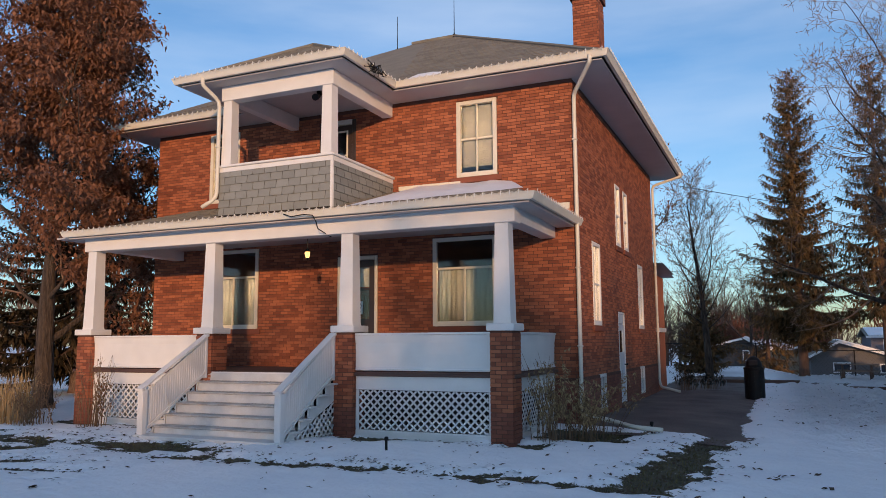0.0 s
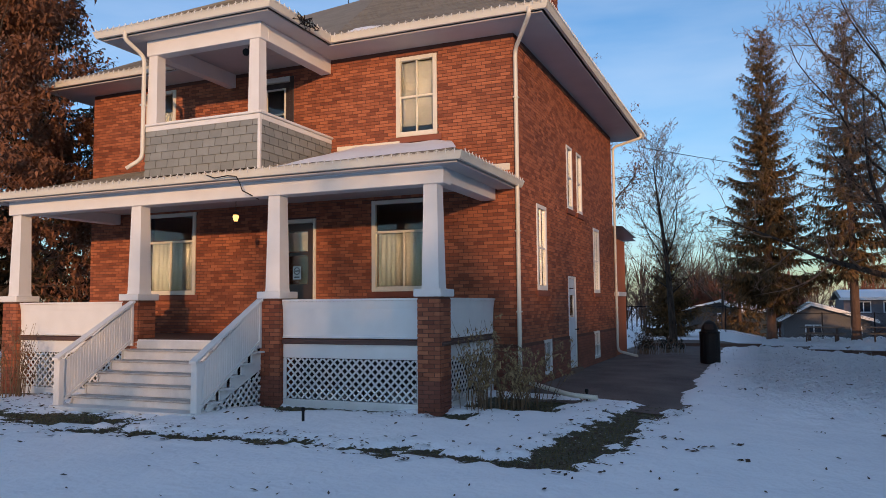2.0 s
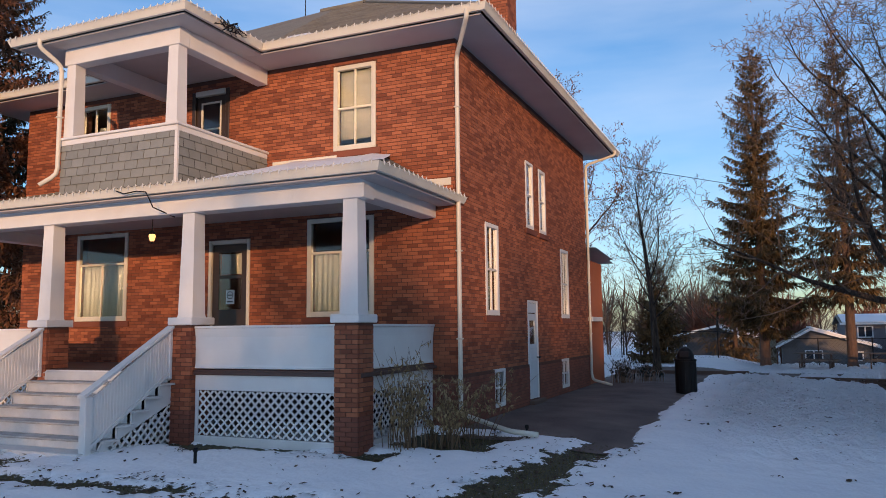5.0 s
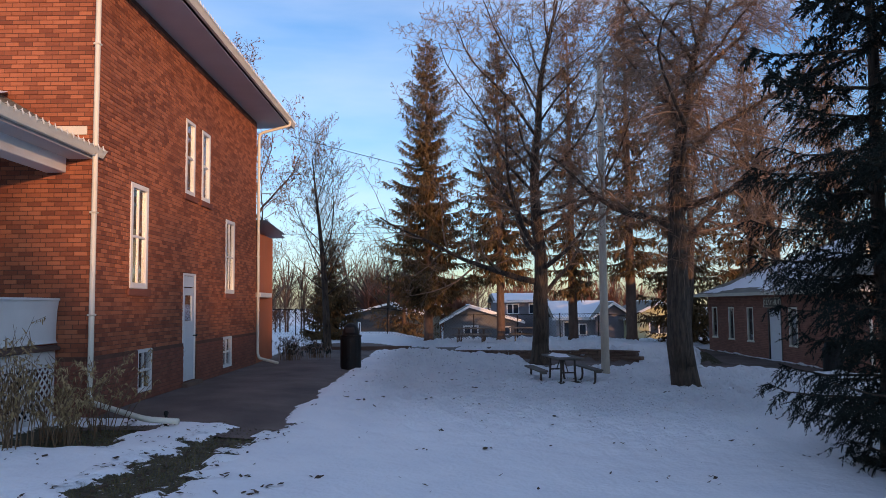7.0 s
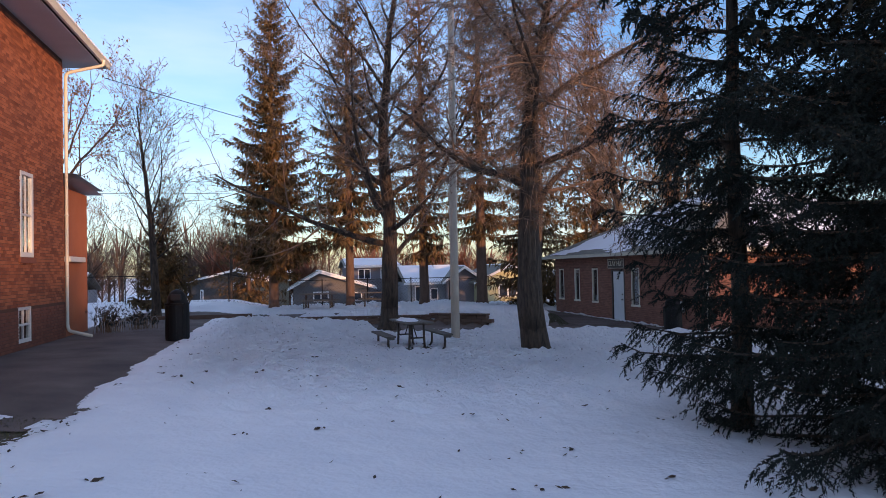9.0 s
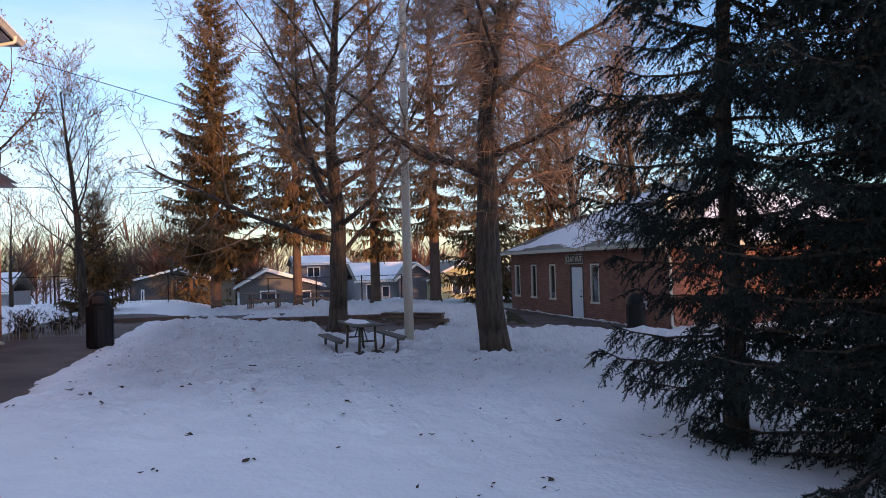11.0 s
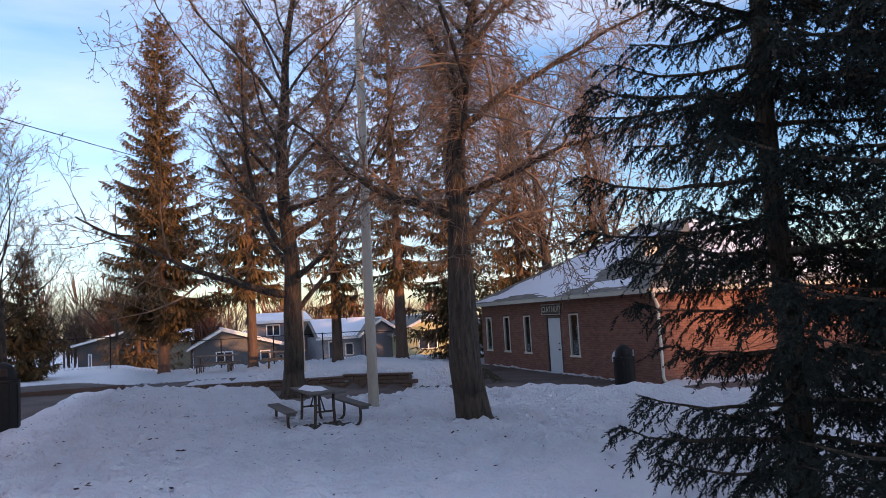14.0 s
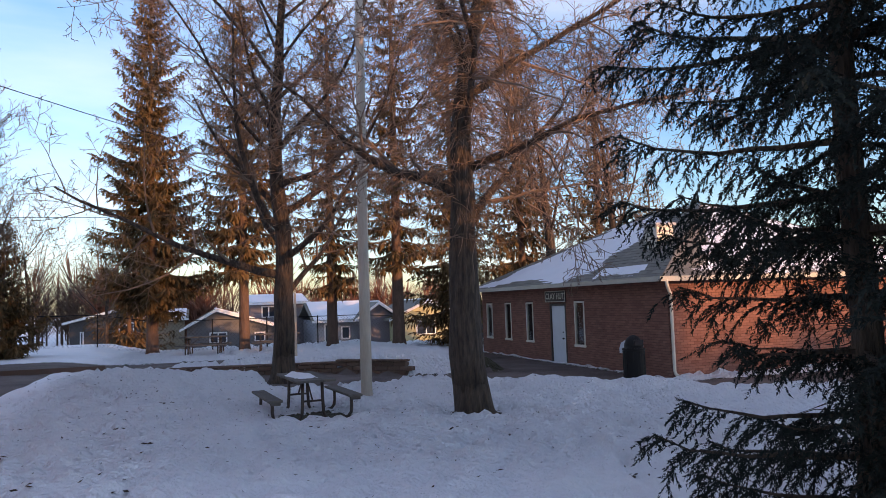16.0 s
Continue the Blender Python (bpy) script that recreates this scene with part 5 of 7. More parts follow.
def spruce(name, at, height, radius, seed, label, bare=0.06, density=1.0, material=M_NEEDLE, trunk_r=0.2, whorl=0.42, blade=0.34, top_p=0.85, gap=0.12, group="spruces", tip=(0.0, 0.0), ramp=0.10, droop=0.25, hang=0.75, ply=7, tiers=0.0, bark=M_PBARK):
    """A spruce: straight trunk, whorls of drooping boughs, each bough set with many small needle sprays."""
    r_ = random.Random(seed)
    th = thing(name, label, "tree", group)
    x, y, z = at
    wood, leaf = Build(), Build()
    wood.tube([(x, y, z - 0.2), (x, y, z + 0.3), (x, y, z + height * 0.5), (x, y, z + height)], [trunk_r * 1.35, trunk_r, trunk_r * 0.55, 0.015], 10)
    boughs = Build()
    h = z + height * bare
    while h < z + height - 0.1:
        t = (h - z - height * bare) / (height * (1 - bare))
        env = radius * (1 - t) ** top_p * (0.55 + 0.45 * min(1, t / ramp))
        env *= r_.uniform(1 - tiers, 1.0 + 0.3 * tiers)
        nb = max(4, int(round(ply * (1 - 0.4 * t))))
        a0 = r_.random() * 6.28
        for k in range(nb):
            if r_.random() < gap:
                continue
            a = a0 + 2 * math.pi * k / nb + r_.uniform(-0.3, 0.3)
            ln = env * r_.uniform(0.65, 1.18) + 0.12
            d = Vector((math.cos(a), math.sin(a), 0))
            elev = 0.55 * t - droop * (1 - t)
            pts = []
            nn = 5
            zz = h + r_.uniform(-0.15, 0.15)
            for i in range(nn + 1):
                s = i / nn
                pts.append(Vector((x, y, zz)) + d * ln * s + Vector((0, 0, ln * (elev * s - 0.16 * s * (1 - s) * 2 + 0.10 * s * s * s))))
            boughs.tube([tuple(p) for p in pts], [max(0.006, 0.018 * (ln ** 0.6) * (1 - 0.85 * i / nn)) for i in range(nn + 1)], 4, False)
            cnt = max(4, int(ln * 9.0 * density / max(0.15, blade / 0.34)))
            for j in range(cnt):
                s = 0.12 + 0.88 * (j + r_.random()) / cnt
                f = s * nn
                i = min(int(f), nn - 1)
                o = pts[i].lerp(pts[i + 1], f - i)
                ax = (pts[i + 1] - pts[i]).normalized()
                sd = Vector((-d.y, d.x, 0)) * (1 if j % 2 else -1)
                dd = (ax * r_.uniform(0.35, 1.0) + sd * r_.uniform(0.2, 0.95) + Vector((0, 0, r_.uniform(-0.5, 0.15)))).normalized()
                l2 = blade * r_.uniform(0.7, 1.4) * (0.6 + 0.6 * (1 - s * 0.5)) * (0.55 + 0.45 * (1 - t))
                spray(leaf, o, dd, l2, l2 * 0.24, r_, hang * r_.uniform(0.3, 1.0))
                if r_.random() < 0.5:
                    spray(leaf, o, (ax * 0.3 + Vector((r_.uniform(-0.4, 0.4), r_.uniform(-0.4, 0.4), -0.8))).normalized(), l2 * 0.9, l2 * 0.24, r_, 0.3)
        h += whorl * r_.uniform(0.8, 1.2) * (1 - 0.35 * t)
    part("trunk", wood, bark, th, smooth=True)
    part("bough_frame", boughs, bark, th)
    tagged(part("crown", leaf, material, th, "drooping needle sprays"), kind="stuff")
    return th


def near_spruce(at, height, radius, seed, label, low=0.5, trunk_r=0.13, full=5.8, gap=0.15, skirt=0.5, step=0.40, top_p=0.35, thick=1.0):
    """A spruce seen close: each bough carries side twigs and twiglets, all set with single needles. full: height up to which needles are dense."""
    r_ = random.Random(seed)
    th = thing("spruce_tree", label, "tree", "dark spruces")
    x, y, z = at
    rnd, uni = r_.random, r_.uniform
    wood, sticks, nv, nf = Build(), Build(), [], []
    pts = [(x + 0.02 * math.sin(i * 1.3), y + 0.02 * math.cos(i * 1.7), z - 0.2 + (height + 0.2) * i / 12) for i in range(13)]
    wood.tube(pts, [trunk_r * (1.25 if i == 0 else 1.05 - i / 12.2) for i in range(13)], 10)
    for i in range(160):
        a, h = rnd() * 6.28, uni(0.3, 6.0)
        d = Vector((math.cos(a), math.sin(a), uni(-0.5, 0.1)))
        o = Vector((x, y, z + h))
        sticks.tube([tuple(o), tuple(o + d * uni(0.2, 0.45)), tuple(o + d * uni(0.5, 0.8) + Vector((0, 0, -0.1)))], [0.006, 0.004, 0.002], 3, False)

    def needled(p, d, length, per, size):
        """Needles all round a straight twig."""
        n = max(3, int(length * per))
        e1 = d.orthogonal().normalized()
        e2 = d.cross(e1)
        for i in range(n):
            s_ = (i + rnd()) / n
            a = rnd() * 6.283
            rad = e1 * math.cos(a) + e2 * math.sin(a)
            o = p + d * (length * s_)
            tip = o + (d * 0.75 + rad * 0.75) * (size * uni(0.7, 1.2))
            w = d.cross(rad) * (size * 0.22)
            k = len(nv)
            nv.extend(((o.x - w.x, o.y - w.y, o.z - w.z), (o.x + w.x, o.y + w.y, o.z + w.z), (tip.x, tip.y, tip.z)))
            nf.append((k, k + 1, k + 2))

    h = z + low
    while h < z + height - 0.15:
        t = (h - z) / height
        near = h - z < full
        per, size = (105 * thick, 0.036 / thick ** 0.5) if near else (32, 0.10)
        env = radius * (1 - t) ** top_p * (skirt + (1 - skirt) * min(1, t / 0.22)) * uni(0.8, 1.08)
        nb = 7 if near else 5
        a0 = rnd() * 6.28
        for k in range(nb):
            if rnd() < gap * (2.2 if t < 0.12 else 1.0):
                continue
            a = a0 + 6.283 * k / nb + uni(-0.35, 0.35)
            ln = env * uni(0.6, 1.15) + 0.15
            d = Vector((math.cos(a), math.sin(a), 0))
            sd = Vector((-d.y, d.x, 0))
            bend = uni(-0.25, 0.25)
            fall = uni(0.10, 0.34) * (1 - 0.9 * t)
            nn = 7
            bp = []
            for i in range(nn + 1):
                q = i / nn
                bp.append(Vector((x, y, h + uni(-0.02, 0.02))) + d * ln * q + sd * (bend * ln * q * q) + Vector((0, 0, ln * (0.08 * q - fall * q ** 1.5 + 0.16 * q ** 4))))
            sticks.tube([tuple(p) for p in bp], [0.024 * ln ** 0.5 * (1 - 0.85 * i / nn) + 0.003 for i in range(nn + 1)], 4, False)
            m = max(4, int(ln / (0.085 if near else 0.16)))
            for j in range(m + 1):
                q = min(0.98, 0.16 + 0.84 * (j + 0.6 * rnd()) / m)
                f = q * nn
                i = min(int(f), nn - 1)
                o = bp[i].lerp(bp[i + 1], f - i)
                ax = (bp[i + 1] - bp[i]).normalized()
                needled(o, ax, ln / m, per * 1.3, size)
                tw = (ax * uni(0.5, 1.0) + sd * (uni(0.45, 0.95) * (1 if j % 2 else -1)) + Vector((0, 0, uni(-0.55, -0.05)))).normalized()
                tl = min(0.80, ln * 0.50) * uni(0.5, 1.0) * (1.0 - 0.60 * q) * (0.45 + 1.8 * min(q, 0.3)) + 0.08
                p, nseg = o, 4
                for g in range(nseg):
                    needled(p, tw, tl / nseg, per, size)
                    for c_ in range(2):
                        o2 = p + tw * (tl / nseg) * rnd()
                        e = tw.cross(Vector((0, 0, 1)))
                        dv = (tw * 0.8 + e * (0.8 if c_ else -0.8) + Vector((0, 0, uni(-0.9, 0.0)))).normalized()
                        needled(o2, dv, uni(0.09, 0.21) * (0.5 + tl), per, size)
                    p = p + tw * (tl / nseg)
                    tw = (tw + Vector((uni(-0.1, 0.1), uni(-0.1, 0.1), -0.28))).normalized()
        h += step * uni(0.75, 1.25) * (1 if near else 1.2)
    part("trunk", wood, M_BARK, th, smooth=True)
    tagged(part("twig_mass", sticks, M_BARK, th, "dead inner twigs and bough wood"), kind="stuff")
    lb = Build()
    lb.v, lb.f = nv, nf
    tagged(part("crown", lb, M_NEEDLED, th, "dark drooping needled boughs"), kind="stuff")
    return th


spruce("spruce_tree", (4.9, 30.5, -0.3), 17.2, 3.1, 21, "tall spruce with a sunlit russet crown hung with cones", bare=0.13, trunk_r=0.26, density=4.2, blade=0.40, whorl=0.42, top_p=0.62, ply=9, tiers=0.36, gap=0.10, hang=1.0)
spruce("spruce_tree", (8.8, 29.0, -0.3), 17.0, 2.9, 22, "tall thin spruce behind the bare maple", bare=0.22, trunk_r=0.24, density=3.4, blade=0.42, whorl=0.48, gap=0.15, top_p=0.62, tiers=0.38, hang=1.0)
spruce("pine_tree", (13.05, 31.0, -0.3), 19.0, 2.5, 23, "tall conifer with sparse drooping boughs", bare=0.16, trunk_r=0.28, density=2.6, blade=0.42, whorl=0.55, gap=0.25, top_p=0.5, tiers=0.4, hang=1.1, group="tall conifers")
spruce("pine_tree", (15.85, 29.0, -0.3), 20.0, 2.7, 24, "tall reddish-barked conifer with sparse boughs", bare=0.2, trunk_r=0.30, density=2.8, blade=0.42, whorl=0.5, gap=0.25, top_p=0.5, tiers=0.4, hang=1.1, group="tall conifers")
spruce("spruce_tree", (19.0, 30.0, -0.6), 18.0, 3.3, 25, "dense dark spruce behind the brick hut", bare=0.03, trunk_r=0.28, density=2.0, blade=0.5, whorl=0.5, ply=8, top_p=0.6, tiers=0.35)
spruce("spruce_tree", (24.5, 34.0, -0.6), 20.0, 3.6, 26, "tall sunlit spruce behind the brick hut", bare=0.08, trunk_r=0.28, density=1.9, blade=0.55, whorl=0.55)
spruce("spruce_tree", (29.0, 33.0, -0.6), 18.0, 3.5, 27, "tall spruce beyond the hut roof", bare=0.08, trunk_r=0.28, density=1.9, blade=0.55, whorl=0.55)
spruce("spruce_tree", (41.0, 46.0, -0.8), 13.0, 3.4, 28, "russet spruce seen over the hut roof", bare=0.05, density=1.6, blade=0.6, whorl=0.6)
spruce("spruce_tree", (0.2, 25.0, -0.1), 5.2, 1.6, 29, "young spruce behind the house", bare=0.02, trunk_r=0.1, density=4.0, blade=0.32, whorl=0.3, ply=9)
spruce("spruce_tree", (3.0, 42.0, -0.5), 8.0, 2.6, 30, "dark spruce far behind the lawn", bare=0.02, trunk_r=0.15, density=1.6, blade=0.5, whorl=0.5)
# beside the house, in the needle copy with shade in its colour
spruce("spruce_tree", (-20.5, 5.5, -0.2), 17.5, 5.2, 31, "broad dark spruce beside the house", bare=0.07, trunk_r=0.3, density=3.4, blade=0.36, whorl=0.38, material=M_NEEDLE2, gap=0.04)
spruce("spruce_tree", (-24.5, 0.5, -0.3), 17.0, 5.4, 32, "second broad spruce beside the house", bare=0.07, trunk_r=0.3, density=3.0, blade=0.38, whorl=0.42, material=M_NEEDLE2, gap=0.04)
# the near ones, dark against the light; that backlit shade is in their needle colour
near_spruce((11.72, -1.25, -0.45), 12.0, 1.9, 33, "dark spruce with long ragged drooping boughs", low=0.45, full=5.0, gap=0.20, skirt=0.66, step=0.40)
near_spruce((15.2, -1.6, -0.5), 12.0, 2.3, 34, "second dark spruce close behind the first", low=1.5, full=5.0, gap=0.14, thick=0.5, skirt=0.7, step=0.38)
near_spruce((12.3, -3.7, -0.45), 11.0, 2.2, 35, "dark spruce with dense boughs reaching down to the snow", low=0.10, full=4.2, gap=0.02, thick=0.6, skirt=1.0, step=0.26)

bare_tree("ash_tree", (11.75, 7.55, -0.70), 13.5, 0.335, 41, "large bare ash with furrowed grey bark and dense twigs", lean=(-0.09, 0.017), fork=0.30, spread=1.0, kids=(15, 9, 7, 5, 3), droop=0.12, twig_r=0.010, reach=0.58, veil=2600, limb_k=0.48, rise=0.03, wobble=0.28, sway=0.11)
bare_tree("maple_tree", (9.06, 15.2, -0.45), 16.5, 0.29, 42, "bare maple with a straight leader and long spreading limbs", fork=0.13, spread=1.05, kids=(26, 9, 6, 4, 3), droop=0.03, twig_r=0.010, reach=0.52, limb_k=0.46, rise=0.07, wobble=0.18, sway=0.10, veil=350)
bare_tree("young_tree", (1.05, 18.1, 0.0), 9.8, 0.15, 43, "slender bare tree behind the house", fork=0.17, spread=0.8, kids=(24, 8, 5, 3, 2), levels=4, droop=-0.02, twig_r=0.009, reach=0.42, limb_k=0.32, rise=0.10, wobble=0.12)
byt = bare_tree("backyard_tree", (-2.5, 21.0, 0.0), 13.0, 0.25, 44, "bare tree with a few russet leaves behind the house", fork=0.3, spread=0.8, kids=(12, 7, 5, 4, 3), levels=4, droop=0.04, twig_r=0.011)
bare_tree("elm_tree", (22.5, 26.0, -0.7), 16.0, 0.32, 45, "tall bare elm with sunlit twigs behind the hut", fork=0.25, spread=0.8, kids=(13, 7, 5, 4, 3), droop=0.10, twig_r=0.011)
bare_tree("elm_tree", (17.0, 23.5, -0.6), 15.0, 0.26, 46, "bare elm crowding the hut roof with sunlit twigs", fork=0.3, spread=0.8, kids=(13, 7, 5, 4, 3), droop=0.09, twig_r=0.011, reach=0.7)
bare_tree("elm_tree", (27.0, 27.5, -0.7), 16.5, 0.3, 47, "tall bare elm beyond the hut roof", fork=0.25, spread=0.8, kids=(13, 7, 5, 4, 3), droop=0.09, twig_r=0.011, reach=0.7)
for k, (x, y, h_) in enumerate(((-5.0, 33.0, 6.5), (-1.2, 37.0, 7.0), (-9.5, 31.0, 6.0), (-13.0, 36.0, 7.5), (2.0, 40.0, 6.5))):
    bare_tree("yard_tree", (x, y, -0.5), h_, 0.11, 140 + k, "small bare yard tree behind the driveway", fork=0.12, spread=0.85, kids=(13, 7, 5, 3), levels=3, twig_r=0.014, reach=0.75, group="small yard trees")


def twig_plant(name, at, height, count, seed, label, spread=0.35, leaf=None, category="shrub", leaves=0, material=None):
    """A dead clump of thin stems, some with dry leaves."""
    r_ = random.Random(seed)
    th = thing(name, label, category)
    x, y, z = at
    st, lf = Build(), Build()
    for k in range(count):
        a = r_.random() * 6.28
        h = height * r_.uniform(0.45, 1.05)
        sp = spread * r_.uniform(0.2, 1.0) * h
        bx_, by_ = x + r_.gauss(0, 0.09 + spread * 0.15), y + r_.gauss(0, 0.09 + spread * 0.15)
        pts = [Vector((bx_, by_, z - 0.05))]
        for i in range(1, 6):
            s = i / 5
            pts.append(Vector((bx_ + math.cos(a) * sp * s ** 1.4 + r_.gauss(0, 0.012), by_ + math.sin(a) * sp * s ** 1.4 + r_.gauss(0, 0.012), z + h * s - 0.10 * sp * s * s)))
        st.tube([tuple(p) for p in pts], [0.007 * (1.1 - 0.8 * i / 5) for i in range(6)], 4, False)
        for j in range(3):
            s = r_.uniform(0.35, 0.95)
            i = min(int(s * 5), 4)
            o = pts[i].lerp(pts[i + 1], s * 5 - i)
            d = Vector((r_.uniform(-1, 1), r_.uniform(-1, 1), r_.uniform(0.1, 1.0))).normalized()
            e = o + d * h * r_.uniform(0.10, 0.22)
            st.tube([tuple(o), tuple(e)], [0.004, 0.002], 3, False)
            for _ in range(leaves):
                q = o.lerp(e, r_.random())
                d2 = Vector((r_.uniform(-1, 1), r_.uniform(-1, 1), r_.uniform(-1.2, 0.2))).normalized()
                spray(lf, q, d2, r_.uniform(0.04, 0.09), 0.02, r_, 0.4, 2)
    part("stem_clump", st, M_STEM, th)
    if leaves:
        tagged(part("dry_leaf_mass", lf, leaf or M_STEM, th), kind="stuff")
    return th


# ---- brick hut ----
UX, UY0, UY1, UX1, UB, UT = 18.70, 11.50, 25.3, 29.0, -1.0, 1.98
hut_holes = [(17.37, 18.62, -0.70, 1.43), (20.02, 20.66, 0.03, 1.49), (16.08, 16.78, 0.03, 1.49), (22.10, 22.74, 0.03, 1.49), (24.12, 24.80, 0.03, 1.49)]
hut = thing("brick_hut", "low brick hut with a snowy hip roof", "building")
hw = Build()
# the wall with the door faces the lawn
us = hut_holes
for q in [wall_slabs(Build(), 1, UX + 0.25, 0.25, UY0, UY1, UB, UT, us)]:
    hw = q
hw.box(UX + 0.25, UY0, UB, UX1, UY0 + 0.25, UT).box(UX1 - 0.25, UY0 + 0.25, UB, UX1, UY1, UT).box(UX + 0.25, UY1 - 0.25, UB, UX1 - 0.25, UY1, UT)
hut_wall = part("wall", hw, M_MORTAR, hut)
tagged(part("brick_facing", brick_skin(brick_rows(UY0, UY1, -0.75, UT, us), 1, UX, -1, 0.007, rr), M_HBRICK, hut_wall), kind="stuff")
tagged(part("brick_facing", brick_skin(brick_rows(UX, UX1, -0.95, UT, []), 0, UY0, -1, 0.007, rr), M_HBRICK, hut_wall), kind="stuff")
part("plinth", Build().cbox(UX - 0.05, UY0 - 0.02, -0.9, UX - 0.009, 17.3, -0.66, 0.01), M_STONE, hut)
for a, e, z0, z1 in hut_holes[1:]:
    wn_ = part("window", Build().cbox(UX - 0.02, a + 0.004, z0 + 0.004, UX + 0.06, a + 0.075, z1 - 0.004, 0.006).cbox(UX - 0.02, e - 0.075, z0 + 0.004, UX + 0.06, e - 0.004, z1 - 0.004, 0.006)
                .cbox(UX - 0.02, a + 0.075, z1 - 0.06, UX + 0.06, e - 0.075, z1 - 0.004, 0.006).cbox(UX - 0.04, a - 0.03, z0 - 0.03, UX + 0.06, e + 0.03, z0 + 0.045, 0.006), M_CREAM, hut, "cream-framed narrow window")
    g = part("pane", Build().box(UX + 0.03, a + 0.075, z0 + 0.045, UX + 0.036, e - 0.075, z1 - 0.06), M_GLASS, wn_)
    g.visible_shadow = False
hd = part("door", Build().cbox(UX + 0.03, 17.47, -0.70, UX + 0.08, 18.52, 1.35, 0.006), M_LDOOR, hut, "pale blue-grey steel door")
part("handle", Build().cbox(UX - 0.01, 17.62, 0.20, UX + 0.03, 17.72, 0.26, 0.01).cbox(UX + 0.0, 17.64, 0.42, UX + 0.03, 17.70, 0.47, 0.01), M_BLACK, hd)
part("door_frame", Build().cbox(UX - 0.012, 17.374, -0.7, UX + 0.10, 17.465, 1.426, 0.006).cbox(UX - 0.012, 18.525, -0.7, UX + 0.10, 18.616, 1.426, 0.006).cbox(UX - 0.012, 17.465, 1.355, UX + 0.10, 18.525, 1.426, 0.006), M_DOOR, hut)
OV = 0.5
RS = 0.50
mx_ = (UX + UX1) / 2
RW = mx_ - (UX - OV)
RZ = UT + RS * RW
ht = [(UX - OV, UY0 - OV, UT + 0.08), (UX1 + OV, UY0 - OV, UT + 0.08), (UX1 + OV, UY1 + OV, UT + 0.08), (UX - OV, UY1 + OV, UT + 0.08), (mx_, UY0 - OV + RW, RZ), (mx_, UY1 + OV - RW, RZ)]
solid("roof", ht, [(0, 4, 5, 3), (0, 1, 4), (1, 2, 5, 4), (2, 3, 5)], 0.04, M_SHING, hut)
tagged(part("shingle_course", shingle_courses(ht[3], ht[0], ht[4], ht[5], 26, 0.006, rr, 0.35), M_SHING, hut), kind="stuff")
tagged(part("shingle_course", shingle_courses(ht[0], ht[1], ht[4], (mx_ - 0.01, UY0 - OV + RW, RZ), 26, 0.006, rr, 0.35), M_SHING, hut), kind="stuff")
part("soffit", Build().box(UX - OV + 0.02, UY0 - OV + 0.02, UT + 0.0, UX - 0.0, UY1 + OV - 0.02, UT + 0.025).box(UX, UY0 - OV + 0.02, UT, UX1 + OV, UY0, UT + 0.025), M_SOFFIT, hut)
gutter([(UX - OV, UY1 + OV), (UX - OV, UY0 - OV), (UX1 + OV, UY0 - OV)], UT + 0.11, hut)


def roof_snow(a, b_, c, d_, keep, seed, label):
    """A crust of snow on the slope a-b (eave) to d-c (top); keep(u, v) gives its thickness share."""
    a, b_, c, d_ = [Vector(q) for q in (a, b_, c, d_)]
    nrm = (b_ - a).cross(d_ - a).normalized()
    if nrm.z < 0:
        nrm = -nrm
    bl = Build()
    nu, nv = 70, 36
    ok = {}
    for j in range(nv + 1):
        for i in range(nu + 1):
            u, v = i / nu, j / nv
            k = keep(u, v) + 0.10 * nz(u * 9, v * 9, 1.0, seed)
            ok[(i, j)] = k > 0.0
            p = a.lerp(b_, u).lerp(d_.lerp(c, u), v) + nrm * (0.01 + 0.06 * min(1.0, max(0.0, k * 6)))
            bl.v.append(tuple(p))
    bl.f = [(j * (nu + 1) + i, j * (nu + 1) + i + 1, (j + 1) * (nu + 1) + i + 1, (j + 1) * (nu + 1) + i) for j in range(nv) for i in range(nu)
            if ok[(i, j)] and ok[(i + 1, j)] and ok[(i, j + 1)] and ok[(i + 1, j + 1)]]
    tagged(part("roof_snow", bl, M_SNOW, smooth=True), label, "snow", kind="stuff")


roof_snow(ht[3], ht[0], ht[4], ht[5], lambda u, v: min(0.9 - v, u - 0.06, 0.66 + 0.25 * v - u + (0.5 if v < 0.14 and u < 0.93 and u > 0.74 else 0) - 0.12 * v, v - 0.02), 31, "smooth snow on the hut roof slope")
roof_snow(ht[0], ht[1], ht[4], ht[4], lambda u, v: min(0.93 - v, u - 0.10, 0.95 - u, v - 0.02), 32, "smooth snow on the hut's end slope")
vent = thing("roof_vent", "square pale metal vent standing on the hut roof", "vent")
part("shaft", Build().cbox(20.25, 14.15, 2.5, 20.85, 14.85, 3.74, 0.02), M_CREAM, vent)
part("cap", Build().cbox(20.18, 14.08, 3.74, 20.92, 14.92, 3.82, 0.015), M_SOFFIT, vent)
for k in range(4):
    part("louvre", Build().cbox(20.3, 14.13, 3.15 + k * 0.13, 20.8, 14.149, 3.2 + k * 0.13, 0.005), M_SOFFIT, vent)
sg = thing("hut_sign", "dark board sign above the hut door lettered CLAY HUT", "sign")
part("board", Build().cbox(UX - 0.05, 17.32, 1.48, UX - 0.012, 18.86, 1.86, 0.008), M_DOOR, sg)
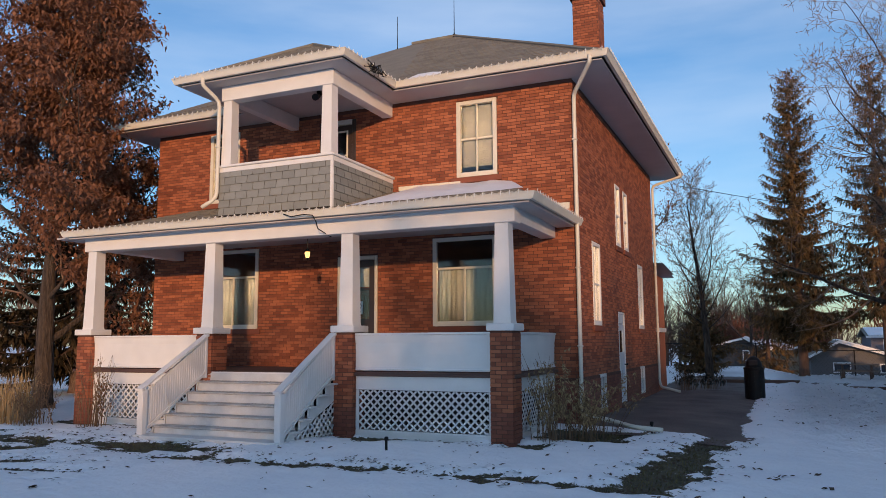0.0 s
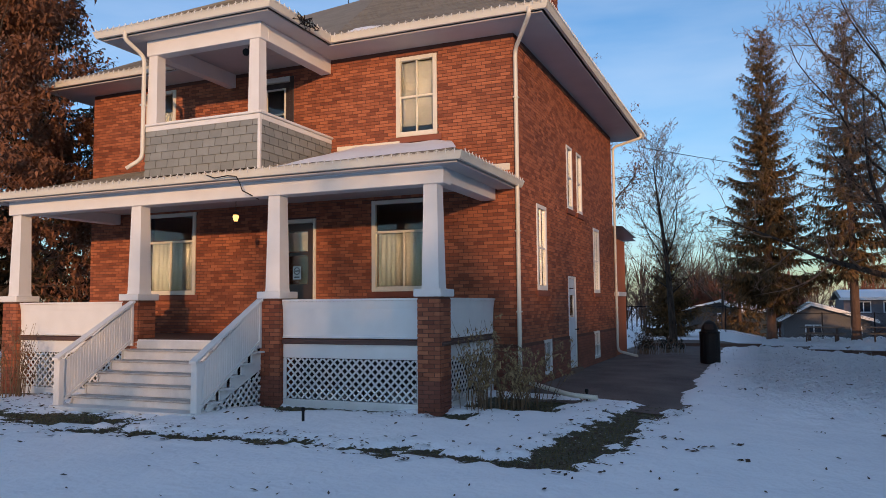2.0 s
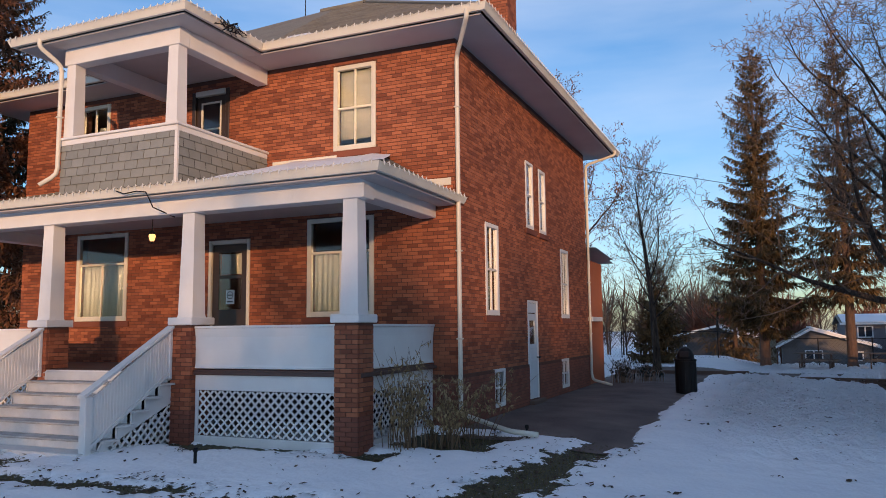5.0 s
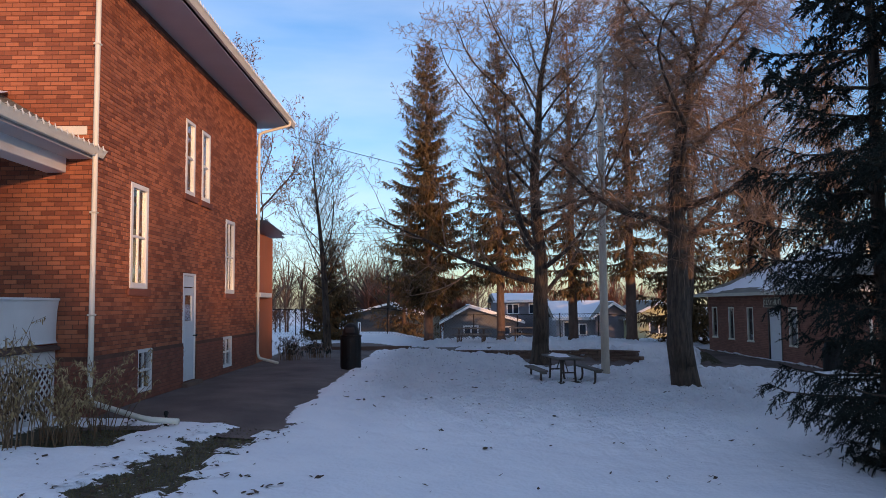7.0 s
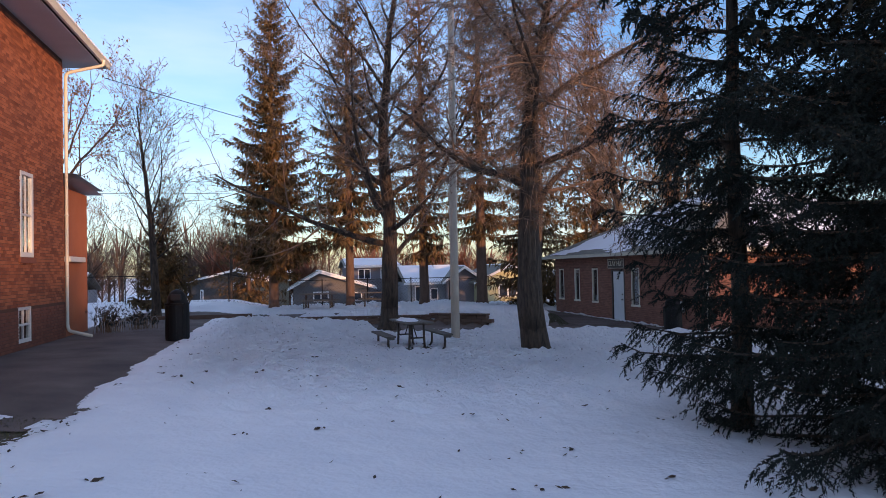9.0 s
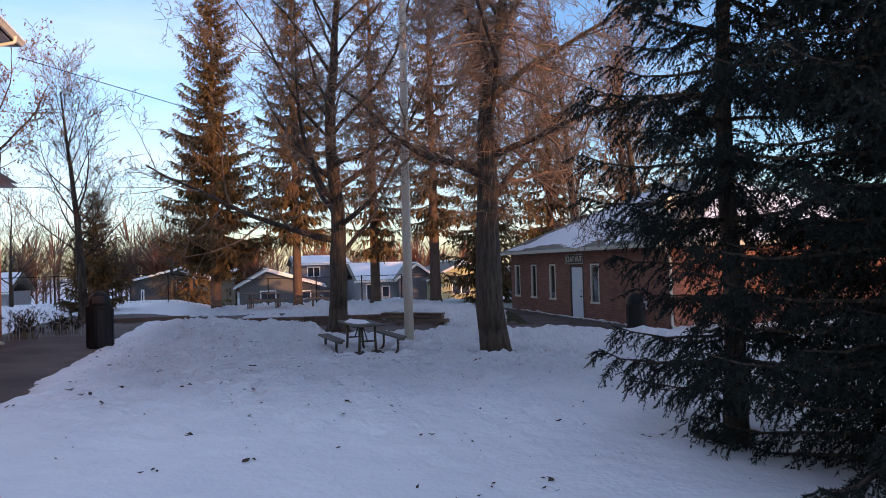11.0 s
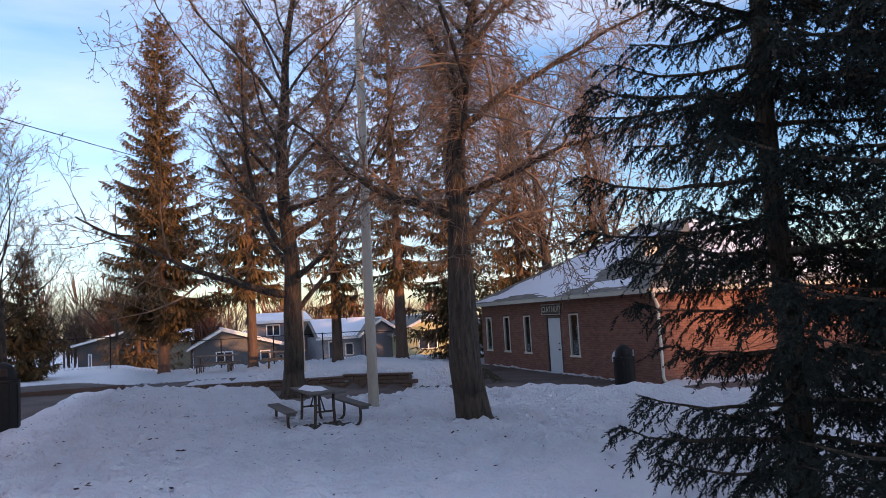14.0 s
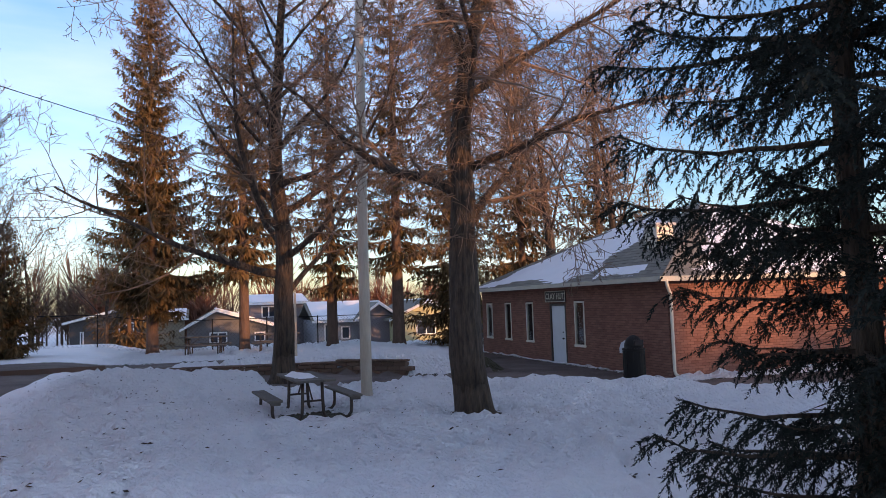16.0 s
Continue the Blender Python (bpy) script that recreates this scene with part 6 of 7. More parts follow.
part("border", Build().cbox(UX - 0.056, 17.32, 1.84, UX - 0.051, 18.86, 1.86, 0.002).cbox(UX - 0.056, 17.32, 1.48, UX - 0.051, 18.86, 1.50, 0.002).cbox(UX - 0.056, 17.32, 1.50, UX - 0.051, 17.345, 1.84, 0.002).cbox(UX - 0.056, 18.835, 1.50, UX - 0.051, 18.86, 1.84, 0.002), M_CREAM, sg)
tcu = bpy.data.curves.new("lettering", "FONT")
tcu.body = "CLAY HUT"
tcu.size = 0.30
tcu.extrude = 0.004
tcu.align_x, tcu.align_y = "CENTER", "CENTER"
tcu.materials.append(M_CREAM)
tob = new("lettering", tcu)
tob.parent = sg
tob.matrix_basis = pose(UX - 0.058, 18.09, 1.67, 90, 0, -90)
downspout([(UX - 0.38, UY0 - 0.55, UT + 0.02), (UX - 0.38, UY0 - 0.55, UT - 0.1), (UX + 0.06, UY0 - 0.06, UT - 0.38), (UX + 0.06, UY0 - 0.06, -0.50), (UX + 0.3, UY0 - 0.35, -0.62)], "pale downspout on the corner of the brick hut")


def litter_bin(x, y, label, s=1.0):
    th = thing("litter_bin", label, "litter bin", "litter bins")
    z = base_z(x, y) - 0.01
    R = 0.29 * s
    part("body", Build().lathe([(R * 0.97, z), (R, z + 0.03), (R, z + 0.90 * s), (R * 1.06, z + 0.91 * s), (R * 1.06, z + 0.95 * s)], x, y, 24), M_BLACK, th, smooth=False)
    dome = [(R * 1.02, z + 0.952 * s)] + [(R * 0.86 * math.cos(a * math.pi / 14), z + 0.97 * s + 0.33 * s * math.sin(a * math.pi / 14)) for a in range(7)] + [(0.02, z + 1.30 * s)]
    part("lid", Build().lathe(dome, x, y, 24), M_BLACK, th, "domed black lid", smooth=True)
    part("flap", Build().cbox(x - 0.13, y - R * 0.98, z + 1.02 * s, x + 0.13, y - R * 0.70, z + 1.18 * s, 0.02), M_DARK, th)
    for k in range(10):
        a = k * 0.628
        part("rib", Build().cbox(-0.012, R - 0.004, z + 0.06, 0.012, R + 0.008, z + 0.88 * s, 0.003), M_BLACK, th).matrix_basis = Matrix.Translation((x, y, 0)) @ Matrix.Rotation(a, 4, "Z")
    return th


litter_bin(3.02, 9.1, "black steel litter bin with a domed lid on the asphalt", 0.97)
litter_bin(17.35, 11.1, "black litter bin standing beside the hut wall", 0.95)
bl_ = thing("meter_box", "pale grey curved meter box on the hut wall", "box")
part("shell", Build().prism([(UX - 0.30, -0.02), (UX - 0.30, 0.12), (UX - 0.24, 0.27), (UX - 0.10, 0.34), (UX - 0.01, 0.35), (UX - 0.01, -0.02)], 1, 12.75, 13.55), M_LDOOR, bl_)


# ---- picnic table ----
def picnic_table(cx, cy, turn, z, label, snow=True):
    th = thing("picnic_table", label, "picnic table", "picnic tables", at=(cx, cy, z), turn=turn)
    L = 0.95
    for k in range(3):
        x0 = -0.36 + k * 0.245
        part("top_plank", Build().cbox(x0, -L, 0.72, x0 + 0.232, L, 0.765, 0.008), M_WOOD, th)
    for s in (-1, 1):
        part("seat_plank", Build().cbox(s * 0.73 - 0.125, -L, 0.41, s * 0.73 + 0.125, L, 0.455, 0.008), M_WOOD, th)
        part("seat_apron", Build().cbox(s * 0.73 - 0.09, -L + 0.02, 0.36, s * 0.73 + 0.09, -L + 0.06, 0.41, 0.006), M_WOOD, th)
    for e in (-0.62, 0.62):
        for s in (-1, 1):
            pts = [(s * 0.73, e, 0.405), (s * 0.735, e, 0.22), (s * 0.72, e, 0.10), (s * 0.66, e, 0.03), (s * 0.56, e, 0.015), (s * 0.34, e, 0.02), (s * 0.24, e, 0.05), (s * 0.20, e, 0.14), (s * 0.185, e, 0.40), (s * 0.18, e, 0.715)]
            part("leg", Build().tube(pts, 0.030, 8), M_STEEL, th, smooth=True)
        part("cross_bar", Build().tube([(-0.19, e, 0.36), (0.19, e, 0.36)], 0.02, 6), M_STEEL, th)
        part("top_bracket", Build().cbox(-0.34, e - 0.03, 0.69, 0.34, e + 0.03, 0.719, 0.005), M_STEEL, th)
        sgn_ = 1 if e < 0 else -1
        part("brace", Build().tube([(0.0, e, 0.36), (0.0, e + sgn_ * 0.42, 0.69)], 0.016, 6), M_STEEL, th)
    if snow:
        bl = Build()
        for j in range(9):
            for i in range(9):
                u, v = i / 8, j / 8
                r_ = max(0.0, 1 - ((u - 0.5) ** 2 + (v - 0.5) ** 2) * 4)
                bl.v.append((-0.30 + 0.42 * u + 0.03 * math.sin(v * 7), -0.55 + 1.2 * v, 0.764 + 0.05 * min(1, r_ * 3) * (1 + 0.3 * math.sin(u * 9 + v * 5))))
        bl.f = [(j * 9 + i, j * 9 + i + 1, (j + 1) * 9 + i + 1, (j + 1) * 9 + i) for j in range(8) for i in range(8)]
        sn = part("table_snow", bl, M_SNOW, smooth=True)
        sn.matrix_basis = th.matrix_basis.copy()
        tagged(sn, "small crust of snow left on the picnic table top", "snow", kind="stuff")
    return th


picnic_table(8.80, 8.90, 5.0, -0.47, "weathered plank picnic table on bent steel tube legs")
picnic_table(7.1, 26.5, 80.0, base_z(7.1, 26.5) + 0.05, "grey picnic table on the far lawn by the fence", False)
picnic_table(9.9, 26.2, 84.0, base_z(9.9, 26.2) + 0.05, "second grey picnic table on the far lawn", False)

pole = thing("utility_pole", "pale weathered wooden pole standing in the snow", "pole")
part("shaft", Build().tube([(10.30, 10.35, -0.7), (10.30, 10.35, 3.0), (10.36, 10.35, 9.2)], [0.125, 0.115, 0.085], 14), M_POLE, pole, smooth=True)
lp = thing("lamp_post", "slim pale lamp post beyond the retaining wall", "pole")
part("shaft", Build().tube([(9.9, 19.5, -0.3), (9.9, 19.5, 2.1)], [0.05, 0.04], 8), M_POLE, lp)

# overhead wires behind the house
for k, (p, q, sag) in enumerate((((0.9, 11.4, 7.0), (40.0, 62.0, 9.5), 1.2), ((-6.0, 24.0, 5.2), (30.0, 40.0, 9.0), 0.8))):
    pts = [Vector(p).lerp(Vector(q), i / 24) - Vector((0, 0, sag * 4 * (i / 24) * (1 - i / 24))) for i in range(25)]
    tagged(part("overhead_wire", Build().tube([tuple(v) for v in pts], 0.012, 4, False), M_BLACK), "thin black overhead service wire", "wire", "overhead wires")
tagged(part("chimney_cable", Build().tube([(-0.82, 3.9, 9.35), (-1.2, 3.8, 9.2), (-1.6, 3.7, 9.12), (-2.0, 3.6, 8.98)], 0.02, 5), M_BLACK), "loose dark cable from the chimney to the roof", "cable")

# ---- retaining wall of stacked blocks ----
rw = thing("retaining_wall", "low retaining wall of stacked brown blocks with a dark cap", "wall", kind="structure")
ends = [(4.3, wall_line(4.3)), (10.95, 17.6), (12.75, 16.0)]
bmesh_cache = {}
for si, (p, q) in enumerate(zip(ends, ends[1:])):
    p, q = Vector((*p, 0)), Vector((*q, 0))
    d = (q - p).normalized()
    ang = math.degrees(math.atan2(d.y, d.x))
    n = int((q - p).length / 0.40)
    for c_ in range(3):
        for i in range(n):
            o = p + d * (0.40 * (i + 0.5 * (c_ % 2)))
            key = "block"
            if key not in bmesh_cache:
                bmesh_cache[key] = Build().cbox(0, -0.13, 0, 0.39, 0.12, 0.125, 0.02).mesh("block", M_STONE)
            ob = part("block", bmesh_cache[key], None, rw)
            ob.matrix_basis = pose(o.x, o.y, -0.56 + c_ * 0.13 + (0.06 if si else 0), 0, 0, ang + rr.uniform(-1.5, 1.5))
    bcap = Build()
    m = 12
    for i in range(m):
        bcap.cbox((q - p).length * i / m + 0.004, -0.16, 0, (q - p).length * (i + 1) / m - 0.004, 0.14, 0.06, 0.012)
    cp = part("cap", bcap, M_STONE, rw, "dark flat coping blocks")
    cp.matrix_basis = pose(p.x, p.y, -0.165 + (0.06 if si else 0), 0, 0, ang)
# edging of the round bed on the driveway
tagged(part("kerb", Build().prism([(17.2, 0.02), (17.35, 0.02), (17.35, 0.16), (17.2, 0.16)], 0, 0.2, 4.4), M_STONE), "low stone kerb behind the driveway", "kerb", kind="structure")

# ---- fence ----
fence = thing("chain_link_fence", "black chain-link fence along the back of the lawn", "fence")
fx = [(-8.0, 32.5), (-2.7, 31.5), (2.5, 31.8), (7.5, 32.5), (12.7, 33.5), (17.5, 34.5)]
posts = []
for (a, c), (e, f) in zip(fx, fx[1:]):
    for k in range(2):
        posts.append((a + (e - a) * k / 2, c + (f - c) * k / 2))
posts.append(fx[-1])
for x, y in posts:
    z = base_z(x, y)
    part("post", Build().tube([(x, y, z - 0.1), (x, y, z + 1.55)], 0.032, 6), M_BLACK, fence)
for (a, c), (e, f) in zip(posts, posts[1:]):
    z0, z1 = base_z(a, c), base_z(e, f)
    part("rail", Build().tube([(a, c, z0 + 1.5), (e, f, z1 + 1.5)], 0.02, 6), M_BLACK, fence)
    net = Build()
    for k in range(14):
        s = k / 14
        for sg_ in (1, -1):
            s2 = s + sg_ * 0.5
            s2c = min(1.0, max(0.0, s2))
            h2 = 1.45 * abs(s2c - s) / 0.5
            net.tube([(a + (e - a) * s, c + (f - c) * s, z0 + (z1 - z0) * s + 0.03), (a + (e - a) * s2c, c + (f - c) * s2c, z0 + (z1 - z0) * s2c + 0.03 + h2)], 0.004, 3, False)
            net.tube([(a + (e - a) * s, c + (f - c) * s, z0 + (z1 - z0) * s + 1.48), (a + (e - a) * s2c, c + (f - c) * s2c, z0 + (z1 - z0) * s2c + 1.48 - h2)], 0.004, 3, False)
    part("netting", net, M_BLACK, fence)


# ---- houses beyond the fence ----
def far_house(x0, x1, y, depth, base, eave, ridge, wall_m, label, gable=True, wins=(), name="house", ridge_at=0.5):
    th = thing(name, label, "house", "houses beyond the fence")
    part("wall", Build().box(x0, y, base, x1, y + depth, eave), wall_m, th)
    m = x0 + (x1 - x0) * ridge_at
    if gable:
        part("gable", Build().prism([(x0, eave), (x1, eave), (m, ridge - 0.12)], 1, y, y + depth), wall_m, th)
        part("roof", Build().prism([(x0 - 0.45, eave - 0.18), (m, ridge - 0.05), (x1 + 0.45, eave - 0.18), (x1 + 0.45, eave - 0.05), (m, ridge + 0.1), (x0 - 0.45, eave - 0.05)], 1, y - 0.5, y + depth + 0.4), M_SHING, th)
        part("fascia", Build().prism([(x0 - 0.5, eave - 0.24), (m, ridge - 0.11), (x1 + 0.5, eave - 0.24), (x1 + 0.5, eave - 0.05), (m, ridge + 0.1), (x0 - 0.5, eave - 0.05)], 1, y - 0.55, y - 0.501), M_WHITE, th)
        part("snow_cover", Build().prism([(m, ridge + 0.11), (x1 + 0.40, eave - 0.03), (x1 + 0.40, eave + 0.07), (m, ridge + 0.2)], 1, y - 0.4, y + depth), M_SNOW, th)
    else:
        part("roof", Build().prism([(y - 0.5, eave - 0.1), (y + depth / 2, ridge), (y + depth + 0.5, eave - 0.1), (y + depth + 0.5, eave), (y + depth / 2, ridge + 0.12), (y - 0.5, eave)], 0, x0 - 0.4, x1 + 0.4), M_SHING, th)
        part("snow_cover", Build().prism([(y - 0.35, eave + 0.03), (y + depth / 2, ridge + 0.13), (y + depth / 2, ridge + 0.22), (y - 0.35, eave + 0.11)], 0, x0 - 0.2, x1 + 0.2), M_SNOW, th)
        part("fascia", Build().cbox(x0 - 0.4, y - 0.56, eave - 0.14, x1 + 0.4, y - 0.505, eave + 0.02, 0.01), M_WHITE, th)
    for a, c, e, f in wins:
        w_ = part("window", Build().cbox(a, y - 0.06, c, e, y - 0.003, f, 0.02), M_WHITE, th, "white-framed window")
        k = 2 if e - a > 0.9 else 1
        for i in range(k):
            ww = (e - a - 0.1 * (k + 1)) / k
            g_ = part("pane", Build().box(a + 0.1 + i * (ww + 0.1), y - 0.07, c + 0.1, a + 0.1 + i * (ww + 0.1) + ww, y - 0.062, f - 0.1), M_PANE, w_)
    return th


M_PANE = mat("dark_window_pane", (0.03, 0.035, 0.045), 0.08, 0.2, 2.0, 0)
M_GREY1 = mat("charcoal_siding", (0.060, 0.056, 0.054), 0.8, 0.15, 2.0, 0.1)
M_GREY2 = mat("grey_siding", (0.115, 0.11, 0.11), 0.8, 0.12, 2.0, 0.1)
M_LILAC = mat("lilac_grey_siding", (0.19, 0.17, 0.18), 0.8, 0.12, 2.0, 0.1)
M_TAN = mat("tan_siding", (0.24, 0.20, 0.14), 0.8, 0.12, 2.0, 0.1)
M_YEL = mat("pale_yellow_siding", (0.44, 0.41, 0.24), 0.8, 0.1, 2.0, 0.1)
M_PALE = mat("pale_grey_siding", (0.28, 0.28, 0.29), 0.8, 0.1, 2.0, 0.1)
far_house(-3.4, 2.0, 64.0, 9, -3.2, 0.95, 1.9, M_GREY1, "charcoal split-level house with snow on its roof", True, ((-2.6, -1.9, -2.3, 0.1), (0.4, -0.25, 1.6, 0.75)), ridge_at=0.75)
far_house(2.0, 5.6, 65.0, 8, -3.2, 0.9, 1.6, M_TAN, "tan house wing behind the spruce", False)
far_house(6.0, 12.4, 54.0, 8, -3.2, 0.25, 1.55, M_GREY2, "grey bungalow with a snowy gable roof", True, ((7.6, -0.95, 8.9, -0.1), (10.9, -0.95, 11.7, -0.2)), ridge_at=0.33)
far_house(11.0, 15.6, 60.0, 8, -3.2, 2.0, 2.6, M_LILAC, "two-storey house with lilac-grey siding", False, ((11.9, 0.75, 13.1, 1.75), (14.0, 0.75, 14.8, 1.75), (11.9, -1.7, 13.3, -0.8)))
far_house(15.4, 20.2, 52.5, 8, -3.2, 0.45, 1.75, M_PALE, "pale house with a snowy side-gabled roof", False, ((16.0, -1.2, 16.6, 0.2), (17.3, -1.0, 18.0, 0.0)))
far_house(18.6, 21.4, 51.5, 8, -3.2, 0.55, 1.7, M_LILAC, "grey gable-fronted garage with white fascia", True)
far_house(20.9, 26.0, 50.0, 8, -3.2, 0.5, 1.75, M_YEL, "pale yellow house with a white-framed window", True, ((22.6, -0.85, 24.2, 0.25),))
far_house(-24.0, -14.0, 66.0, 8, -3.0, 0.2, 1.8, M_PALE, "low house with a snow-covered roof behind trees", False, ((-19.0, -1.4, -17.5, -0.4),))
far_house(33.0, 42.0, 58.0, 8, -3.2, 0.8, 2.2, M_GREY2, "grey house beyond the brick hut", True)


# ---- distant woods, all round the horizon ----
def woods(name, label, spots, material, seed, n_twigs=26, h=(6, 10), wide=(0.03, 0.08)):
    r_ = random.Random(seed)
    b = Build()
    for x, y, z in spots:
        hh = r_.uniform(*h)
        b.tube([(x, y, z), (x, y, z + hh * 0.6)], [0.14, 0.05], 4, False)
        for k in range(n_twigs):
            a, s = r_.random() * 6.28, r_.random()
            o = Vector((x, y, z + hh * (0.12 + 0.5 * s)))
            ln = hh * r_.uniform(0.18, 0.5)
            d = Vector((math.cos(a), math.sin(a), r_.uniform(0.4, 1.6))).normalized()
            for _ in range(3):
                d2 = (d + Vector((r_.gauss(0, 0.35), r_.gauss(0, 0.35), r_.gauss(0, 0.3)))).normalized()
                e = o + d2 * ln
                w_ = Vector((-d2.y, d2.x, 0)).normalized() * r_.uniform(*wide)
                m_ = o.lerp(e, 0.55)
                b.add([tuple(o), tuple(m_ + w_), tuple(e), tuple(m_ - w_)], [(0, 1, 2, 3)])
    ob = part(name, b, material)
    return tagged(ob, label, "woods", kind="stuff")


rw_ = random.Random(77)
M_FARW = mat("far_brown_twigs", (0.11, 0.075, 0.055), 0.95, 0.3, 0.05, 0, tint=(0.20, 0.12, 0.085), island=0.6)
M_FARR = mat("far_russet_twigs", (0.20, 0.075, 0.045), 0.95, 0.3, 0.05, 0, tint=(0.28, 0.12, 0.08), island=0.6)
woods("far_woods", "distant belt of bare brown trees", [(rw_.uniform(-75, 95), rw_.uniform(74, 110), -2.6) for _ in range(190)], M_FARW, 78, h=(6.5, 11))
woods("far_woods", "brown bare trees behind the back gardens", [(rw_.uniform(-30, 4), rw_.uniform(76, 88), -2.4) for _ in range(60)], M_FARW, 80, n_twigs=34, h=(8.5, 12.0))
woods("far_thicket", "russet thicket behind the houses", [(rw_.uniform(-3, 8) if k < 34 else rw_.uniform(12, 32), rw_.uniform(70, 76), -2.4) for k in range(64)], M_FARR, 79, h=(6.0, 8.5))
woods("west_woods", "belt of bare trees beyond the snowy field", [(rw_.uniform(-110, -60), rw_.uniform(-20, 70), -0.6) for _ in range(120)], M_FARW, 81, h=(6, 11))

# unseen woods added towards the low sun: they keep the lawn in shade
SW = Vector((SUN_WAY.x, SUN_WAY.y, 0)).normalized()
SP = Vector((-SW.y, SW.x, 0))
low, mid, tall = [], [], []
for k in range(460):
    s_ = -75 + 150 * k / 460 + rw_.uniform(-0.5, 0.5)
    c = SW * rw_.uniform(118, 142) + SP * s_
    (tall if 9.0 < s_ < 20.0 else (mid if -4.0 < s_ < 9.0 else low)).append((c.x, c.y, -0.4))
woods("sunward_woods", "unseen dense belt of bare trees added to block the sun", low, M_FARW, 82, n_twigs=60, h=(13.0, 14.6), wide=(0.6, 1.2))
woods("sunward_woods", "unseen dense belt of medium trees added to block the sun", mid, M_FARW, 83, n_twigs=60, h=(15.0, 16.6), wide=(0.6, 1.2))
woods("sunward_woods", "unseen dense belt of taller trees added to block the sun", tall, M_FARW, 84, n_twigs=60, h=(16.0, 17.8), wide=(0.6, 1.2))

# unseen trees added on the sun's side to shade the porch and the lower side wall
for k, (s_, hh, rad_) in enumerate(((-7.2, 8.7, 1.5), (-5.3, 9.4, 1.8), (-3.4, 9.6, 2.2), (-1.2, 9.8, 2.0), (1.6, 7.3, 2.3), (4.2, 7.0, 2.0), (6.2, 7.4, 1.6), (8.2, 12.5, 2.2), (10.8, 13.5, 2.4))):
    c = SW * (50 + 2 * (k % 2)) + SP * s_
    spruce("spruce_tree", (c.x, c.y, -0.2), hh, rad_, 101 + k, "unseen spruce added to shade the house and lawn", bare=0.02, density=1.2, blade=0.6, whorl=0.45, top_p=0.3, gap=0.03, group="street spruces")
# two more out of view, added to shade the tall spruce's lower boughs
for k, (x, y, hh) in enumerate(((27.6, -15.0, 12.2), (29.8, -14.6, 12.8))):
    spruce("spruce_tree", (x, y, -0.4), hh, 1.9, 121 + k, "unseen spruce added to shade the foot of the tall spruce", bare=0.02, density=1.0, blade=0.6, whorl=0.45, top_p=0.3, gap=0.03, group="street spruces")
# a bare one out of view, added for dappled shade on the side wall
c = SW * 56 + SP * 4.2
bare_tree("shade_tree", (c.x, c.y, -0.2), 13.0, 0.10, 111, "unseen tall bare tree added to dapple the side wall", fork=0.3, spread=0.8, kids=(12, 7, 5, 3, 2), twig_r=0.02, levels=4)

# ---- foliage beside the house ----
# broadleaf shape with russet leaves, built in place of a cone-hung spruce
lt = bare_tree("russet_tree", (-14.2, -1.0, -0.05), 12.5, 0.24, 51, "russet-leaved tree standing in for a spruce with brown cones", fork=0.12, spread=0.95, kids=(15, 7, 5, 3, 2), droop=0.03, levels=4)


def russet_leaves(tree, count, seed, size):
    """Dry leaves hanging on among a bare crown's twigs."""
    r_ = random.Random(seed)
    lf = Build()
    cv = [o for o in tree.children if o.name.startswith("crown")][0].data.vertices
    for k in range(count):
        p = cv[r_.randrange(len(cv))].co + Vector((r_.gauss(0, size), r_.gauss(0, size), r_.gauss(0, size)))
        d2 = Vector((r_.uniform(-1, 1), r_.uniform(-1, 1), r_.uniform(-1.0, 0.3))).normalized()
        spray(lf, p, d2, size * r_.uniform(0.8, 1.5), size * 0.5, r_, 0.4, 2)
    tagged(part("leaf_mass", lf, M_LEAFB, tree, "dry russet leaves"), kind="stuff")


russet_leaves(lt, 70000, 52, 0.12)
russet_leaves(byt, 5000, 53, 0.10)

twig_plant("dead_shrub", (0.05, -2.35, 0.0), 1.6, 40, 61, "dead brown shrub with dry seed heads against the porch", 0.34, M_REED, leaves=9)
twig_plant("dead_shrub", (0.45, -1.7, 0.0), 1.15, 48, 62, "low tangle of dead stems with curled tan leaves", 0.75, M_REED, leaves=9)
twig_plant("dead_shrub", (0.55, -0.9, 0.0), 1.25, 18, 63, "arching dry stems beside the downspout", 0.95, M_REED, leaves=7)
twig_plant("dead_shrub", (-9.3, -3.7, 0.0), 1.55, 34, 64, "leafless shrub before the porch lattice", 0.35, M_STEM, leaves=3)
twig_plant("dead_shrub", (-10.9, -3.9, 0.0), 1.0, 46, 65, "dense brown stems beside the corner pier", 0.5, M_STEM, leaves=3)
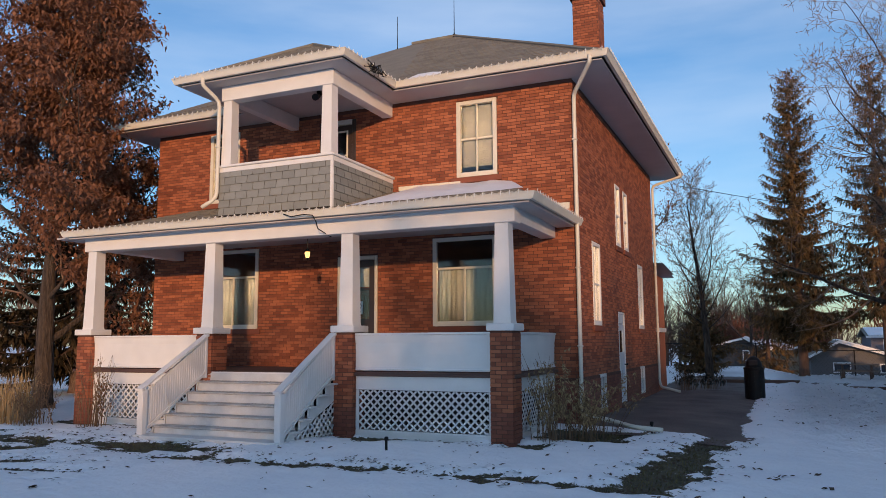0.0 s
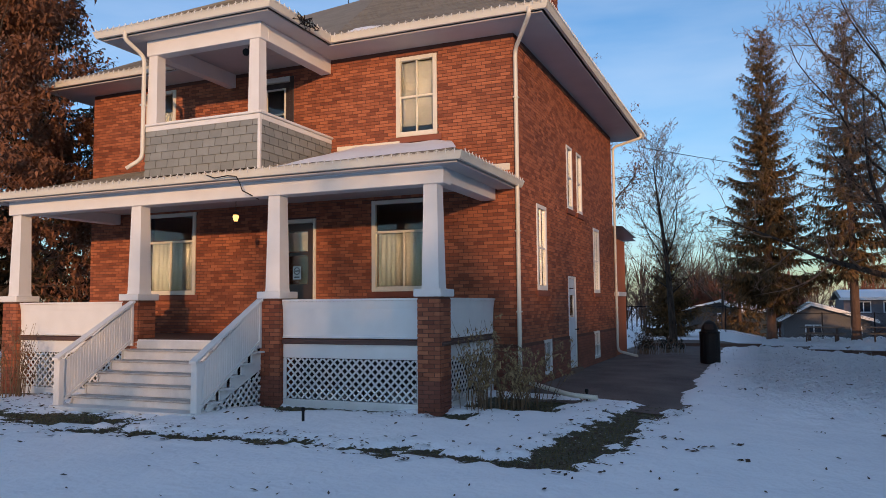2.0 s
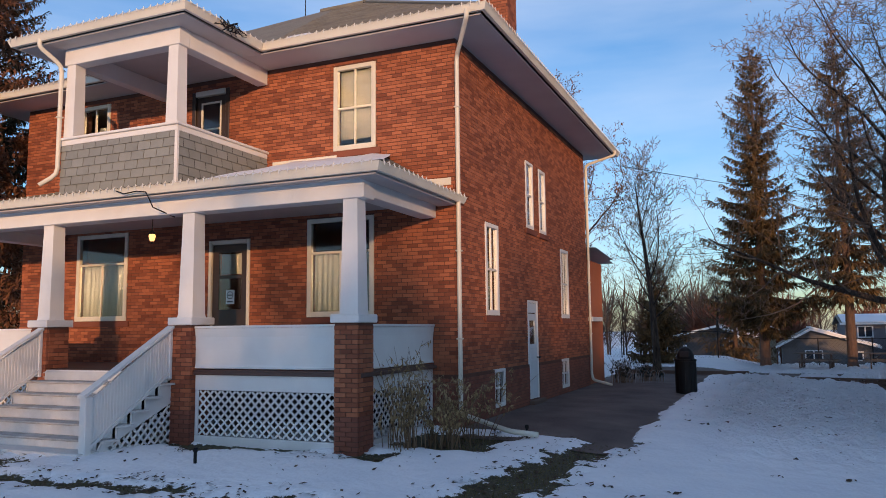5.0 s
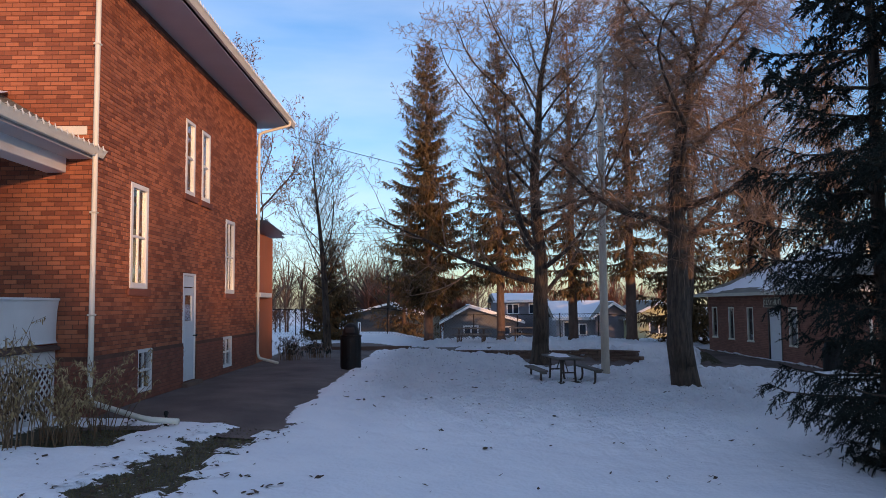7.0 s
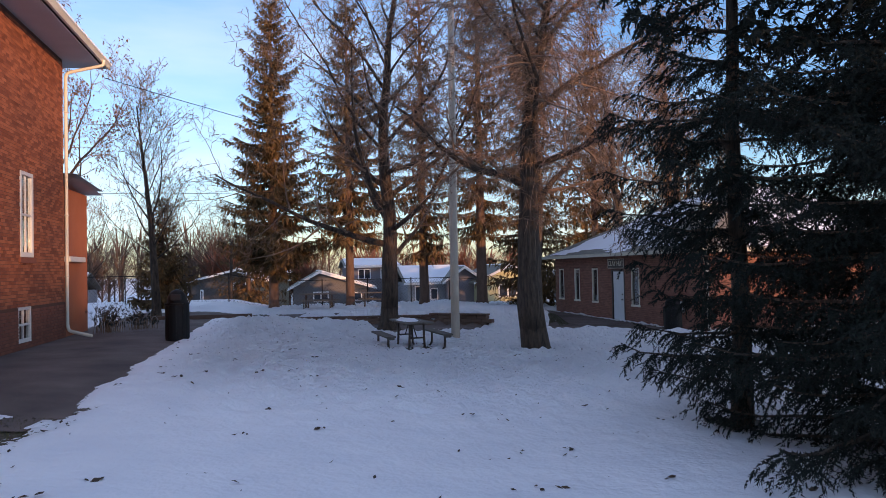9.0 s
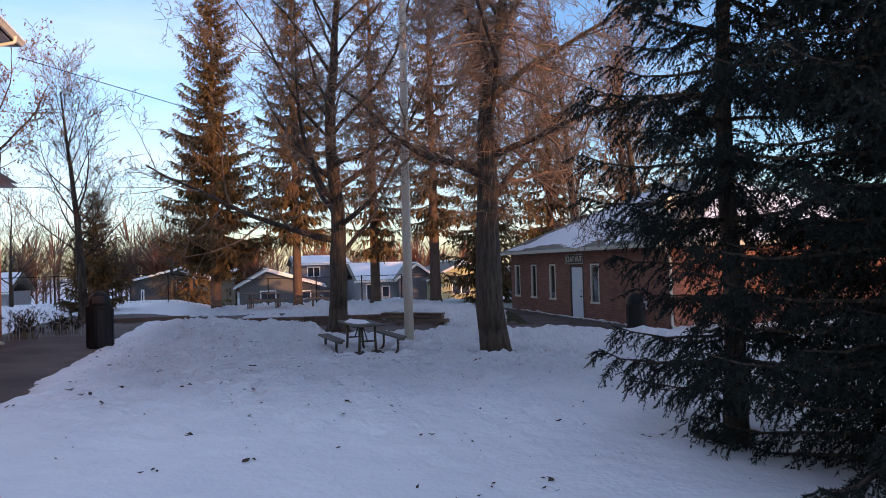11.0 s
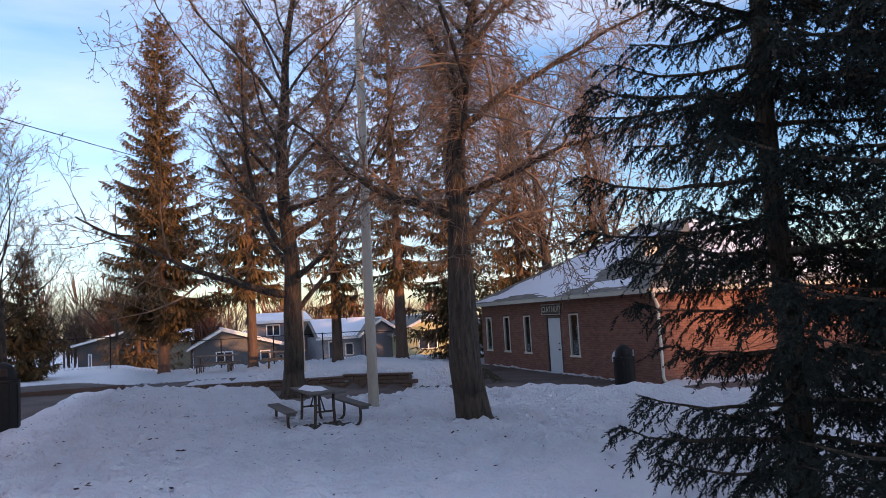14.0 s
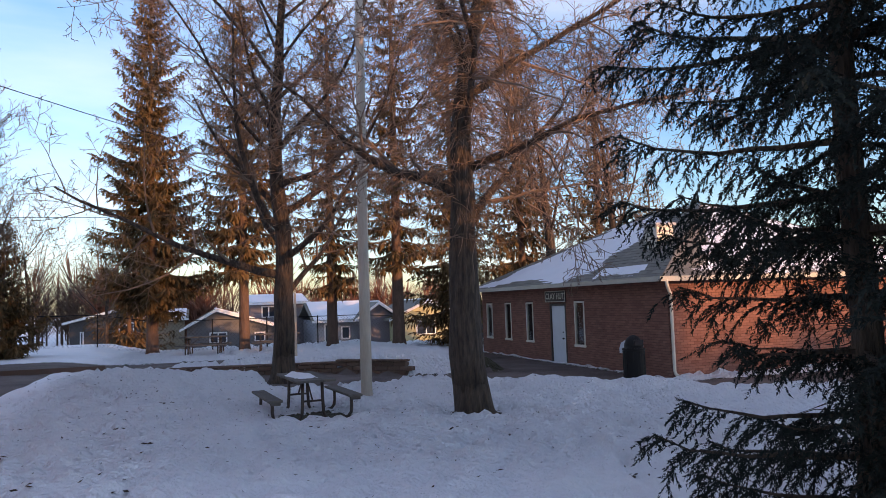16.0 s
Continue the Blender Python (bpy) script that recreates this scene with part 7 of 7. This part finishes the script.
for k, (x, y, h, n) in enumerate(((-12.0, -3.3, 1.15, 170), (-12.9, -3.0, 1.0, 150), (-11.5, -3.9, 0.8, 120), (-13.8, -3.2, 0.9, 120))):
    r_ = random.Random(70 + k)
    th = thing("ornamental_grass", "clump of tall dry straw-coloured grass in the bed", "grass clump", "dry grass clumps")
    b = Build()
    for i in range(n):
        a, s = r_.random() * 6.28, r_.random() * 0.35
        bx_, by_ = x + r_.gauss(0, 0.14), y + r_.gauss(0, 0.14)
        hh = h * r_.uniform(0.5, 1.1)
        lean_ = Vector((math.cos(a), math.sin(a), 0)) * hh * s
        w_ = Vector((-math.sin(a), math.cos(a), 0)) * 0.007
        o = Vector((bx_, by_, -0.03))
        m_ = o + lean_ * 0.4 + Vector((0, 0, hh * 0.65))
        e = o + lean_ * 1.2 + Vector((0, 0, hh))
        b.add([tuple(o - w_), tuple(o + w_), tuple(m_ + w_), tuple(m_ - w_), tuple(e)], [(0, 1, 2, 3), (3, 2, 4)])
    tagged(part("blade_mass", b, M_REED, th), kind="stuff")
twig_plant("frosted_shrub", (0.75, 12.1, 0.03), 0.85, 60, 66, "low dark leafy shrub dusted with snow behind the house", 0.6, M_NEEDLED, leaves=7)
twig_plant("frosted_shrub", (1.5, 13.0, 0.03), 0.7, 50, 67, "low dark shrub beside a wire edging", 0.6, M_NEEDLED, leaves=7)
edg = thing("wire_edging", "low looped pale wire edging round the shrub bed", "edging")
for k in range(7):
    x, y = 0.55 + k * 0.22, 11.5 + k * 0.12
    part("hoop", Build().tube([(x, y, 0.0), (x, y, 0.34), (x + 0.05, y + 0.03, 0.42), (x + 0.12, y + 0.07, 0.42), (x + 0.17, y + 0.09, 0.34), (x + 0.17, y + 0.09, 0.0)], 0.006, 5), M_PALE, edg)

# fallen leaves and twigs on the snow
r_ = random.Random(90)
b = Build()
for k in range(5200):
    x, y = r_.uniform(-9, 17), r_.uniform(-9.5, 16)
    if r_.random() > (0.16 if y < 3 else 0.75) or snow_amount(x, y) < 0.6:
        continue
    z = ground_z(x, y) + 0.008
    s = r_.uniform(0.010, 0.034)
    a = r_.random() * 6.28
    u, w_ = Vector((math.cos(a), math.sin(a), r_.uniform(-0.2, 0.4))) * s, Vector((-math.sin(a), math.cos(a), r_.uniform(-0.1, 0.5))) * s * 0.5
    o = Vector((x, y, z))
    b.add([tuple(o - u), tuple(o + w_), tuple(o + u + Vector((0, 0, 0.01))), tuple(o - w_)], [(0, 1, 2), (0, 2, 3)])
for k in range(420):
    x, y = r_.uniform(-8, 15), r_.uniform(-14.0, 12)
    if snow_amount(x, y) < 0.6:
        continue
    o = Vector((x, y, ground_z(x, y) + 0.012))
    for i in range(r_.choice((1, 1, 2, 3))):
        a, s = r_.random() * 6.28, r_.uniform(0.025, 0.06)
        u, w_ = Vector((math.cos(a), math.sin(a), r_.uniform(-0.1, 0.4))) * s, Vector((-math.sin(a), math.cos(a), r_.uniform(0.0, 0.5))) * s * 0.55
        c = o + Vector((r_.gauss(0, 0.05), r_.gauss(0, 0.05), 0.0))
        b.add([tuple(c - u), tuple(c + w_), tuple(c + u), tuple(c - w_), tuple(c + Vector((0, 0, 0.012)))], [(0, 4, 1), (1, 4, 2), (2, 4, 3), (3, 4, 0)])
tagged(part("leaf_litter", b, M_DLEAF), "scattered dead leaves and twigs on the snow", "leaves", kind="stuff")

# short turf where the snow has gone
r_ = random.Random(91)
b = Build()
for k in range(60000):
    x, y = r_.uniform(-9.5, 3.6), r_.uniform(-7.2, -0.3)
    if bare_in(x, y) < 0.02 or driveway_in(x, y) > 0.0 or (y > -3.0 and x < 0.2):
        continue
    z = ground_z(x, y) - 0.01
    a = r_.random() * 6.28
    hh = r_.uniform(0.02, 0.06)
    w_ = Vector((-math.sin(a), math.cos(a), 0)) * 0.007
    o = Vector((x, y, z))
    e = o + Vector((math.cos(a) * hh * 0.7, math.sin(a) * hh * 0.7, hh))
    b.add([tuple(o - w_), tuple(o + w_), tuple(e)], [(0, 1, 2)])
lit = Build()
for k in range(9000):
    x, y = r_.uniform(-10.5, 3.6), r_.uniform(-8.4, -0.3)
    if not -0.25 < bare_in(x, y) or driveway_in(x, y) > 0.0 or (y > -3.0 and x < 0.2):
        continue
    a, s = r_.random() * 6.28, r_.uniform(0.02, 0.05)
    o = Vector((x, y, ground_z(x, y) + 0.02))
    u, w_ = Vector((math.cos(a), math.sin(a), r_.uniform(-0.3, 0.3))) * s, Vector((-math.sin(a), math.cos(a), r_.uniform(-0.3, 0.3))) * s * 0.5
    lit.add([tuple(o - u), tuple(o + w_), tuple(o + u), tuple(o - w_)], [(0, 1, 2, 3)])
tagged(part("leaf_litter", lit, M_DLEAF), "dead brown leaves lying along the bare strips", "leaves", kind="stuff")
M_TURF = mat("winter_grass", (0.030, 0.042, 0.014), 0.9, 0.3, 2.5, 0, tint=(0.22, 0.18, 0.075), island=0.9)
tagged(part("grass", b, M_TURF), "short brownish-green winter grass between snow patches", "grass", kind="stuff")

# ---- single bricks at the corner of the house, last ----
brick_cache = {}
for rows, axis in ((near_f, 0), (near_s, 1)):
    host = wall_front if axis == 0 else wall_side
    for p, q, z, zt in rows:
        key = (axis, round(q - p, 3))
        if key not in brick_cache:
            brick_cache[key] = brick_skin([(0, q - p, 0, zt - z)], axis, 0.0, -1 if axis == 0 else 1, 0.0075, rng).mesh("brick", M_BRICK)
        ob = part("brick", brick_cache[key], None, host)
        ob.location = (p, 0, z) if axis == 0 else (0, p, z)

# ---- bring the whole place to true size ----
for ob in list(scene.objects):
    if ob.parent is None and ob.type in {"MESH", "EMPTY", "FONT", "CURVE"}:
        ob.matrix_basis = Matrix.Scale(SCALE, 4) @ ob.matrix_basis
